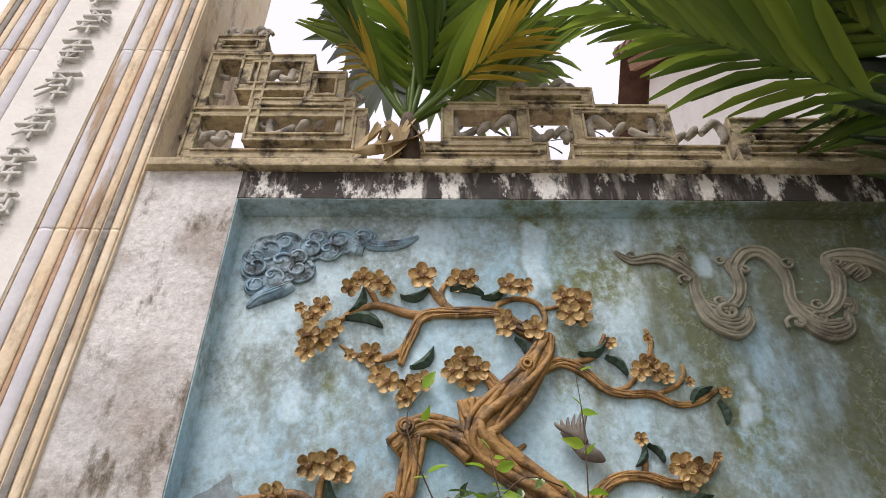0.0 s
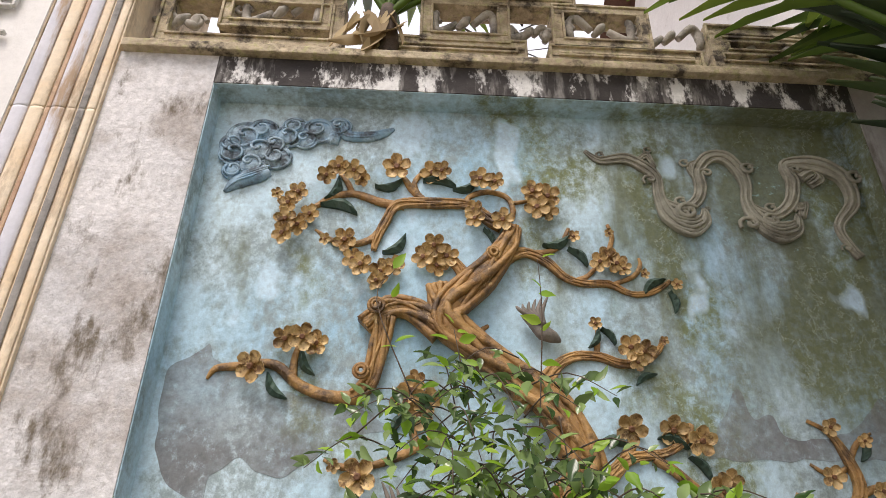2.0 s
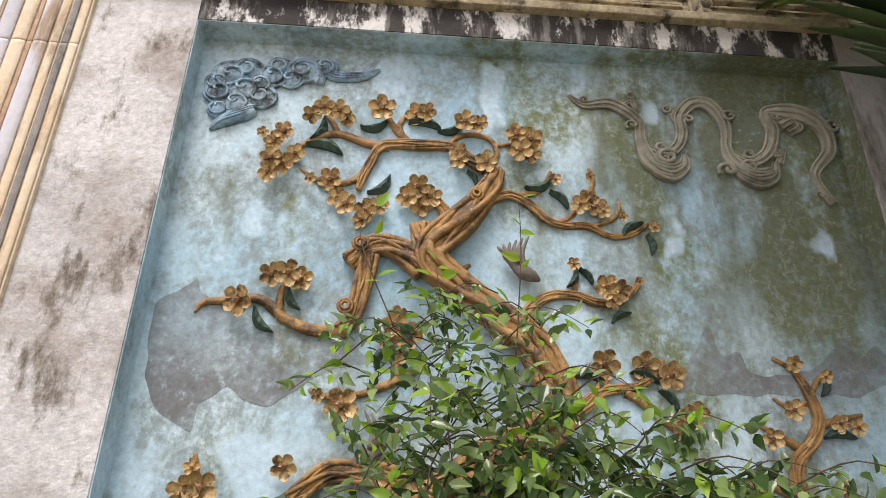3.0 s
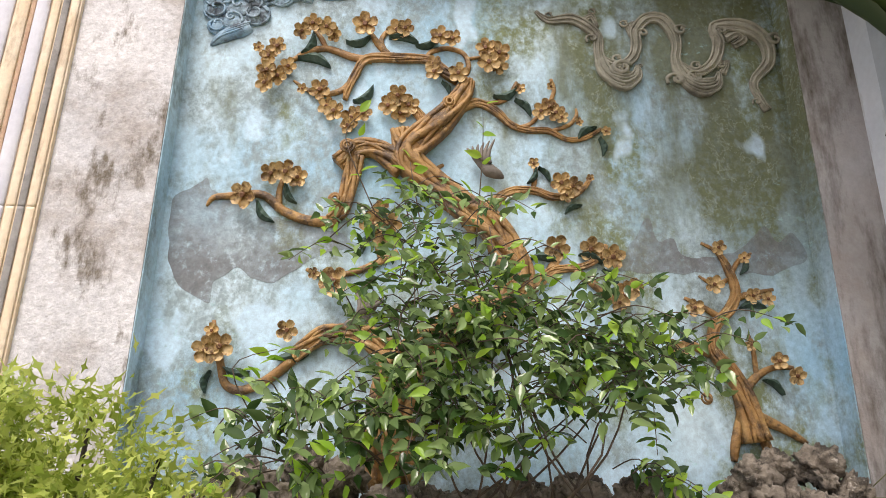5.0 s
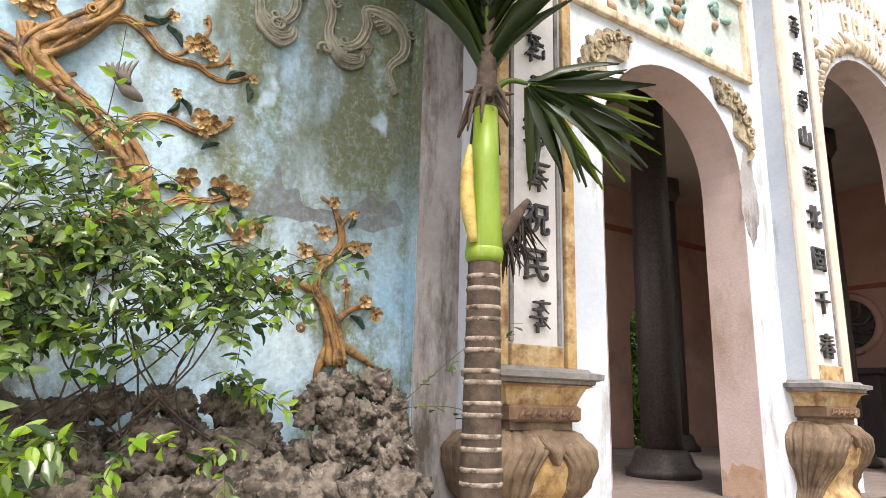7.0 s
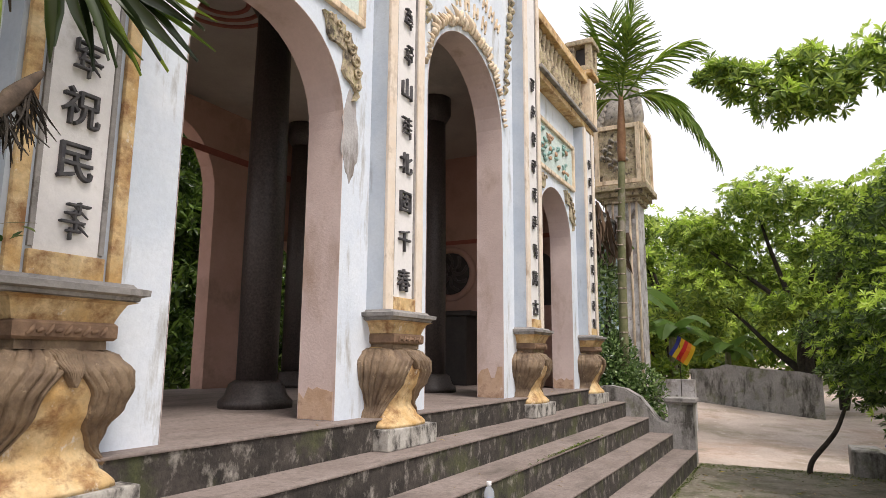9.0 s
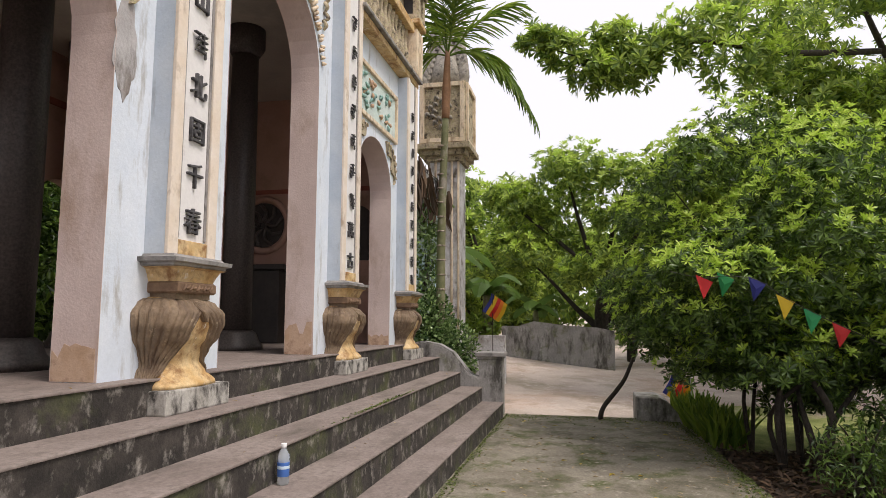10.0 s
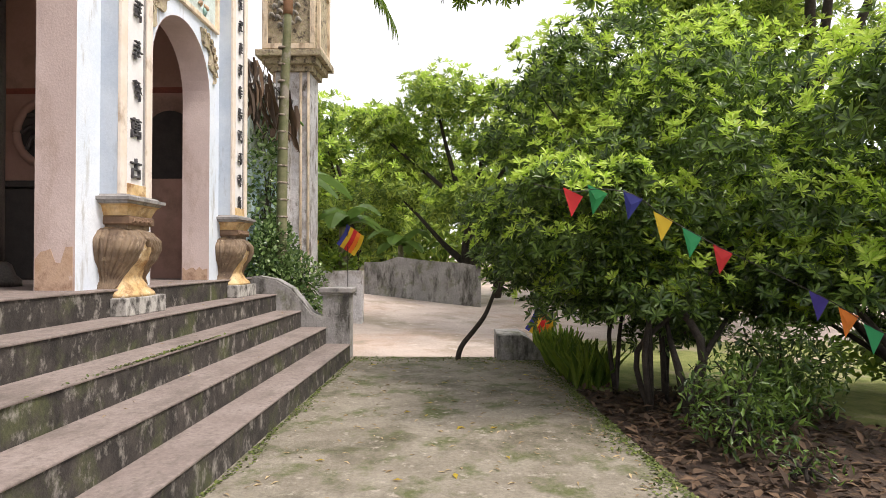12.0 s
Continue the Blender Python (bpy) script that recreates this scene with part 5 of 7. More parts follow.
def pilaster(x, top, foot=4 * STEP):
    p = thing("pilaster", "pale pilaster with a character panel on a brown lotus vase", "pilaster", "facade pilasters", at=(x, 2.19, foot))
    z = 0.13
    part("base_block", box(-0.31, 0.31, -0.235, -0.12, 0, z, 0.01), M["block"], p, "white block with black mould")
    box_back = part("plinth", box(-0.295, 0.295, -0.13, 0.0, 0.0, z - 0.003), M["block"], p)
    v = part("vase", vase_core(), M["ochre"], p, "worn ochre vase")
    v.matrix_basis = pose(0, 0.06, z) @ Matrix.Diagonal((1.02, 1.02, 1, 1))
    f = -math.pi / 2
    for c, lean in ((f - math.pi / 4 - 0.12, -0.25), (f + math.pi / 4 + 0.12, 0.25)):
        part("petal", petal(c, 0.08, 0.985, corner_half, lean), M["lotus"], v, "brown grooved petal")
    part("petal", petal(f, 0.72, 0.985, lambda u: 0.26 * (1 - u) + 0.02, 0, 0.026), M["lotus"], v, "small brown centre petal")
    z += VH
    part("collar", square_moulding(((0.165, z - 0.012), (0.165, z + 0.022)), 0, 0, 0.0), M["lotus"], p)
    part("frieze", square_moulding(((0.18, z + 0.02), (0.19, z + 0.03), (0.19, z + 0.075), (0.18, z + 0.085)), 0, 0, 0.0), M["frieze"], p, "carved red-brown band")
    for k in range(9):
        xx = -0.13 + 0.0325 * k
        fb = bmesh.new()
        tube([(xx - 0.012, -0.191, z + 0.035 + 0.012 * (k % 2)), (xx, -0.197, z + 0.052), (xx + 0.012, -0.191, z + 0.068 - 0.012 * (k % 2))], [0.006, 0.009, 0.005], 6, fb)
        part("carving", fb, M["frieze"], p)
    part("bell", square_moulding(((0.185, z + 0.085), (0.19, z + 0.10), (0.20, z + 0.125), (0.215, z + 0.155), (0.245, z + 0.165)), 0, 0, -0.015), M["ochre"], p, "ochre bell moulding")
    part("cap", square_moulding(((0.245, z + 0.165), (0.26, z + 0.172), (0.262, z + 0.185), (0.285, z + 0.192), (0.287, z + 0.215), (0.25, z + 0.222), (0.24, z + 0.235)), 0, 0, -0.05), M["capgrey"], p, "grey cap moulding")
    cz, tz = z + 0.235, top - foot
    part("body", box(-0.235, 0.235, -0.125, 0.0, cz, tz), M["sideblue"], p)
    for s in (-1, 1):
        part("edge_strip", box(s * 0.19 - (0.028 if x < 3 else 0.045), s * 0.19 + (0.028 if x < 3 else 0.045), -0.15, -0.125, cz, tz, 0.006), M["ochre" if x < 3 else "palecream"], p, "worn cream strip")
        part("inner_line", box(s * 0.132 - 0.01, s * 0.132 + 0.01, -0.138, -0.125, cz + 0.1, tz, 0.003), M["capgrey"], p)
    part("foot_strip", box(-0.143, 0.143, -0.148, -0.125, cz, cz + 0.09, 0.006), M["ochre"], p, "stained foot strip")
    part("panel", box(-0.121, 0.121, -0.13, -0.125, cz + 0.09, tz), M["panel"], p, "white panel")
    return p


P1 = pilaster(PIL[0] - 0.045, 4.42, 4 * STEP - 0.035)
P2 = pilaster(PIL[1], 6.1)
P3 = pilaster(PIL[2], 6.1)
P4 = pilaster(PIL[3], 4.42)
inscription("_民祝_秀__", 0.0, -0.13, [1.08 + 0.205 * k for k in range(7)], 0.138, M["ink"], P1, 3)
inscription("春千固北_山____", 0.0, -0.13, [1.06 + 0.272 * k for k in range(10)], 0.145, M["ink"], P2, 13)
inscription("古萬_______", 0.0, -0.13, [1.06 + 0.30 * k for k in range(9)], 0.145, M["ink"], P3, 23)
inscription("_" * 10, 0.0, -0.13, [1.02 + 0.24 * k for k in range(10)], 0.13, M["ink"], P4, 33)

# ---- mouldings, balusters and reliefs of the facade ----
for x0, x1, nm in ((1.97, 4.30, "west"), (7.36, 9.70, "east")):
    c = tagged(part("trim_cornice_" + nm, box(x0, x1, 2.05, 2.2, 4.44, 4.52, 0.015), M["ochre"]), "stained ochre cornice", "cornice", kind="structure")
    part("fillet", box(x0 - 0.03, x1 + 0.03, 2.0, 2.2, 4.52, 4.56, 0.01), M["capgrey"], c)
    b = thing("balustrade", "ochre cement balustrade over the small arch", "balustrade", "roof balustrades")
    part("bottom_rail", box(x0, x1, 2.06, 2.24, 4.56, 4.66, 0.01), M["oldstone"], b)
    part("top_rail", box(x0, x1, 2.04, 2.26, 5.14, 5.26, 0.015), M["ochre"], b)
    first = None
    for k in range(13):
        x = x0 + 0.14 + k * (x1 - x0 - 0.45) / 12.6
        if first is None:
            first = part("baluster", lathe([(0.05, 4.66), (0.03, 4.70), (0.058, 4.80), (0.035, 4.92), (0.03, 5.0), (0.05, 5.08), (0.045, 5.14)], 0, 0, 8), M["oldstone"], b)
            first.location = (x, 2.15, 0)
        else:
            twin(first, pose(x, 2.15, 0), b)
    part("end_pier", box(x1 - 0.30, x1 + 0.02, 2.0, 2.28, 4.565, 5.20, 0.01), M["cream"], b)
    part("pier_cap", box(x1 - 0.34, x1 + 0.06, 1.96, 2.32, 5.265, 5.33, 0.015), M["ochre"], b)
    h = thing("roof_lantern", "small square cement lantern on the parapet pier", "ornament", "parapet lanterns")
    for sx in (-0.12, 0.12):
        for sy in (-0.12, 0.12):
            part("post", box(x1 - 0.14 + sx - 0.045, x1 - 0.14 + sx + 0.045, 2.14 + sy - 0.045, 2.14 + sy + 0.045, 5.33, 5.72, 0.006), M["oldstone"], h)
    part("core", box(x1 - 0.22, x1 - 0.06, 2.06, 2.22, 5.33, 5.7), M["dark"], h)
    part("sill", box(x1 - 0.30, x1 + 0.02, 1.98, 2.30, 5.33, 5.42, 0.008), M["oldstone"], h)
    part("lid", box(x1 - 0.34, x1 + 0.06, 1.94, 2.34, 5.72, 5.80, 0.02), M["oldstone"], h)


def wall_relief_panel(c, half):
    pn = thing("relief_panel", "framed pale teal panel with a faded flower relief", "wall relief", "panels over small arches")
    z0, z1 = 3.50, 4.12
    part("field", box(c - half + 0.05, c + half - 0.05, 2.186, 2.19, z0 + 0.05, z1 - 0.05), M["paleteal"], pn)
    for a in ((c - half, c + half, z0, z0 + 0.05), (c - half, c + half, z1 - 0.05, z1), (c - half, c - half + 0.05, z0 + 0.05, z1 - 0.05), (c + half - 0.05, c + half, z0 + 0.05, z1 - 0.05)):
        part("moulding", box(a[0], a[1], 2.155, 2.192, a[2], a[3], 0.008), M["cream"], pn)
    r = random.Random(int(c * 10))
    for k in range(34):
        x, z = c + r.uniform(-0.8, 0.8) * (half - 0.12), (z0 + z1) / 2 + r.uniform(-0.20, 0.20)
        a = r.uniform(0, 6.28)
        l = r.uniform(0.05, 0.11)
        bm = tube([(x, 2.185, z), (x + l * 0.5 * math.cos(a), 2.165, z + l * 0.5 * math.sin(a)), (x + l * math.cos(a + 0.5), 2.18, z + l * math.sin(a + 0.5))], [0.012, 0.026, 0.006], 7, None, 0.7)
        part("relief_leaf" if k % 3 else "relief_fruit", bm, M["tealrelief"] if k % 3 else M["rustrelief"], pn)


wall_relief_panel(3.36, 0.80)
wall_relief_panel(8.27, 0.80)


def spandrel(c, half, spring, apex, s):
    """A curling ochre ornament over the shoulder of an arch."""
    o = thing("arch_ornament", "curled ochre plaster ornament over the arch shoulder", "ornament", "arch ornaments")
    def at(deg, off):
        q = math.radians(deg)
        return c + s * (half + off) * math.cos(q), spring + (apex - spring + off) * math.sin(q)

    inner = [at(16 + 4.2 * k, 0.10 + 0.05 * math.sin(k * 1.3)) for k in range(12)]
    outer = [at(16 + 2.1 * k, 0.13 + 0.15 * math.sin(math.pi * k / 22) ** 0.8 + 0.022 * math.sin(k * 2.4)) for k in range(23)]
    bm = prism(inner + outer[::-1], 2.165, 2.188)
    bmesh.ops.recalc_face_normals(bm, faces=bm.faces[:])
    part("plate", bm, M["oldstone"], o)
    for k in range(7):
        x, z = at(22 + 6 * k, 0.13 + 0.09 * math.sin(math.pi * (k + 0.5) / 7))
        r0 = 0.022 + 0.022 * math.sin(math.pi * (k + 0.5) / 7)
        part("curl", tube([(x + s * r0 * (1 - 0.09 * i) * math.cos(i * 0.8 + k), 2.16 - 0.002 * i, z + r0 * (1 - 0.09 * i) * math.sin(i * 0.8 + k)) for i in range(9)], [0.009] * 9, 6), M["oldstone"], o)


for c, h in ((3.38, 0.61), (8.27, 0.62)):
    spandrel(c, h, 2.76, 3.37, 1)
    spandrel(c, h, 2.76, 3.37, -1)
crest = thing("arch_crest", "spiky ochre plaster crest round the tall arch", "ornament")
for k in range(46):
    a = math.radians(12 + 156 * k / 45)
    big = 0.5 + 0.9 * math.sin(a) ** 2 + (0.7 if k in (6, 7, 8) else 0)
    x, z = 5.84 - (0.79 + 0.05 * random.random()) * math.cos(a), 3.45 + (0.78 + 0.05 * random.random()) * math.sin(a) ** 0.92
    l = random.uniform(0.05, 0.13) * big
    bm = bmesh.new()
    tube([(x, 2.185, z), (x - 0.5 * l * math.cos(a), 2.155, z + 0.5 * l * math.sin(a)), (x - l * math.cos(a + random.uniform(-0.7, 0.7)), 2.175, z + l * math.sin(a))], [0.024, 0.020 * big, 0.005], 6, bm)
    part("frill", bm, M["cream"], crest)
for s in (-1, 1):
    o = thing("corner_scroll", "ochre plaster scroll high on the pale wall", "ornament", "wall scrolls")
    bm = bmesh.new()
    for k in range(12):
        x, z = 5.84 + s * (0.98 - 0.015 * k), 5.1 - 0.095 * k
        tube([(x, 2.185, z), (x + 0.03 * math.sin(k * 2), 2.15, z - 0.05), (x, 2.18, z - 0.09)], [0.02, 0.035 - 0.0015 * k, 0.012], 6, bm)
    part("curl", bm, M["oldstone"], o)

# two curved rows of raised plaster lettering, worn past reading
sign = thing("plaster_lettering", "worn pale plaster lettering over the tall arch", "lettering")
for n, radius, half, h in ((9, 1.36, 0.44, 0.15), (4, 1.12, 0.24, 0.15)):
    for k in range(n):
        a = half * (2 * k / (n - 1) - 1)
        bm = bmesh.new()
        for q, (bx, bw, b0, b1) in enumerate(((-0.036, 0.011, 0, 1), (0.036, 0.011, 0.1 * (k % 3), 1), (0.0, 0.026, 0.42 + 0.1 * (k % 2), 0.58 + 0.1 * (k % 2)))):
            box(bx - bw, bx + bw, -0.016 + 0.0005 * q, 0.0, h * b0, h * b1, 0.003, bm)
        part("letter", bm, M["cream"], sign).matrix_basis = pose(5.88 + radius * math.sin(a), 2.19, 3.40 + radius * math.cos(a) - 0.07) @ Matrix.Rotation(a, 4, "Y")

# rusty ochre patches at the feet of the pink jambs
for x, seed, h in ((6.605, 2, 0.30), (3.99, 5, 0.20), (8.89, 7, 0.16)):
    q = random.Random(seed)
    top = [(2.215 + 0.235 * k / 7, PORCH + h * q.uniform(0.6, 1.0)) for k in range(8)]
    bm = prism([(2.2, PORCH + 0.004)] + [(2.2, top[0][1])] + top + [(2.455, top[-1][1]), (2.455, PORCH + 0.004)], 0, 0.002)
    for v in bm.verts:
        v.co = (x - 0.0045 - v.co.y, v.co.x, v.co.z)
    bmesh.ops.recalc_face_normals(bm, faces=bm.faces[:])
    tagged(part("trim_stain", bm, M["jambstain"]), "rusty ochre stain at the jamb foot", "stain", kind="structure")

# a damp grey-green patch on the wall beside the small arch
q = random.Random(12)
rim = [(4.06 + (0.07 + 0.03 * q.random()) * math.cos(a), 2.72 + (0.26 + 0.07 * q.random()) * math.sin(a)) for a in np.linspace(0, 2 * math.pi, 26)[:-1]]
tagged(part("trim_stain", prism(rim, 2.1875, 2.1905), M["damp"]), "damp grey-green patch on the pale wall", "stain", kind="structure")

# ---- inside the hall ----
disc = thing("round_window", "round dark carved wall disc in a pink ring", "wall ornament")
bm = bmesh.new()
tube([(9.44, 4.2 + 0.36 * math.cos(a), 2.56 + 0.36 * math.sin(a)) for a in np.linspace(0, 2 * math.pi, 25)], [0.05] * 25, 8, bm)
part("ring", bm, M["innerpink"], disc)
bm = lathe([(0.33, 0), (0.33, 0.02)], 0, 0, 28)
for v in bm.verts:
    v.co = (9.455 - v.co.z, 4.2 + v.co.x, 2.56 + v.co.y)
part("plate", bm, M["dark"], disc)
bm = bmesh.new()
for k in range(9):
    a = k * 0.7
    tube([(9.43, 4.2 + 0.05 * math.cos(a), 2.56 + 0.05 * math.sin(a)), (9.42, 4.2 + 0.18 * math.cos(a + 0.4), 2.56 + 0.18 * math.sin(a + 0.4)), (9.43, 4.2 + 0.3 * math.cos(a), 2.56 + 0.3 * math.sin(a))], [0.03, 0.022, 0.03], 6, bm)
part("carving", bm, M["column"], disc)
chest = thing("altar_table", "low dark timber altar table against the pink wall", "table")
part("body", box(8.95, 9.44, 3.7, 4.75, PORCH, 1.90, 0.02), M["dark"], chest)
part("top", box(8.9, 9.45, 3.62, 4.83, 1.90, 1.97, 0.015), M["dark"], chest)
# no hollow here: a flat dark plate paints the niche's shade
wn1 = thing("window_1", "arched niche in the side wall, its shade a flat dark plate", "window", kind="structure")
part("recess", prism([(2.62, 2.05)] + arch_outline(2.85, 0.23, 2.6, 2.8, 10) + [(3.08, 2.05)], -0.01, 0.01), M["dark"], wn1).matrix_basis = Matrix(((0, -1, 0, 9.45), (1, 0, 0, 0.0), (0, 0, 1, 0), (0, 0, 0, 1)))
line = tagged(part("trim_line", box(2.17, 9.46, 5.785, 5.8, 3.72, 3.80), M["redline"]), "red-brown painted line", "trim", kind="structure")
part("line_east", box(9.445, 9.46, 2.53, 5.8, 3.0, 3.06), M["redline"], line)
medal = thing("ceiling_medallion", "red carved medallion on the hall ceiling", "ornament")
for r in (0.22, 0.34, 0.46):
    bm = bmesh.new()
    tube([(4.5 + r * math.cos(a), 3.9 + r * math.sin(a), 4.345) for a in np.linspace(0, 2 * math.pi, 25)], [0.022] * 25, 6, bm)
    part("ring", bm, M["redline"], medal)

# roof over the hall
roof = thing("roof", "brown tiled roof with timber eaves over the hall", "roof", kind="structure")
bm = bmesh.new()
for y0, y1, z0, z1 in ((2.5, 4.2, 5.0, 6.6), (4.2, 6.3, 6.6, 4.7)):
    q = [bm.verts.new(p) for p in ((1.75, y0, z0), (9.9, y0, z0), (9.9, y1, z1), (1.75, y1, z1))]
    bm.faces.new(q)
bmesh.ops.solidify(bm, geom=bm.faces[:], thickness=0.08)
part("tiles", bm, M["rooftile"], roof)
for k in range(12):
    part("eave_tile", tube([(1.72, 2.5 + 0.14 * k, 5.02 + 0.132 * k), (1.72, 2.6 + 0.14 * k, 5.11 + 0.132 * k)], [0.06, 0.06], 8), M["rooftile"], roof)
part("bargeboard", prism([(2.5, 4.75), (4.2, 6.4), (4.2, 6.55), (2.5, 4.9)], 1.80, 1.85), M["timber"], roof).matrix_basis = Matrix(((0, 1, 0, 0), (1, 0, 0, 0), (0, 0, 1, 0), (0, 0, 0, 1)))
tagged(part("wall_west_face", box(1.945, 1.967, 2.525, 6.0, 3.25, 4.6), M["panel"]), "pale limewashed face of the side wall", "wall", kind="structure")
yz_wall("wall_gable_west", 1.97, 2.15, [(2.5, 4.4), (6.0, 4.4), (4.2, 6.4), (2.5, 4.9)], M["panel"], "pale gable wall under the roof")

# ---- the far wing and its pillar ----
wing = tagged(part("wall_wing", box(9.7, 12.5, 2.35, 2.6, 0, 3.6), M["blue"]), "blue-green stained wing wall", "wall", kind="structure")
part("coping", box(9.7, 12.5, 2.28, 2.62, 3.6, 3.66, 0.01), M["blackband"], wing)
part("frame_top", box(9.7, 12.5, 2.30, 2.35, 3.35, 3.6), M["blackband"], wing)
part("frame_end", box(12.2, 12.5, 2.30, 2.35, 0, 3.35), M["plaster"], wing)
fp = thing("corner_pillar", "tall pale pillar crowned by a square carved lantern", "pillar", "corner pillars")
part("shaft", box(12.5, 13.1, 2.02, 2.6, 0, 4.1, 0.006), M["plaster"], fp)
for y in (2.04, 2.16, 2.46, 2.58):
    part("edge_moulding", lathe([(0.022, 0.5), (0.022, 4.1)], 12.5, y, 8), M["cream"], fp)
for k, (o, z0, z1) in enumerate(((0.06, 4.1, 4.2), (0.14, 4.2, 4.3), (0.22, 4.3, 4.4))):
    part("step", box(12.5 - o, 13.1 + o, 2.02 - o, 2.6 + o, z0, z1, 0.01), M["oldstone"], fp)
part("lantern", box(12.36, 13.24, 1.88, 2.74, 4.4, 5.55, 0.01), M["oldstone"], fp, "square carved lantern box")
for y0, y1, z0, z1 in ((1.90, 2.72, 4.42, 4.50), (1.90, 2.72, 5.45, 5.53), (1.90, 1.98, 4.5, 5.45), (2.64, 2.72, 4.5, 5.45)):
    part("lantern_frame", box(12.32, 12.37, y0, y1, z0, z1, 0.006), M["cream"], fp)
    part("lantern_frame", box(12.4 + (y0 - 1.9), 12.4 + (y1 - 1.9), 1.84, 1.89, z0, z1, 0.006), M["cream"], fp)
for k in range(16):
    a = k * 2.4
    y, z = 2.31 + 0.25 * math.cos(a) * (0.4 + 0.04 * k), 4.98 + 0.30 * math.sin(a) * (0.4 + 0.04 * k)
    part("carving", tube([(12.35, y, z), (12.32, y + 0.05, z + 0.04), (12.35, y + 0.08, z - 0.03)], [0.02, 0.035, 0.01], 6), M["greystone"], fp)
for k in range(26):
    a, t = k * 2.1, k / 26
    x, y, z = 12.8 + 0.40 * (1 - 0.5 * t) * math.cos(a), 2.31 + 0.40 * (1 - 0.5 * t) * math.sin(a), 5.6 + 1.0 * t
    part("crest_leaf", tube([(x, y, z - 0.08), (x * 1.0 + 0.05 * math.cos(a), y + 0.05 * math.sin(a), z + 0.05), (x + 0.12 * math.cos(a), y + 0.12 * math.sin(a), z + 0.16)], [0.10, 0.09, 0.02], 7), M["greystone"], fp)
part("crest_core", lathe([(0.42, 5.55), (0.34, 5.9), (0.22, 6.3), (0.08, 6.7)], 12.8, 2.31, 12), M["greystone"], fp)

# ---- rocks at the foot of the relief ----
rock_meshes = []
for k in range(7):
    bm = bmesh.new()
    bmesh.ops.create_icosphere(bm, subdivisions=4, radius=1)
    for v in bm.verts:
        p = v.co.copy()
        d = 0.40 * noise.noise(p * 1.4 + Vector((k * 7.1, 0, 0))) + 0.22 * noise.noise(p * 2.9 + Vector((0, k * 5.3, 0)))
        cell = noise.voronoi(p * 2.6 + Vector((k * 3.3, 0, 0)))[0]
        pit = noise.noise(p * 4.2 + Vector((0, 0, k * 3.7)))
        d += 0.45 * min(0.55, cell[1] - cell[0]) - 0.15 + 0.10 * noise.noise(p * 9.0) - (0.55 * min(0.6, -0.1 - pit) if pit < -0.1 else 0)
        v.co = p * (1 + d)
    me = bpy.data.meshes.new("rock")
    bm.to_mesh(me)
    bm.free()
    me.polygons.foreach_set("use_smooth", [True] * len(me.polygons))
    me.materials.append(M["rock"])
    rock_meshes.append(me)
rr = random.Random(5)


CREST = ((-0.30, 1.40), (-0.18, 1.48), (0.06, 1.56), (0.30, 1.44), (0.62, 1.46), (0.92, 1.50), (1.04, 1.47), (1.16, 1.35), (1.27, 1.44), (1.34, 1.56), (1.54, 1.56), (1.62, 1.48), (1.68, 1.40))


def crest_z(x):
    """Height of the rockery along the wall."""
    return float(np.interp(x, *zip(*CREST)))


def rock(x, y, z, s, k):
    ob = new("rock", rock_meshes[k % 7])
    ob.matrix_basis = pose(x, y, z, rr.uniform(0, 360), rr.uniform(0, 360), rr.uniform(0, 360)) @ Matrix.Diagonal((s, s * rr.uniform(0.6, 1.1), s * rr.uniform(0.7, 1.3), 1))
    tagged(ob, "pitted grey limestone piled below the relief", "rock", "rockery")


for k in range(250):
    row = k // 50
    x = -0.26 + 1.88 * (k % 50) / 49 + rr.uniform(-0.03, 0.03)
    rock(x, 2.24 - 0.05 * row - rr.uniform(0, 0.10), crest_z(x) - 0.05 - row * 0.085 - rr.uniform(0, 0.05), rr.uniform(0.035, 0.07), k)
# larger boulders lower down
for k in range(40):
    x = -0.20 + 1.74 * (k % 20) / 19 + rr.uniform(-0.04, 0.04)
    rock(x, 2.02 - 0.10 * (k // 20) - rr.uniform(0, 0.08), 1.10 - 0.20 * (k // 20) + rr.uniform(-0.05, 0.06), rr.uniform(0.08, 0.13), k)
core = tagged(part("rockery_core", box(-0.28, 1.60, 1.86, 2.28, 0, 1.12, 0.1), M["rock"]), "dark inner mass of the rock pile", "rock")

# ---- creeper over the rocks ----
vine = thing("creeper", "leafy green creeper climbing over the rocks before the relief", "plant")
vr = random.Random(9)
bm = bmesh.new()
pos, way, size, young = [], [], [], []


def spray(a, b, c, n, leaf, fresh):
    """A bending shoot with opposite leaves towards its tip."""
    tube([a, b, c], [0.002, 0.0016, 0.0008], 4, bm)
    d = (c - a).normalized()
    side = d.cross(Vector((vr.uniform(-0.4, 0.4), -0.8, 0.6))).normalized()
    for j in range(n + 1):
        t = 0.30 + 0.70 * j / n
        p = a * (1 - t) ** 2 + b * 2 * t * (1 - t) + c * t * t
        for q in (-1, 1):
            if vr.random() < 0.12:
                continue
            pos.append(p + Vector((vr.gauss(0, 0.008), vr.gauss(0, 0.010), vr.gauss(0, 0.008))))
            way.append(side * q + d * vr.uniform(0.2, 0.8) + Vector((vr.gauss(0, 0.25), -0.15 + vr.gauss(0, 0.25), vr.gauss(-0.12, 0.25))))
            size.append(leaf * vr.uniform(0.65, 1.25))
            young.append(vr.random() < fresh * (0.4 + t))


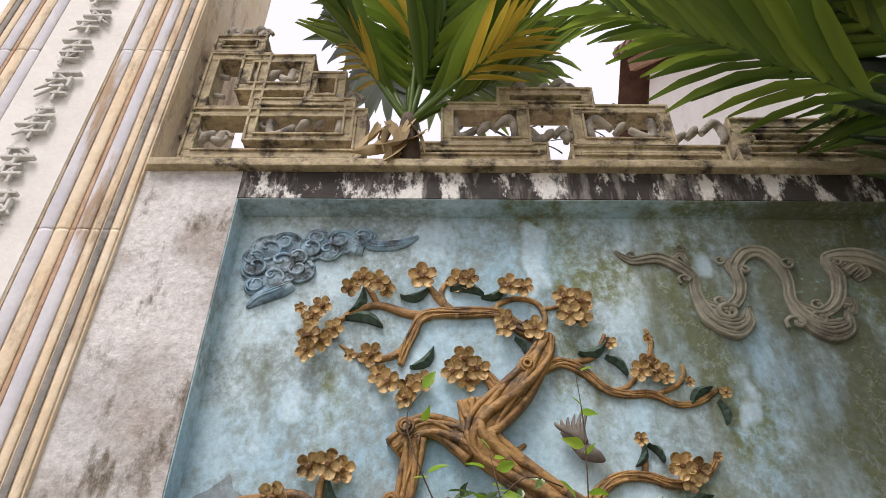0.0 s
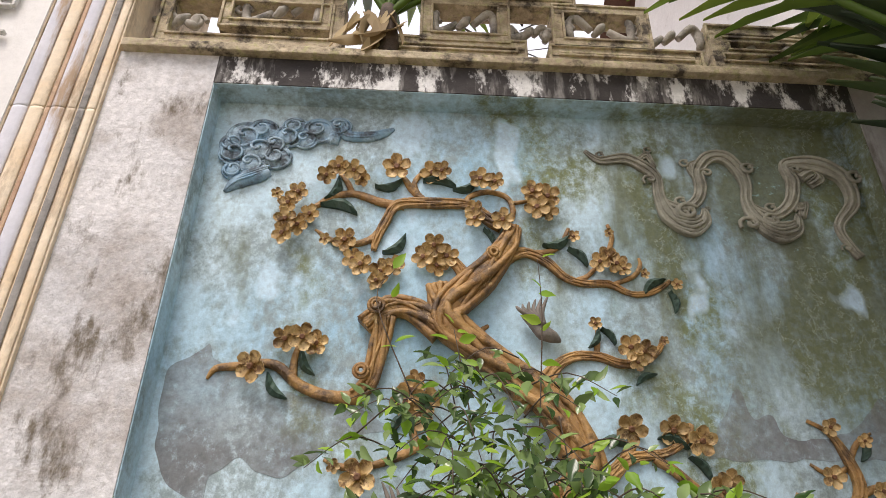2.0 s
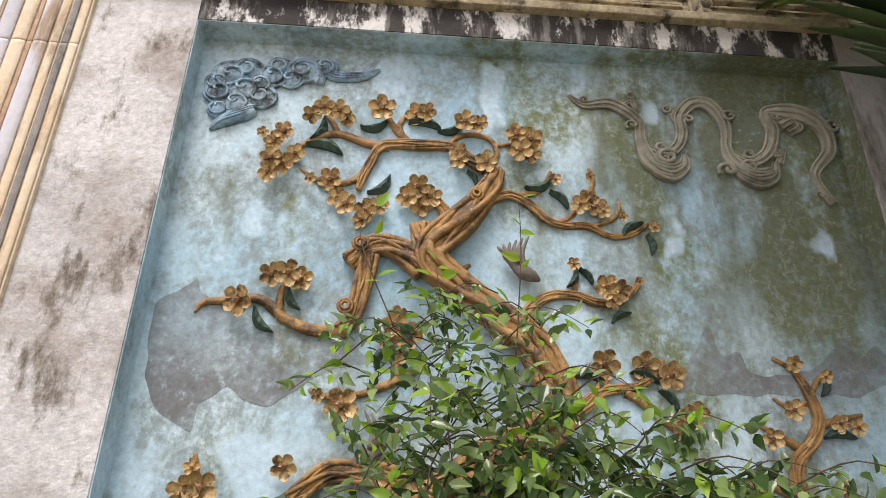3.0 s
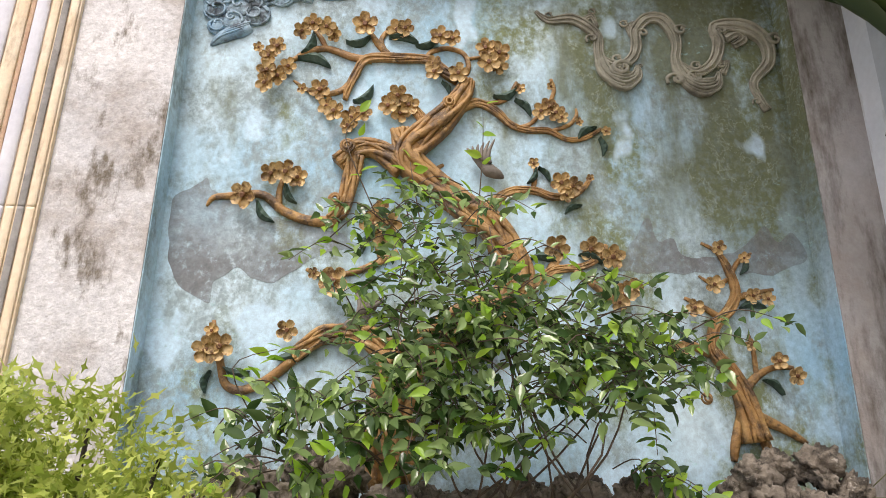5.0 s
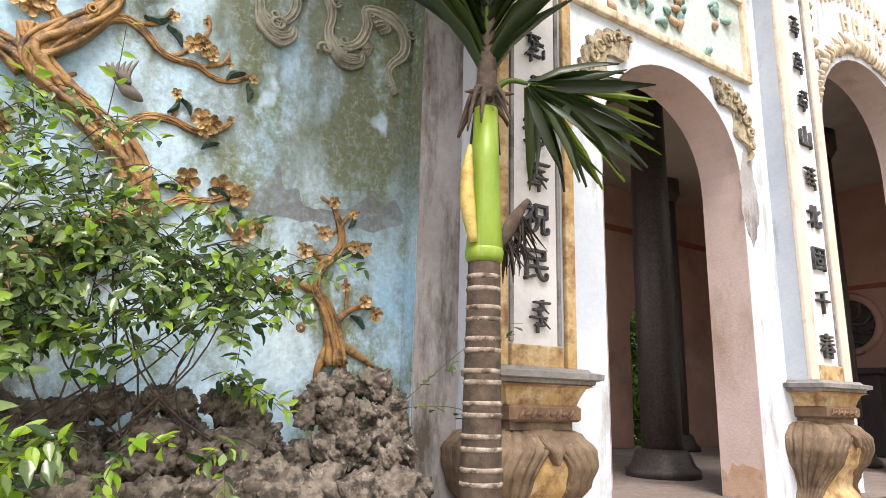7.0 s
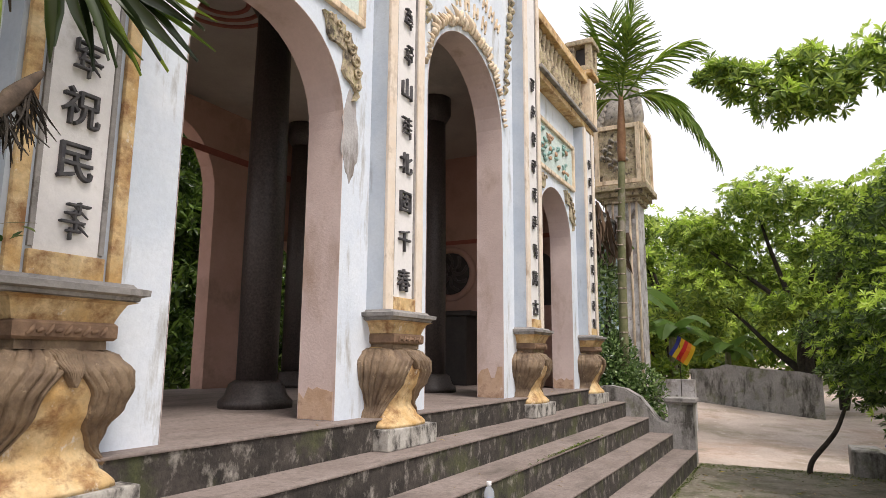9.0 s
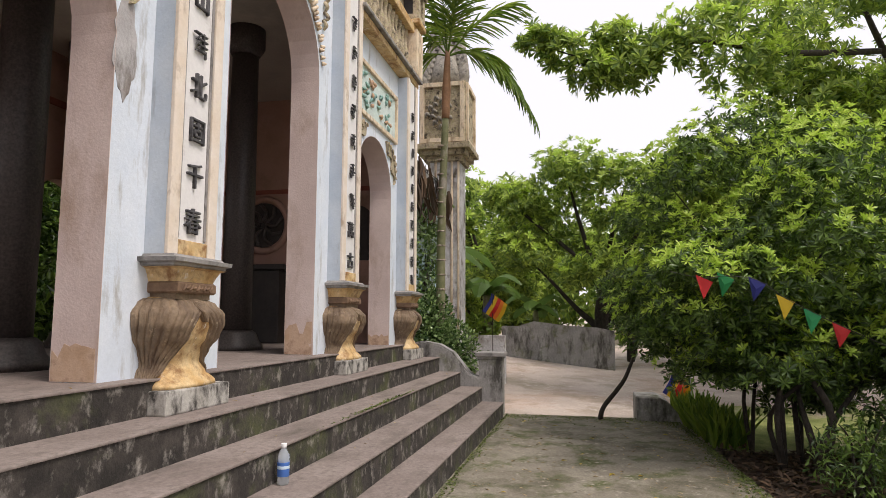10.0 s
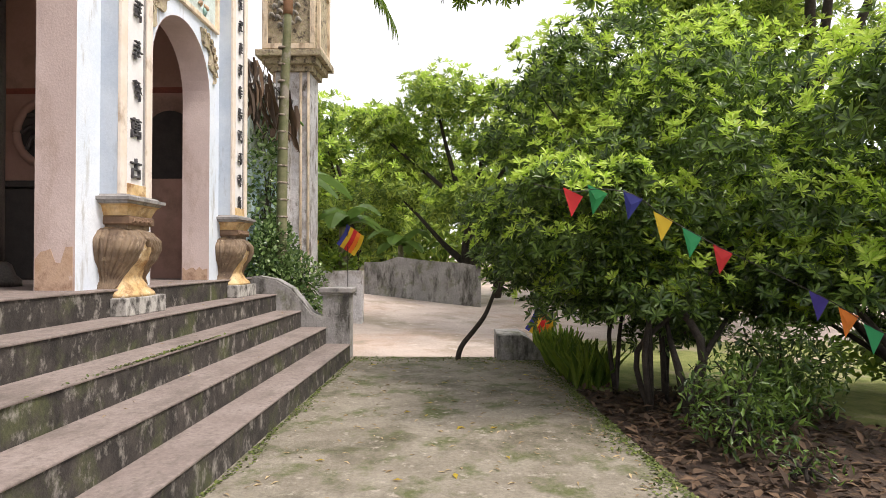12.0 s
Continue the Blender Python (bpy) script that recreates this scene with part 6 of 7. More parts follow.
# each mass: centre, half spread, shoots, leaf length, share of young leaves
MASSES = (((0.36, 2.02, 2.02), (0.19, 0.10, 0.24), 50, 0.046, 0.2), ((0.42, 2.00, 1.80), (0.24, 0.12, 0.20), 58, 0.048, 0.08), ((0.78, 2.00, 1.80), (0.26, 0.12, 0.14), 60, 0.050, 0.12),
          ((0.45, 2.00, 1.63), (0.32, 0.10, 0.10), 34, 0.052, 0.10), ((1.00, 2.05, 1.74), (0.13, 0.08, 0.10), 12, 0.050, 0.12), ((0.02, 2.00, 1.55), (0.18, 0.10, 0.10), 16, 0.052, 0.12), ((0.30, 1.96, 1.45), (0.26, 0.12, 0.12), 13, 0.054, 0.2),
          ((0.90, 2.06, 1.50), (0.12, 0.06, 0.06), 5, 0.052, 0.5), ((0.52, 1.92, 1.28), (0.40, 0.12, 0.08), 16, 0.058, 0.4))
for (cx, cy, cz), (hx, hy, hz), n, leaf, fresh in MASSES:
    for k in range(n):
        u = Vector((vr.gauss(0, 0.5), vr.gauss(0, 0.5), vr.gauss(0, 0.5)))
        a = Vector((cx + hx * u.x, cy + hy * u.y, cz + hz * u.z))
        reach = vr.uniform(0.12, 0.24)
        az = vr.uniform(-math.pi, math.pi)
        out = Vector((math.cos(az), -0.35 - 0.4 * vr.random(), 0.35 * math.sin(az)))
        c = a + out.normalized() * reach + Vector((0, 0, -0.03))
        c.y = min(c.y, 2.33)
        spray(a, (a + c) / 2 + Vector((0, 0, 0.045)), c, vr.randint(4, 7), leaf, fresh)
# bare stems that rise from the rocks into the masses
for k in range(16):
    x0, x1 = vr.uniform(0.35, 0.95), vr.uniform(0.25, 1.0)
    z1 = vr.uniform(1.7, 2.15) if x1 < 0.65 else vr.uniform(1.65, 1.9)
    tube([(x0, 2.06, 1.30), ((x0 + x1) / 2 + vr.gauss(0, 0.05), 2.0 + vr.gauss(0, 0.03), 1.52), (x1, vr.uniform(1.95, 2.15), z1)], [0.0035, 0.003, 0.0015], 5, bm)
# long free shoots
for a, b, c, n, fresh in (((0.36, 2.1, 2.15), (0.33, 2.08, 2.30), (0.32, 2.12, 2.38), 3, 1.0), ((0.52, 2.1, 2.10), (0.54, 2.08, 2.40), (0.55, 2.14, 2.60), 3, 1.0), ((0.22, 2.1, 2.20), (0.12, 2.1, 2.44), (0.16, 2.16, 2.56), 2, 1.0),
                          ((0.10, 2.0, 2.08), (0.22, 1.95, 2.15), (0.34, 2.0, 2.05), 6, 0.9), ((0.55, 1.95, 1.95), (0.68, 1.9, 2.05), (0.82, 1.98, 1.98), 6, 0.9), ((0.38, 1.92, 1.98), (0.30, 1.86, 1.80), (0.42, 1.86, 1.66), 8, 0.1),
                          ((-0.02, 2.0, 1.55), (-0.12, 2.0, 1.72), (-0.02, 2.05, 1.78), 5, 0.5)):
    spray(Vector(a), Vector(b), Vector(c), n, 0.052, fresh)
part("stem", bm, M["palmring"], vine)["kind"] = "stuff"
young = np.array(young)
pos, way, size = np.array(pos), np.array(way), np.array(size)
FACING = np.array((0, -0.5, 0.85))
OVAL = np.array([(0, 0, 0), (0.24, 0.20, 0.05), (0.31, 0.42, 0.06), (0.17, 0.74, 0.02), (0, 1, -0.12), (-0.17, 0.74, 0.02), (-0.31, 0.42, 0.06), (-0.24, 0.20, 0.05), (0, 0.5, -0.02)])
OVAL_FACES = np.array([(0, 1, 8), (1, 2, 8), (2, 3, 8), (3, 4, 8), (4, 5, 8), (5, 6, 8), (6, 7, 8), (7, 0, 8)])
leaves("leaves", pos[~young], way[~young], size[~young], L["vine"], vine, 0.72, OVAL, OVAL_FACES, 0.62, 1, FACING)
leaves("young_leaves", pos[young], way[young], size[young] * 0.95, L["young"], vine, 0.78, OVAL, OVAL_FACES, 0.62, 2, FACING)
sprig = thing("creeper_sprig", "thin green creeper sprig beside the palm", "plant")
bm = bmesh.new()
tube([(1.62, 2.1, 1.45), (1.75, 2.0, 1.6), (1.9, 1.95, 1.72), (2.0, 1.9, 1.74)], [0.0016, 0.0015, 0.0012, 0.001], 5, bm)
tube([(1.62, 2.1, 1.42), (1.75, 1.95, 1.42), (1.88, 1.9, 1.32)], [0.0016, 0.0015, 0.001], 5, bm)
part("stem", bm, M["greentrunk"], sprig)["kind"] = "stuff"
q = np.array([(1.66 + 0.34 * t, 2.08 - 0.18 * t, 1.5 + 0.26 * t - 0.05 * t * t) for t in np.linspace(0, 1, 14)] + [(1.64 + 0.24 * t, 2.08 - 0.18 * t, 1.42 - 0.1 * t * t) for t in np.linspace(0, 1, 9)])
leaves("leaves", q, np.random.default_rng(3).normal(size=(len(q), 3)), 0.045, L["vine"], sprig, 1.0, OVAL, OVAL_FACES, 0.4, 3)

# ---- lime-green shrub ----
lime = thing("lime_shrub", "bushy shrub with finely cut yellow-green leaves", "shrub")
g = np.random.default_rng(8)
u = g.normal(size=(420, 3))
u /= np.linalg.norm(u, axis=1, keepdims=True)
c = np.array((-0.48, 1.62, 1.27)) + u * np.array((0.58, 0.26, 0.38)) * (0.35 + 0.65 * g.random((420, 1)))
c = c[c[:, 2] < 1.70]
pos = np.repeat(c, 60, 0) + g.normal(scale=0.032, size=(len(c) * 60, 3))
way = np.repeat(u[:len(c)] * 0.6 + np.array((0, -0.2, -0.25)), 60, 0) + g.normal(scale=0.6, size=(len(c) * 60, 3))
CUT = np.array([(0, 0, 0), (0.07, 0.3, 0), (0.22, 0.42, 0.03), (0.06, 0.55, 0), (0, 1, -0.1), (-0.06, 0.55, 0), (-0.22, 0.42, 0.03), (-0.07, 0.3, 0)])
CUT_FACES = np.array([(0, 1, 7), (1, 2, 3), (1, 3, 5), (1, 5, 7), (3, 4, 5), (5, 6, 7)])
leaves("leaves", pos, way, g.uniform(0.028, 0.055, len(pos)), L["lime"], lime, 0.95, CUT, CUT_FACES, 0.4, 4)
bm = bmesh.new()
for k in range(14):
    tube([(-0.42 + 0.05 * math.cos(k), 1.62, 0.0), (-0.42 + 0.2 * math.cos(k * 1.3), 1.62 + 0.1 * math.sin(k), 0.8), tuple(c[k * 5])], [0.014, 0.01, 0.004], 5, bm)
part("stem", bm, M["bark"], lime)["kind"] = "stuff"

# ---- palms ----
STRAP = np.array([(0.5, 0, 0), (-0.5, 0, 0), (0.9, 0.35, 0.02), (-0.9, 0.35, 0.02), (0.75, 0.7, -0.05), (-0.75, 0.7, -0.05), (0.1, 1.0, -0.16), (-0.1, 1.0, -0.16), (0, 0, -0.03), (0, 0.35, -0.02), (0, 0.7, -0.09), (0, 1.0, -0.18)])
STRAP_FACES = np.array([(0, 2, 8), (2, 9, 8), (8, 9, 1), (9, 3, 1), (2, 4, 9), (4, 10, 9), (9, 10, 3), (10, 5, 3), (4, 6, 10), (6, 11, 10), (10, 11, 5), (11, 7, 5)])


def frond(parent, p, azimuth, rise, length, droop, leaflet, n, material, width=0.06, hang=0.35, seed=0, bare=0.18):
    """A feather leaf: a bending rib with leaflets in two rows."""
    r = np.random.default_rng(seed)
    a = math.radians(azimuth)
    h = Vector((math.cos(a), math.sin(a), 0))
    pts = []
    for k in range(11):
        t = k / 10
        pts.append(Vector(p) + h * (length * t * math.cos(math.radians(rise)) * (1 - 0.12 * t)) + Vector((0, 0, length * (t * math.sin(math.radians(rise)) - droop * t * t))))
    rib = part("frond", tube(pts, [0.016 * (1 - 0.85 * k / 10) for k in range(11)], 6), L["palmlight"], parent)
    side = Vector((-h.y, h.x, 0))
    P, W, S = [], [], []
    for k in range(n):
        t = bare + (1 - bare) * (k + 0.5) / n
        i = min(9, int(t * 10))
        q = pts[i].lerp(pts[i + 1], t * 10 - i)
        d = (pts[i + 1] - pts[i]).normalized()
        l = leaflet * (0.55 + 0.75 * math.sin(math.pi * (0.15 + 0.75 * t)))
        for s in (-1, 1):
            P.append(q)
            W.append(d * (0.75 + 0.5 * t) + side * s * (1.05 - 0.55 * t) + Vector((0, 0, -hang * (0.5 + r.random()))) + Vector(r.normal(scale=0.05, size=3)))
            S.append(l * r.uniform(0.85, 1.1))
    leaves("leaf_blade", P, W, S, material, rib, width, STRAP, STRAP_FACES, 0.85, seed)
    return rib


def ringed_trunk(parent, x, y, z0, z1, r0, r1, rings, lean=0.0):
    bm = tube([(x + lean * t, y, z0 + (z1 - z0) * t) for t in np.linspace(0, 1, 6)], [r0 + (r1 - r0) * t for t in np.linspace(0, 1, 6)], 16)
    part("trunk", bm, M["palmring"], parent)
    for k in range(rings):
        t = (k + 0.5 + 0.15 * math.sin(k * 3.3)) / rings
        r = r0 + (r1 - r0) * t
        z = z0 + (z1 - z0) * t
        part("leaf_scar", lathe([(r, z - 0.009), (r * 1.05, z - 0.004), (r * 1.06, z + 0.003), (r, z + 0.008)], x + lean * t + 0.001 * math.sin(k * 5), y, 16), M["palmscar"], parent, "pale leaf scar")


PX, PYY = 1.68, 1.72
palm = thing("areca_palm", "slender palm with a ringed brown trunk and green crownshaft", "palm")
ringed_trunk(palm, PX - 0.01, PYY, 0, 1.93, 0.086, 0.054, 38, 0.01)
part("crownshaft", lathe([(0.055, 1.93), (0.063, 1.95), (0.056, 2.05), (0.049, 2.25), (0.042, 2.46)], PX, PYY, 20), M["shaft"], palm, "bright green crownshaft")
part("sheath_foot", lathe([(0.056, 1.90), (0.064, 1.915), (0.066, 1.94), (0.06, 1.955)], PX, PYY, 20), M["shaft"], palm)
part("spathe", tube([(PX - 0.06, PYY - 0.02, 1.96), (PX - 0.085, PYY - 0.02, 2.08), (PX - 0.09, PYY - 0.02, 2.2), (PX - 0.08, PYY - 0.02, 2.30)], [0.014, 0.026, 0.022, 0.006], 10), M["spathe"], palm, "yellow flower sheath")
part("dry_sheath", tube([(PX + 0.05, PYY - 0.02, 1.94), (PX + 0.09, PYY - 0.03, 2.04), (PX + 0.17, PYY - 0.03, 2.15)], [0.012, 0.03, 0.008], 8, None, 0.4), M["palmring"], palm, "dry brown sheath")
g = np.random.default_rng(12)
P = np.array([(PX + 0.06 + 0.09 * t, PYY - 0.03, 1.97 + 0.12 * t) for t in g.random(60)])
leaves("dry_strand", P, np.c_[g.normal(0.3, 0.35, 60), g.normal(0, 0.3, 60), np.full(60, -1.0)], g.uniform(0.06, 0.16, 60), M["bark"], palm, 0.03, STRAP, STRAP_FACES, 0.3, 5)["kind"] = "stuff"
part("leaf_stalk", tube([(PX, PYY, 2.44), (PX, PYY, 2.6), (PX + 0.005, PYY, 2.78), (PX + 0.01, PYY, 3.0)], [0.040, 0.036, 0.030, 0.022], 12, None, 1, 0.08), M["palmring"], palm, "dark brown leaf stalk")
# several high fronds lie out of view, added to shade panel and pilaster
for k, (az, rise, ln, dr, m, lf, hang, z) in enumerate((
        (182, 66, 1.7, 0.36, "palmlight", 0.36, -0.1, 2.95), (172, 43, 1.45, 0.12, "palmlight", 0.32, -0.2, 2.95), (195, 70, 2.0, 0.36, "palmlight", 0.42, 0.0, 2.9), (176, 74, 1.5, 0.26, "palmlight", 0.36, 0.0, 2.95), (210, 62, 2.0, 0.36, "palm", 0.42, 0.1, 2.95),
        (228, 66, 2.1, 0.34, "palm", 0.42, 0.1, 2.95), (150, 74, 1.5, 0.12, "palmlight", 0.42, 0.2, 2.9), (60, 66, 1.3, 0.2, "palm", 0.4, 0.3, 2.9), (250, 70, 1.8, 0.3, "palm", 0.40, 0.1, 2.95),
        (190, 80, 2.2, 0.30, "palm", 0.42, 0.0, 2.95), (-60, 74, 1.5, 0.2, "palm", 0.36, 0.1, 2.95), (285, 62, 1.6, 0.3, "palm", 0.40, 0.1, 3.0), (330, 62, 1.4, 0.3, "palm", 0.40, 0.1, 3.0), (234, 86, 0.95, 0.05, "palmdark", 0.46, -0.9, 2.50), (54, 84, 0.95, 0.05, "palmdark", 0.46, -0.9, 2.52))):
    frond(palm, (PX, PYY, z), az, rise, ln, dr, lf, 17 if ln > 1 else 16, L[m], 0.075 if ln > 1 else 0.085, hang, 30 + k, 0.30 if ln > 1 else 0.06)
# one short hanging leaf, its blades spread like a fan
g = np.random.default_rng(14)
fan = part("frond", tube([(PX + 0.01, PYY - 0.02, 2.52), (PX + 0.06, PYY - 0.05, 2.57), (PX + 0.12, PYY - 0.09, 2.56)], [0.014, 0.011, 0.007], 7), L["palmlight"], palm)
th = np.radians(np.linspace(22, -78, 21))
ln = 0.24 + 0.21 * np.sin(np.linspace(0.5, 2.7, 21)) + g.normal(0, 0.02, 21)
P = np.c_[PX + 0.11 + 0.02 * np.cos(th), np.full(21, PYY - 0.09), 2.56 + 0.015 * np.sin(th)]
leaves("leaf_blade", P, np.c_[0.81 * np.cos(th), -0.59 * np.cos(th) + g.normal(0, 0.16, 21), np.sin(th)], ln, L["palmdark"], fan, 0.062, STRAP, STRAP_FACES, 0.6, 15, np.array((-0.5, -0.7, 0.5)))
# narrow pale blades paint highlights along the dark ones
leaves("leaf_tip", P[4:17:2], np.c_[0.81 * np.cos(th), -0.59 * np.cos(th), np.sin(th)][4:17:2], ln[4:17:2] * 1.05, L["palmlight"], fan, 0.028, STRAP, STRAP_FACES, 0.6, 16, np.array((-0.5, -0.7, 0.5)))
bm = bmesh.new()
for k in range(16):
    a = k * 1.7
    tube([(PX, PYY, 2.50), (PX + 0.05 * math.cos(a), PYY + 0.05 * math.sin(a), 2.50 + 0.03 * math.sin(k)), (PX + 0.10 * math.cos(a), PYY + 0.10 * math.sin(a), 2.42 + 0.1 * math.sin(k * 2))], [0.014, 0.012, 0.003], 5, bm)
part("old_sheath", bm, M["palmring"], palm)

bunch = thing("palm_clump", "young palm clump with yellowing leaves above the parapet", "palm")
part("stub", tube([(0.07, 2.36, 3.47), (0.07, 2.36, 3.6), (0.07, 2.36, 3.8)], [0.045, 0.05, 0.03], 10), M["palmring"], bunch)
for k, (az, rise, ln, dr, m, lf) in enumerate(((178, 64, 1.0, 0.08, "palm", 0.44), (165, 66, 1.1, 0.08, "palm", 0.46), (150, 70, 1.0, 0.1, "palm", 0.5), (100, 80, 1.1, 0.05, "palmlight", 0.5), (20, 66, 1.0, 0.08, "palmlight", 0.5), (-5, 54, 0.95, 0.15, "palmlight", 0.42), (10, 44, 1.0, 0.12, "palmlight", 0.36),
                                                (-20, 78, 0.9, 0.1, "palm", 0.4), (-28, 30, 0.6, 0.05, "yellow", 0.24), (190, 58, 0.55, 0.05, "yellow", 0.2), (-60, 84, 0.9, 0.04, "yellow", 0.36), (60, 84, 1.1, 0.04, "palmlight", 0.45))):
    frond(bunch, (0.07, 2.36, 3.76), az, rise, ln, dr, lf, 7 if m == "yellow" else 15, L[m], 0.055, 0.0, 60 + k, 0.45 if m == "yellow" else 0.22)
g = np.random.default_rng(61)
leaves("dead_leaf", np.c_[0.03 + g.normal(0, 0.04, 16), np.full(16, 2.34), 3.72 + g.normal(0, 0.05, 16)], np.c_[g.normal(-0.2, 0.5, 16), np.full(16, -0.3), np.full(16, -0.8)], g.uniform(0.10, 0.26, 16), L["straw"], bunch, 0.12, STRAP, STRAP_FACES, 0.4, 62)

palm2 = thing("slim_palm", "slim green-trunked palm before the wing wall", "palm")
part("trunk", tube([(10.75, 1.97, 0), (10.76, 1.96, 2.5), (10.77, 1.90, 4.4)], [0.075, 0.065, 0.05], 14), M["greentrunk"], palm2)
for k in range(16):
    z = 0.6 + k * 0.22
    part("leaf_scar", lathe([(0.074 - 0.001 * k, z), (0.078 - 0.001 * k, z + 0.012), (0.074 - 0.001 * k, z + 0.024)], 10.755, 1.96, 14), M["palmscar"], palm2)
part("crownshaft", tube([(10.77, 1.9, 4.35), (10.77, 1.89, 4.8), (10.77, 1.87, 5.45)], [0.06, 0.07, 0.035], 12), M["timber"], palm2)
# backlit crown: its brightness comes from the paler leaflet colour
for k, (az, rise, ln, dr) in enumerate(((-92, 50, 1.9, 0.38), (-88, 18, 1.6, 0.98), (-100, 80, 1.8, 0.10), (95, 74, 1.7, 0.14), (92, 55, 1.3, 0.35), (175, 72, 1.6, 0.2), (-150, 66, 1.5, 0.3), (20, 60, 1.6, 0.3), (-70, 30, 1.5, 0.8), (100, 20, 0.9, 0.7))):
    frond(palm2, (10.77, 1.87, 5.35), az, rise, ln, dr, 0.42, 30, L["palmlight"], 0.03, 0.45, 90 + k)

# ---- trees and shrubs ----
BLADE = np.array([(0, 0, 0), (0.12, 0.3, 0.03), (0.24, 0.66, 0.03), (0, 1, -0.10), (-0.24, 0.66, 0.03), (-0.12, 0.3, 0.03), (0, 0.55, -0.03)])
BLADE_FACES = np.array([(0, 1, 6), (1, 2, 6), (2, 3, 6), (3, 4, 6), (4, 5, 6), (5, 0, 6)])


def tree(label, base, trunks, lobes, per, leaf, seed, material="tree", spray=11, name="tree", tips=0.72, hung=()):
    """Branching limbs to a set of lobes, and whorls of leaves over the lobes."""
    t = thing(name, label, "tree", at=(0, 0, 0))
    r = np.random.default_rng(seed)
    bm = bmesh.new()
    for i, (cx, cy, cz, rad) in enumerate(lobes[::max(1, len(lobes) // 9)]):
        tx, ty, tr = trunks[i % len(trunks)]
        mid = Vector((tx + (cx - tx) * 0.22 + r.normal() * 0.06, ty + (cy - ty) * 0.22 + r.normal() * 0.06, base + (cz - base) * 0.5))
        tube([(tx, ty, base - 0.05), (tx + r.normal() * 0.09, ty + r.normal() * 0.07, base + (mid.z - base) * 0.5), mid, ((mid.x + cx) / 2, (mid.y + cy) / 2 + 0.05, (mid.z + cz) / 2 + 0.1), (cx, cy, cz)],
             [tr, tr * 0.85, tr * 0.55, tr * 0.35, tr * 0.12], 7, bm, 1.0, 0.08)
    part("trunk", bm, M["bark"], t)
    rows = {False: [], True: []}
    for cx, cy, cz, rad in (*lobes, *hung):
        u = r.normal(size=(per, 3))
        u /= np.linalg.norm(u, axis=1, keepdims=True)
        u = u[u[:, 2] > -0.7]
        n = len(u)
        reach = 0.35 + 0.7 * r.random((n, 1)) ** 0.6
        reach = np.where((reach > 0.85) & (u[:, 2:] > 0.1), reach * 1.15, reach)
        p = np.array((cx, cy, cz)) + u * rad * np.array((1, 1, 0.75)) * reach
        ax = u * 0.75 + np.array((0, 0, 0.6)) + r.normal(scale=0.2, size=(n, 3))
        ax /= np.linalg.norm(ax, axis=1, keepdims=True)
        e1 = np.cross(ax, r.normal(size=(n, 3)))
        e1 /= np.linalg.norm(e1, axis=1, keepdims=True)
        e2 = np.cross(ax, e1)
        a = r.random((n, spray)) * 0.5 + np.arange(spray) * 2 * math.pi / spray
        out = np.cos(a)[..., None] * e1[:, None] + np.sin(a)[..., None] * e2[:, None] + ax[:, None] * r.uniform(0.1, 1.2, (n, spray, 1))
        # only upper outer whorls take the pale tone, sun put into their colour
        lit_shoot = (reach[:, 0] > 0.74) & (u[:, 2] > 0.1) & (r.random(n) < tips)
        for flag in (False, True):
            k = lit_shoot == flag
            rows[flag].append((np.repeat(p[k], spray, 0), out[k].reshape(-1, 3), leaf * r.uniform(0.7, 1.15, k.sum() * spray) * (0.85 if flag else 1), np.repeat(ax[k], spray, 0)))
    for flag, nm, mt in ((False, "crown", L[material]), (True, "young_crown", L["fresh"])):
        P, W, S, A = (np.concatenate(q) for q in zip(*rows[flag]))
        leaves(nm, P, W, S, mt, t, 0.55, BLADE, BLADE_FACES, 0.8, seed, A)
    return t


def lobes_in(centre, radii, n, rad, seed, floor=0.0):
    r = np.random.default_rng(seed)
    out = []
    while len(out) < n:
        u = r.normal(size=3)
        u = u / np.linalg.norm(u) * (0.35 + 0.65 * r.random() ** 0.5)
        p = np.array(centre) + u * np.array(radii)
        if p[2] > floor:
            out.append((*p, rad * r.uniform(0.65, 1.2)))
    return out


tree("broad dark-green tree with pale young, sun-brightened leaf whorls beside the pavement", 0, ((7.25, -2.05, 0.036), (7.55, -1.85, 0.026), (8.3, -1.75, 0.022), (8.0, -2.1, 0.026)),
     lobes_in((8.5, -2.35, 1.8), (1.7, 1.75, 1.35), 84, 0.42, 1, 0.5) + lobes_in((8.2, -2.2, 1.05), (1.0, 1.1, 0.28), 26, 0.34, 51, 0.6) + [(6.85, -1.25, 1.6, 0.2), (6.9, -1.5, 1.72, 0.16), (7.0, -1.0, 1.7, 0.25), (9.6, -0.85, 1.35, 0.4), (9.5, -0.7, 1.7, 0.45), (9.3, -1.0, 1.0, 0.4), (8.9, -1.0, 1.6, 0.4), (8.3, -1.05, 2.7, 0.38), (8.0, -1.25, 2.85, 0.4), (8.5, -1.5, 3.1, 0.42), (8.2, -1.7, 3.25, 0.42), (8.8, -0.85, 2.4, 0.4)], 120, 0.088, 1, tips=0.9)
tree("dense dark-green tree overhanging the leaf litter", 0, ((7.1, -3.6, 0.06), (7.3, -3.9, 0.045)),
     lobes_in((7.4, -4.2, 1.85), (1.8, 1.5, 1.35), 42, 0.5, 2, 0.45) + lobes_in((7.9, -3.2, 1.05), (0.8, 0.5, 0.35), 24, 0.32, 52, 0.6), 130, 0.105, 2, tips=0.9)
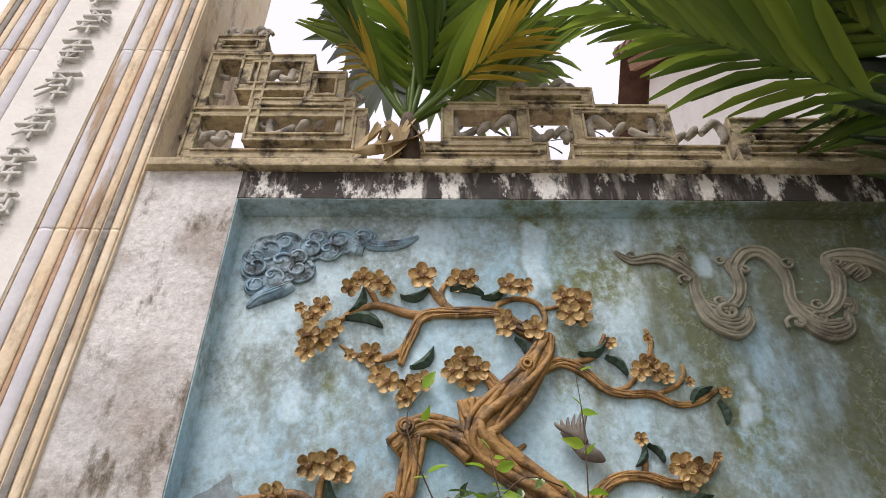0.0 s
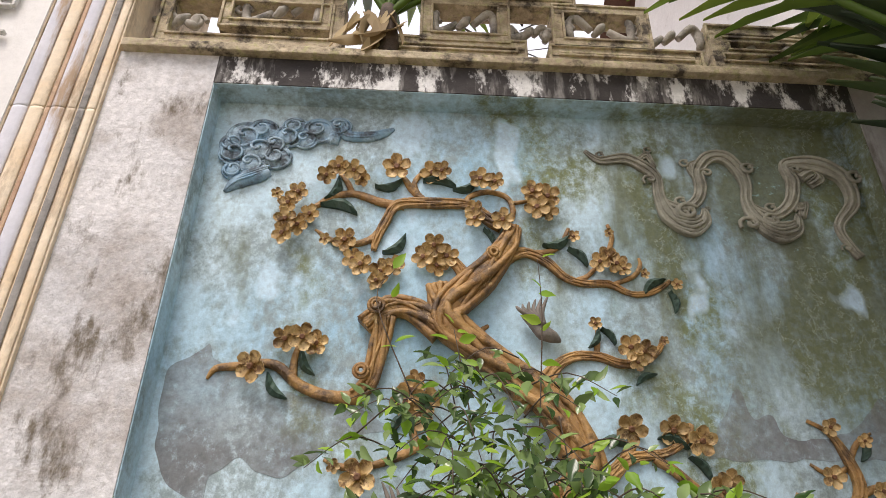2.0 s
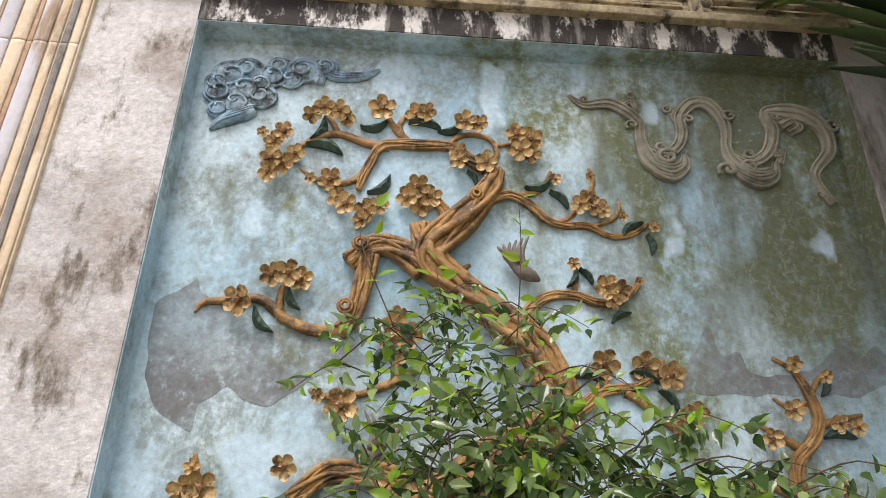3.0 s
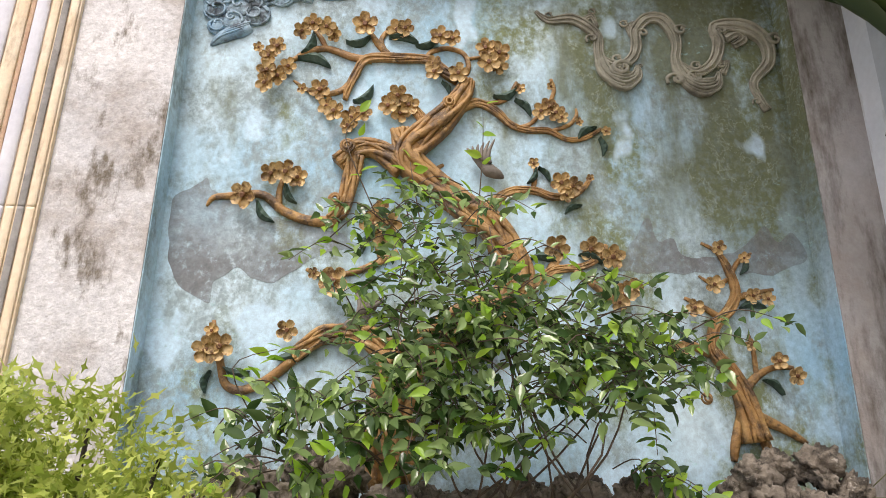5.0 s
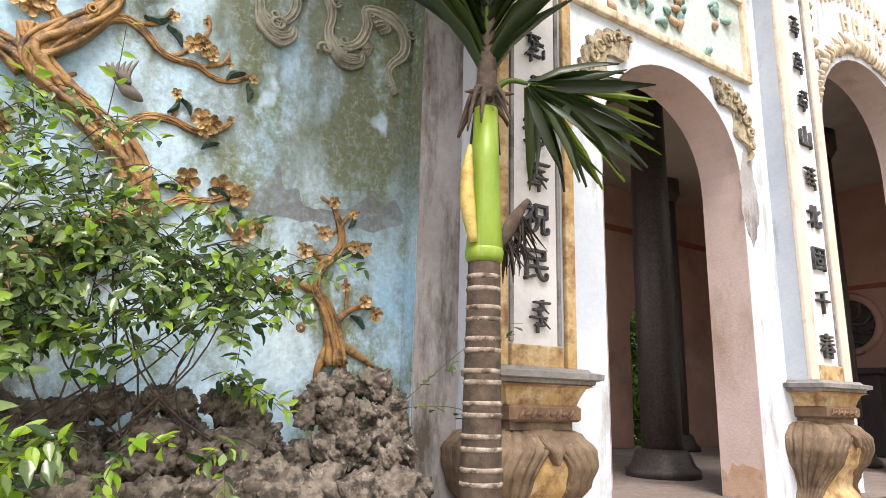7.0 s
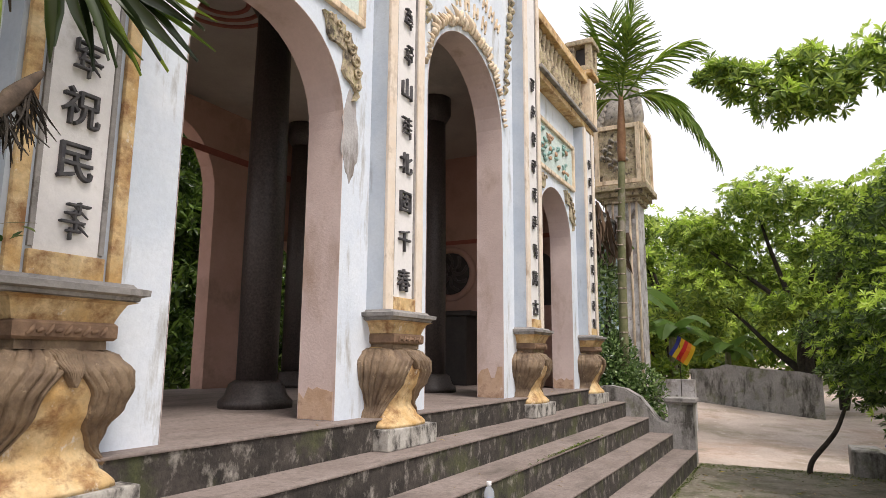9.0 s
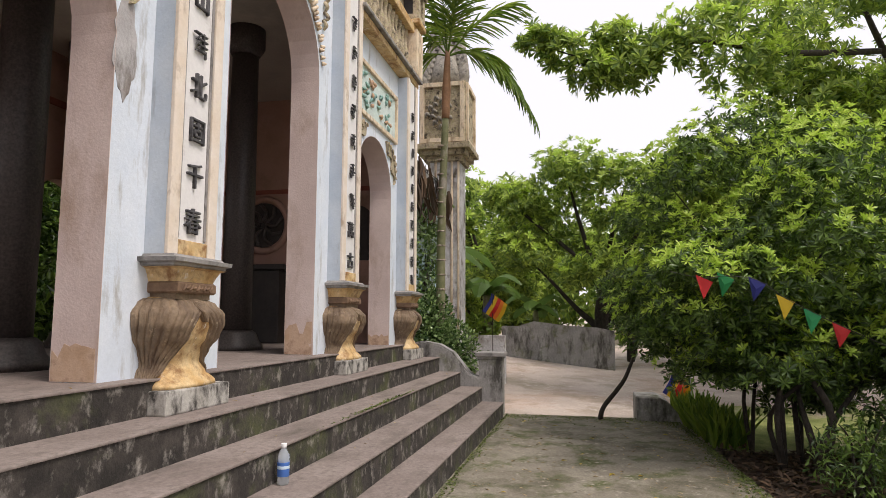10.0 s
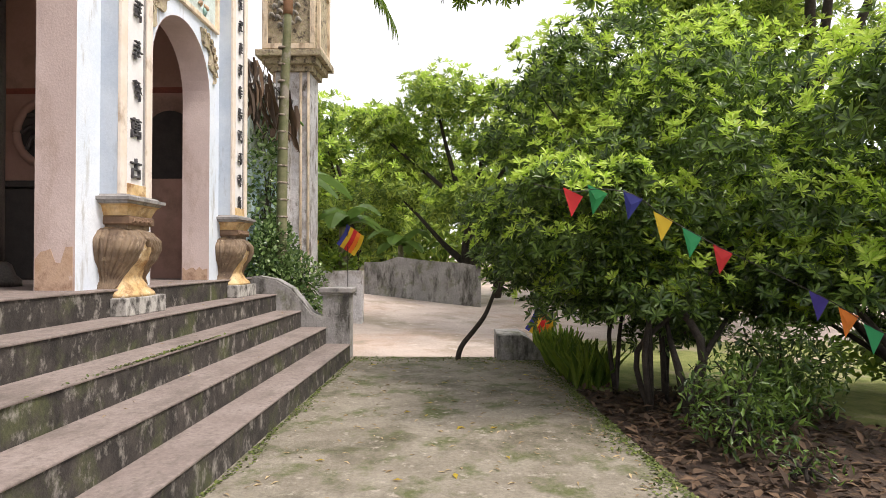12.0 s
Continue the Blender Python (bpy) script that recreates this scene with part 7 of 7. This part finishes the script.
tree("bushy green tree behind the grey wall", 0.3, ((17.8, -0.5, 0.12), (18.2, -1.2, 0.1)),
     lobes_in((18.6, -0.6, 3.6), (2.3, 3.0, 2.1), 44, 0.75, 3, 1.2), 95, 0.19, 3, "far")
tree("tall green tree with long hanging boughs", 0, ((14.5, -6.6, 0.2), (14.9, -6.9, 0.15)),
     lobes_in((13.6, -6.6, 6.6), (2.8, 3.6, 2.6), 36, 0.75, 4, 2.5) + lobes_in((14.2, -4.7, 4.7), (0.8, 1.4, 1.5), 26, 0.7, 14, 2.5), 90, 0.19, 4, "far", hung=[(12.0, 0.55, 6.0, 0.3), (12.0, 0.1, 5.75, 0.4), (12.0, -0.4, 5.3, 0.4), (12.0, -0.95, 5.4, 0.5), (12.0, -1.5, 5.6, 0.5), (12.1, -0.7, 5.9, 0.4), (12.1, -2.0, 5.9, 0.6), (12.0, -2.6, 5.3, 0.6), (12.0, -3.3, 5.8, 0.7)])
tagged(part("bough", tube([(13.4, -5.2, 5.9), (12.6, -3.4, 5.7), (12.1, -2.0, 5.8), (12.0, -0.9, 5.45), (12.0, 0.1, 5.75), (12.0, 0.6, 6.0)], [0.06, 0.045, 0.03, 0.022, 0.014, 0.006], 7, None, 1, 0.1), M["bark"]), "long thin leafy bough reaching over the yard", "branch")
tree("leafy green tree along the yard", 0, ((12.6, -3.6, 0.1), (12.9, -3.9, 0.08)),
     lobes_in((12.8, -3.6, 2.9), (1.8, 2.2, 1.7), 40, 0.65, 5, 1.1), 80, 0.16, 5, "far")
tree("green tree beside the grey wall", 0.2, ((22.5, 3.0, 0.12),), lobes_in((22.0, 3.2, 3.4), (2.2, 2.4, 2.3), 30, 0.85, 6, 1.0), 70, 0.26, 6, "far")
tree("green tree behind the yard", 0.2, ((20.5, -5.5, 0.14), (20.8, -5.0, 0.1)), lobes_in((20.0, -5.4, 3.8), (2.6, 3.0, 2.6), 40, 0.9, 7, 0.9), 70, 0.27, 7, "far")

# far woods, uncountable
far = thing("far_woods", "dense green woods behind the yard", "woods", kind="stuff")
r = np.random.default_rng(21)
P, W, S = [], [], []
for k in range(170):
    a = r.uniform(-1.25, 0.55)
    d = r.uniform(26, 40)
    c = np.array((2 + d * math.cos(a), d * math.sin(a), r.uniform(0.5, 5.2)))
    u = r.normal(size=(90, 3))
    u /= np.linalg.norm(u, axis=1, keepdims=True)
    P.append(np.repeat(c + u * np.array((2.0, 2.0, 1.5)) * (0.6 + 0.4 * r.random((90, 1))), 5, 0))
    W.append(r.normal(size=(450, 3)) + np.repeat(u, 5, 0) * 0.8)
    S.append(r.uniform(0.35, 0.6, 450))
P2, W2, S2 = [], [], []
for k in range(210):
    c = np.array((r.uniform(4.8, 15), r.uniform(8.0, 12), r.uniform(0.2, 6.8)))
    u = r.normal(size=(130, 3))
    u /= np.linalg.norm(u, axis=1, keepdims=True)
    P2.append(np.repeat(c + u * np.array((1.2, 1.0, 1.0)) * (0.5 + 0.5 * r.random((130, 1))), 5, 0))
    W2.append(r.normal(size=(650, 3)) + np.repeat(u, 5, 0) * 0.8)
    S2.append(r.uniform(0.12, 0.24, 650))
leaves("near_foliage", np.concatenate(P2), np.concatenate(W2), np.concatenate(S2), L["tree"], far, 0.6, LEAF, LEAF_FACES, 0.6, 23)["kind"] = "stuff"
leaves("foliage", np.concatenate(P), np.concatenate(W), np.concatenate(S), L["far"], far, 0.8, LEAF, LEAF_FACES, 0.6, 22)["kind"] = "stuff"


def bush(name, label, centre, radii, n, leaf, material, seed, form=OVAL, faces=OVAL_FACES, up=0.2):
    b = thing(name, label, "shrub")
    g = np.random.default_rng(seed)
    u = g.normal(size=(n, 3))
    u /= np.linalg.norm(u, axis=1, keepdims=True)
    p = np.array(centre) + u * np.array(radii) * g.random((n, 1)) ** 0.4
    p = p[p[:, 2] > 0.02]
    leaves("leaves", p, u[:len(p)] + g.normal(scale=0.6, size=(len(p), 3)) + np.array((0, 0, up)), leaf * g.uniform(0.6, 1.2, len(p)), L[material], b, 1.0 if len(form) > 7 else 0.6, form, faces, 0.55, seed)
    bm = bmesh.new()
    for k in range(10):
        q = p[(k * 37) % len(p)]
        tube([(centre[0] + 0.08 * math.cos(k), centre[1] + 0.08 * math.sin(k), max(0, centre[2] - radii[2])), tuple((np.array(centre) + q) / 2), tuple(q)], [0.012, 0.009, 0.003], 5, bm)
    part("stem", bm, M["bark"], b)["kind"] = "stuff"
    return b


bush("climbing_shrub", "dark green shrub climbing the wing wall", (10.9, 2.1, 1.0), (0.75, 0.3, 0.75), 4600, 0.07, "vine", 31)
bush("climbing_shrub", "green shrub spilling over the stair cheek", (10.6, 1.75, 0.75), (0.4, 0.4, 0.5), 2400, 0.065, "vine", 32)
bush("wall_creeper", "creeper hanging on the wing wall", (11.2, 2.3, 2.2), (0.9, 0.08, 0.9), 900, 0.09, "vine", 33)
bush("low_shrub", "small leafy shrub in the leaf litter", (6.5, -2.1, 0.25), (0.45, 0.35, 0.35), 1100, 0.075, "tree", 34, BLADE, BLADE_FACES)
bush("low_shrub", "leafy green shrub under the trees", (7.2, -2.7, 0.35), (0.5, 0.4, 0.42), 2000, 0.085, "tree", 35, BLADE, BLADE_FACES)
bush("low_shrub", "low green weeds beside the kerb", (5.9, -2.2, 0.06), (0.3, 0.2, 0.14), 160, 0.05, "tree", 36, BLADE, BLADE_FACES)
bush("low_shrub", "green weeds on the lawn edge", (8.6, -4.6, 0.2), (0.9, 0.7, 0.35), 900, 0.10, "palmlight", 37)
bush("low_shrub", "pale green shrub beside the white wall", (13.9, 2.0, 1.05), (0.7, 0.5, 0.3), 900, 0.12, "palmlight", 38)
g = np.random.default_rng(40)
lily = thing("strap_leaf_plants", "row of bright green strap-leaved plants along the kerb", "plant", kind="stuff")
n = 700
px = g.uniform(8.4, 10.6, n)
leaves("leaves", np.c_[px, kerb_y(px) - g.uniform(0.05, 0.40, n), np.full(n, -0.03)], np.c_[g.normal(0, 0.3, n), g.normal(0, 0.3, n), np.ones(n)], g.uniform(0.2, 0.42, n), L["palmlight"], lily, 0.07, STRAP, STRAP_FACES, 0.2, 41)

# dry leaves hanging from the wing wall's coping
dry = thing("dry_fronds", "dry brown palm leaves hanging over the wing wall", "dead leaves", kind="stuff")
n = 60
leaves("leaves", np.c_[g.uniform(9.9, 12.2, n), g.uniform(2.12, 2.28, n), g.uniform(3.1, 3.75, n)], np.c_[g.normal(0.2, 0.5, n), g.normal(-0.1, 0.2, n), np.full(n, -1.0)], g.uniform(0.25, 0.55, n), L["dry"], dry, 0.10, STRAP, STRAP_FACES, 0.3, 43)


def banana(x, y, z, n, seed, size=1.6):
    b = thing("banana_plant", "banana plant with broad pale green leaves", "plant", "banana plants")
    r = random.Random(seed)
    part("stem", tube([(x, y, 0), (x, y, z * 0.5), (x, y, z)], [0.11, 0.09, 0.06], 10), M["greentrunk"], b)
    for k in range(n):
        a = 2 * math.pi * k / n + r.uniform(-0.3, 0.3)
        rise, ln = r.uniform(0.5, 1.2), size * r.uniform(0.7, 1.1)
        bm = bmesh.new()
        rows = []
        for i in range(10):
            t = i / 9
            c = Vector((x + math.cos(a) * ln * t * 0.75, y + math.sin(a) * ln * t * 0.75, z + ln * (rise * t - (0.5 + 0.45 * rise) * t * t)))
            w = 0.27 * size / 1.6 * math.sin(math.pi * min(1, 0.12 + 0.86 * t)) ** 0.7
            s = Vector((-math.sin(a), math.cos(a), 0)) * w
            rows.append([bm.verts.new(c + s - Vector((0, 0, 0.25 * w))), bm.verts.new(c + Vector((0, 0, 0.02))), bm.verts.new(c - s - Vector((0, 0, 0.25 * w)))])
        for p, q in zip(rows, rows[1:]):
            for j in (0, 1):
                bm.faces.new((p[j], p[j + 1], q[j + 1], q[j]))
        bmesh.ops.solidify(bm, geom=bm.faces[:], thickness=0.004)
        part("leaf", bm, L["banana"], b)


banana(13.7, 2.7, 2.5, 6, 1)
banana(13.9, 1.75, 1.75, 8, 2, 1.2)
banana(12.0, 3.2, 3.2, 6, 3, 1.5)
banana(17.9, 1.1, 1.5, 6, 4, 1.3)

# bare leaning trunk and low wall at the pavement's end
tagged(part("leaning_trunk", tube([(9.95, -0.31, -0.05), (9.96, -0.36, 0.14), (9.98, -0.54, 0.38), (10.0, -0.68, 0.60), (10.05, -0.86, 1.1)], [0.035, 0.03, 0.028, 0.024, 0.015], 8, None, 1, 0.12), M["bark"]),
       "thin bare leaning trunk at the pavement's end", "tree")
bm = prism([(-0.77, -0.1), (-0.77, 0.29), (-1.06, 0.29), (-1.16, 0.24), (-1.24, 0.14), (-1.34, 0.02), (-1.34, -0.1)], 0, 0.7)
for v in bm.verts:
    v.co = (9.93 + v.co.y, v.co.x, v.co.z)
bmesh.ops.recalc_face_normals(bm, faces=bm.faces[:])
bmesh.ops.bevel(bm, geom=bm.edges[:], offset=0.012, segments=1, affect="EDGES")
tagged(part("low_wall", bm, M["cement"]), "low mossy cement wall at the pavement's end", "wall", kind="structure")
bm = prism([(0, -0.3), (0, 1.0), (0.4, 1.08), (1.1, 1.12), (1.9, 1.22), (2.3, 1.1), (2.7, 1.1), (2.7, -0.3)], 0, 0.2)
for v in bm.verts:
    v.co = (16.9 + 0.25 * v.co.x + v.co.y, -0.78 + v.co.x, v.co.z)
bmesh.ops.recalc_face_normals(bm, faces=bm.faces[:])
tagged(part("wall_yard", bm, M["cement"]), "grey cement yard wall with an uneven top", "wall", kind="structure")
gate = tagged(part("wall_gate", box(13.4, 13.6, 1.33, 3.2, -0.1, 0.97, 0.01), M["plaster"]), "low pale wall with faded marks", "wall", kind="structure")
for k in range(6):
    part("mark", box(13.392, 13.4, 1.42 + 0.1 * k, 1.46 + 0.1 * k, 0.55, 0.5 + 0.1 + 0.05 * (k % 3)), M["cement"], gate)


# ---- flags ----
def cloth(name, w):
    m = bpy.data.materials.new(name)
    m.use_nodes = True
    m.node_tree.nodes["Principled BSDF"].inputs["Base Color"].default_value = (*w, 1)
    m.node_tree.nodes["Principled BSDF"].inputs["Roughness"].default_value = 0.7
    return m


HUES = [cloth("cloth_" + n, c) for n, c in (("red", (0.62, 0.03, 0.03)), ("green", (0.03, 0.32, 0.10)), ("blue", (0.05, 0.06, 0.30)), ("yellow", (0.72, 0.50, 0.03)), ("green", (0.03, 0.34, 0.12)),
                                               ("red", (0.66, 0.04, 0.04)), ("blue", (0.06, 0.04, 0.28)), ("orange", (0.80, 0.24, 0.03)), ("green", (0.03, 0.36, 0.13)), ("lime", (0.55, 0.70, 0.08)), ("red", (0.60, 0.03, 0.05)))]
string = [(7.2, -1.19, 1.66), (7.2, -1.37, 1.68), (7.2, -1.63, 1.64), (7.2, -1.85, 1.48), (7.2, -2.06, 1.36), (7.2, -2.28, 1.24), (7.2, -2.97, 0.90), (7.2, -3.18, 0.78), (7.2, -3.36, 0.66), (7.2, -3.55, 0.58), (7.2, -3.8, 0.5)]
string = [(2.35 + (x - 2.35) * 0.87, -0.376 + (y + 0.376) * 0.87, 1.16 + (z - 1.16) * 0.87) for x, y, z in string]
bunting = thing("bunting", "string of small coloured pennants before the trees", "bunting")
part("cord", tube([(6.7, -0.85, 1.66)] + string, [0.003] * 12, 5), M["dark"], bunting)
for k, (x, y, z) in enumerate(string):
    bm = bmesh.new()
    s = 0.064
    a = random.uniform(-0.5, 0.5)
    q = [bm.verts.new(p) for p in ((x, y + s, z + 0.03), (x, y - s, z - 0.03), (x + 0.05 * a, y + 0.3 * s * a + 0.02, z - 0.165), (x - 0.006, y + 0.2 * s, z - 0.07))]
    bm.faces.new((q[0], q[1], q[3]))
    bm.faces.new((q[1], q[2], q[3]))
    bm.faces.new((q[2], q[0], q[3]))
    bmesh.ops.solidify(bm, geom=bm.faces[:], thickness=0.002)
    part("pennant", bm, HUES[k], bunting)


def striped_flag(x, y, z, s, lean):
    f = thing("striped_flag", "small flag of coloured stripes on a thin stick", "flag", "striped flags")
    part("stick", tube([(x, y, -0.05), (x, y + lean * 0.5, z * 0.5), (x, y + lean, z + s)], [0.008, 0.008, 0.006], 6), M["bark"], f)
    for k, h in enumerate((2, 3, 0, 7, 3)):
        bm = bmesh.new()
        rows = []
        for i in range(6):
            t = i / 5
            for_y = y + lean + 0.02 - (0.17 * s * (k + np.array((0, 1))) + 0.05 * s * math.sin(4 * t))
            rows.append([bm.verts.new((x + 0.06 * s * math.sin(5 * t + k), yy + 0.45 * s * t, z + s - 0.95 * s * t - 0.12 * s * (k + j))) for j, yy in enumerate(for_y)])
        for p, q in zip(rows, rows[1:]):
            bm.faces.new((p[0], p[1], q[1], q[0]))
        bmesh.ops.solidify(bm, geom=bm.faces[:], thickness=0.002)
        part("stripe", bm, HUES[h], f)


striped_flag(13.0, 1.5, 1.4, 0.34, 0.0)
striped_flag(13.2, 2.05, 1.35, 0.3, 0.2)
striped_flag(10.9, -1.35, 0.25, 0.3, 0.0)
striped_flag(7.9, -4.35, 0.25, 0.35, 0.0)
tagged(part("garden_post", lathe([(0.045, -0.05), (0.045, 0.45), (0.03, 0.47)], 10.95, -1.55, 10), M["cement"]), "short grey cement post", "post")
tagged(part("garden_post", lathe([(0.045, -0.05), (0.045, 0.5), (0.03, 0.52)], 9.2, -4.8, 10), M["timber"]), "short brown post in the yard", "post")

# ---- small things ----
bottle = thing("water_bottle", "clear plastic water bottle with a blue label on the step", "bottle", at=(4.53, 1.435, 2 * STEP))
clear = bpy.data.materials.new("clear_plastic")
clear.use_nodes = True
cb = clear.node_tree.nodes["Principled BSDF"]
cb.inputs["Base Color"].default_value, cb.inputs["Roughness"].default_value, cb.inputs["IOR"].default_value = (0.85, 0.9, 0.93, 1), 0.08, 1.33
cb.inputs["Transmission Weight"].default_value = 0.7
part("body", lathe([(0.028, 0), (0.032, 0.008), (0.032, 0.15), (0.027, 0.165), (0.014, 0.188), (0.0135, 0.195)], 0, 0, 20), clear, bottle)
part("label", lathe([(0.0325, 0.045), (0.0329, 0.047), (0.0329, 0.118), (0.0325, 0.12)], 0, 0, 20), cloth("label_blue", (0.05, 0.14, 0.42)), bottle, "blue paper label")
part("label_mark", lathe([(0.0331, 0.085), (0.0333, 0.086), (0.0333, 0.10), (0.0331, 0.101)], 0, 0, 20), cloth("label_pale", (0.55, 0.68, 0.8)), bottle, "pale bar on the label")
part("cap", lathe([(0.0150, 0.195), (0.0155, 0.197), (0.0155, 0.214), (0.014, 0.217)], 0, 0, 18), cloth("cap_white", (0.8, 0.8, 0.8)), bottle, "white cap")
g = np.random.default_rng(55)
n = 560
fx = g.uniform(3.5, 10.1, n)
fy = np.where(g.random(n) < 0.6, g.uniform(-1.0, 0.85, n), kerb_y(fx) + g.uniform(0.03, 0.3, n))
fallen = thing("fallen_leaves", "scattered dry yellow-brown leaves on the pavement", "leaves", kind="stuff")
dd = np.c_[g.normal(size=n), g.normal(size=n), g.normal(0, 0.06, n)]
leaves("leaves", np.c_[fx, fy, np.full(n, 0.006)], dd, g.uniform(0.03, 0.075, n), L["straw"], fallen, 0.42, LEAF, LEAF_FACES, 0.97, 56)
m2 = 26
leaves("yellow_leaves", np.c_[g.uniform(4, 10, m2), g.uniform(-1, 0.8, m2), np.full(m2, 0.008)], np.c_[g.normal(size=m2), g.normal(size=m2), g.normal(0, 0.05, m2)], g.uniform(0.05, 0.09, m2), L["yellow"], fallen, 0.7, LEAF, LEAF_FACES, 0.97, 57)
m3 = 26
lv = g.integers(1, 6, m3)
leaves("step_leaves", np.c_[g.uniform(3, 9.7, m3), np.array(EDGE)[lv - 1] + g.uniform(0.05, 0.25, m3), lv * STEP + 0.006], np.c_[g.normal(size=m3), g.normal(size=m3), g.normal(0, 0.05, m3)], g.uniform(0.03, 0.06, m3), L["straw"], fallen, 0.35, LEAF, LEAF_FACES, 0.97, 58)
n = 3500
lx = g.uniform(3.5, 8.3, n)
litter = thing("leaf_litter", "brown fallen leaves under the trees", "leaves", kind="stuff")
leaves("leaves", np.c_[lx, kerb_y(lx) - g.uniform(0.03, 1.8, n), np.full(n, -0.01) + g.normal(0, 0.015, n)], np.c_[g.normal(size=n), g.normal(size=n), g.normal(0.05, 0.25, n)], g.uniform(0.05, 0.13, n), L["dry"], litter, 0.7, LEAF, LEAF_FACES, 0.85, 59)
moss = thing("moss_edge", "green moss along the pavement edges and steps", "moss", kind="stuff")
def moss_band(n, x, y, z):
    leaves("tufts", np.c_[x, y, z], np.c_[g.normal(size=n), g.normal(size=n), g.uniform(0.0, 0.5, n)], g.uniform(0.010, 0.026, n), L["moss"], moss, 1.3, OVAL, OVAL_FACES, 0.8, 71)["kind"] = "stuff"


n = 3800
mx = g.uniform(3.6, 10.05, n)
moss_band(n, mx, kerb_y(mx) + np.abs(g.normal(0, 0.075, n)) * (0.5 + np.sin(mx * 3.1) ** 2), np.full(n, 0.003))
n = 1500
mx = g.uniform(2.6, 9.9, n)
moss_band(n, mx, 0.905 - np.abs(g.normal(0, 0.035, n)) * (0.3 + np.sin(mx * 2.3) ** 2), np.full(n, 0.003))
n = 1500
moss_band(n, 10.12 - np.abs(g.normal(0, 0.22, n)), g.uniform(-1.25, 0.9, n), np.full(n, 0.003))
n = 420
moss_band(n, g.normal(6.5, 0.45, n), EDGE[2] + 0.004 + np.abs(g.normal(0, 0.014, n)), np.full(n, 3 * STEP + 0.002))
twigs = thing("bare_twigs", "thin bare twigs of a tree behind the wall", "branch", kind="stuff")
bm = bmesh.new()
tr = random.Random(77)
for k in range(46):
    x, z = tr.uniform(0.6, 3.4), tr.uniform(6.2, 9.0)
    dx, dz = tr.uniform(-0.5, 0.5), tr.uniform(-0.35, 0.35)
    tube([(x, 7.0, z), (x + dx * 0.5 + 0.08, 7.0, z + dz * 0.5), (x + dx, 7.0, z + dz), (x + dx * 1.5, 7.1, z + dz * 1.2 + 0.1)], [0.012, 0.009, 0.006, 0.003], 5, bm)
tube([(3.6, 7.0, 5.0), (2.6, 7.0, 6.8), (1.4, 7.0, 8.2), (0.4, 7.0, 9.0)], [0.05, 0.035, 0.02, 0.01], 6, bm)
part("twig", bm, M["bark"], twigs)["kind"] = "stuff"
cable = thing("cable", "thin black overhead cable", "cable")
part("wire", tube([(0.62, 2.5, 3.9), (0.75, 4.5, 7.0)], [0.006, 0.006], 6), M["dark"], cable)
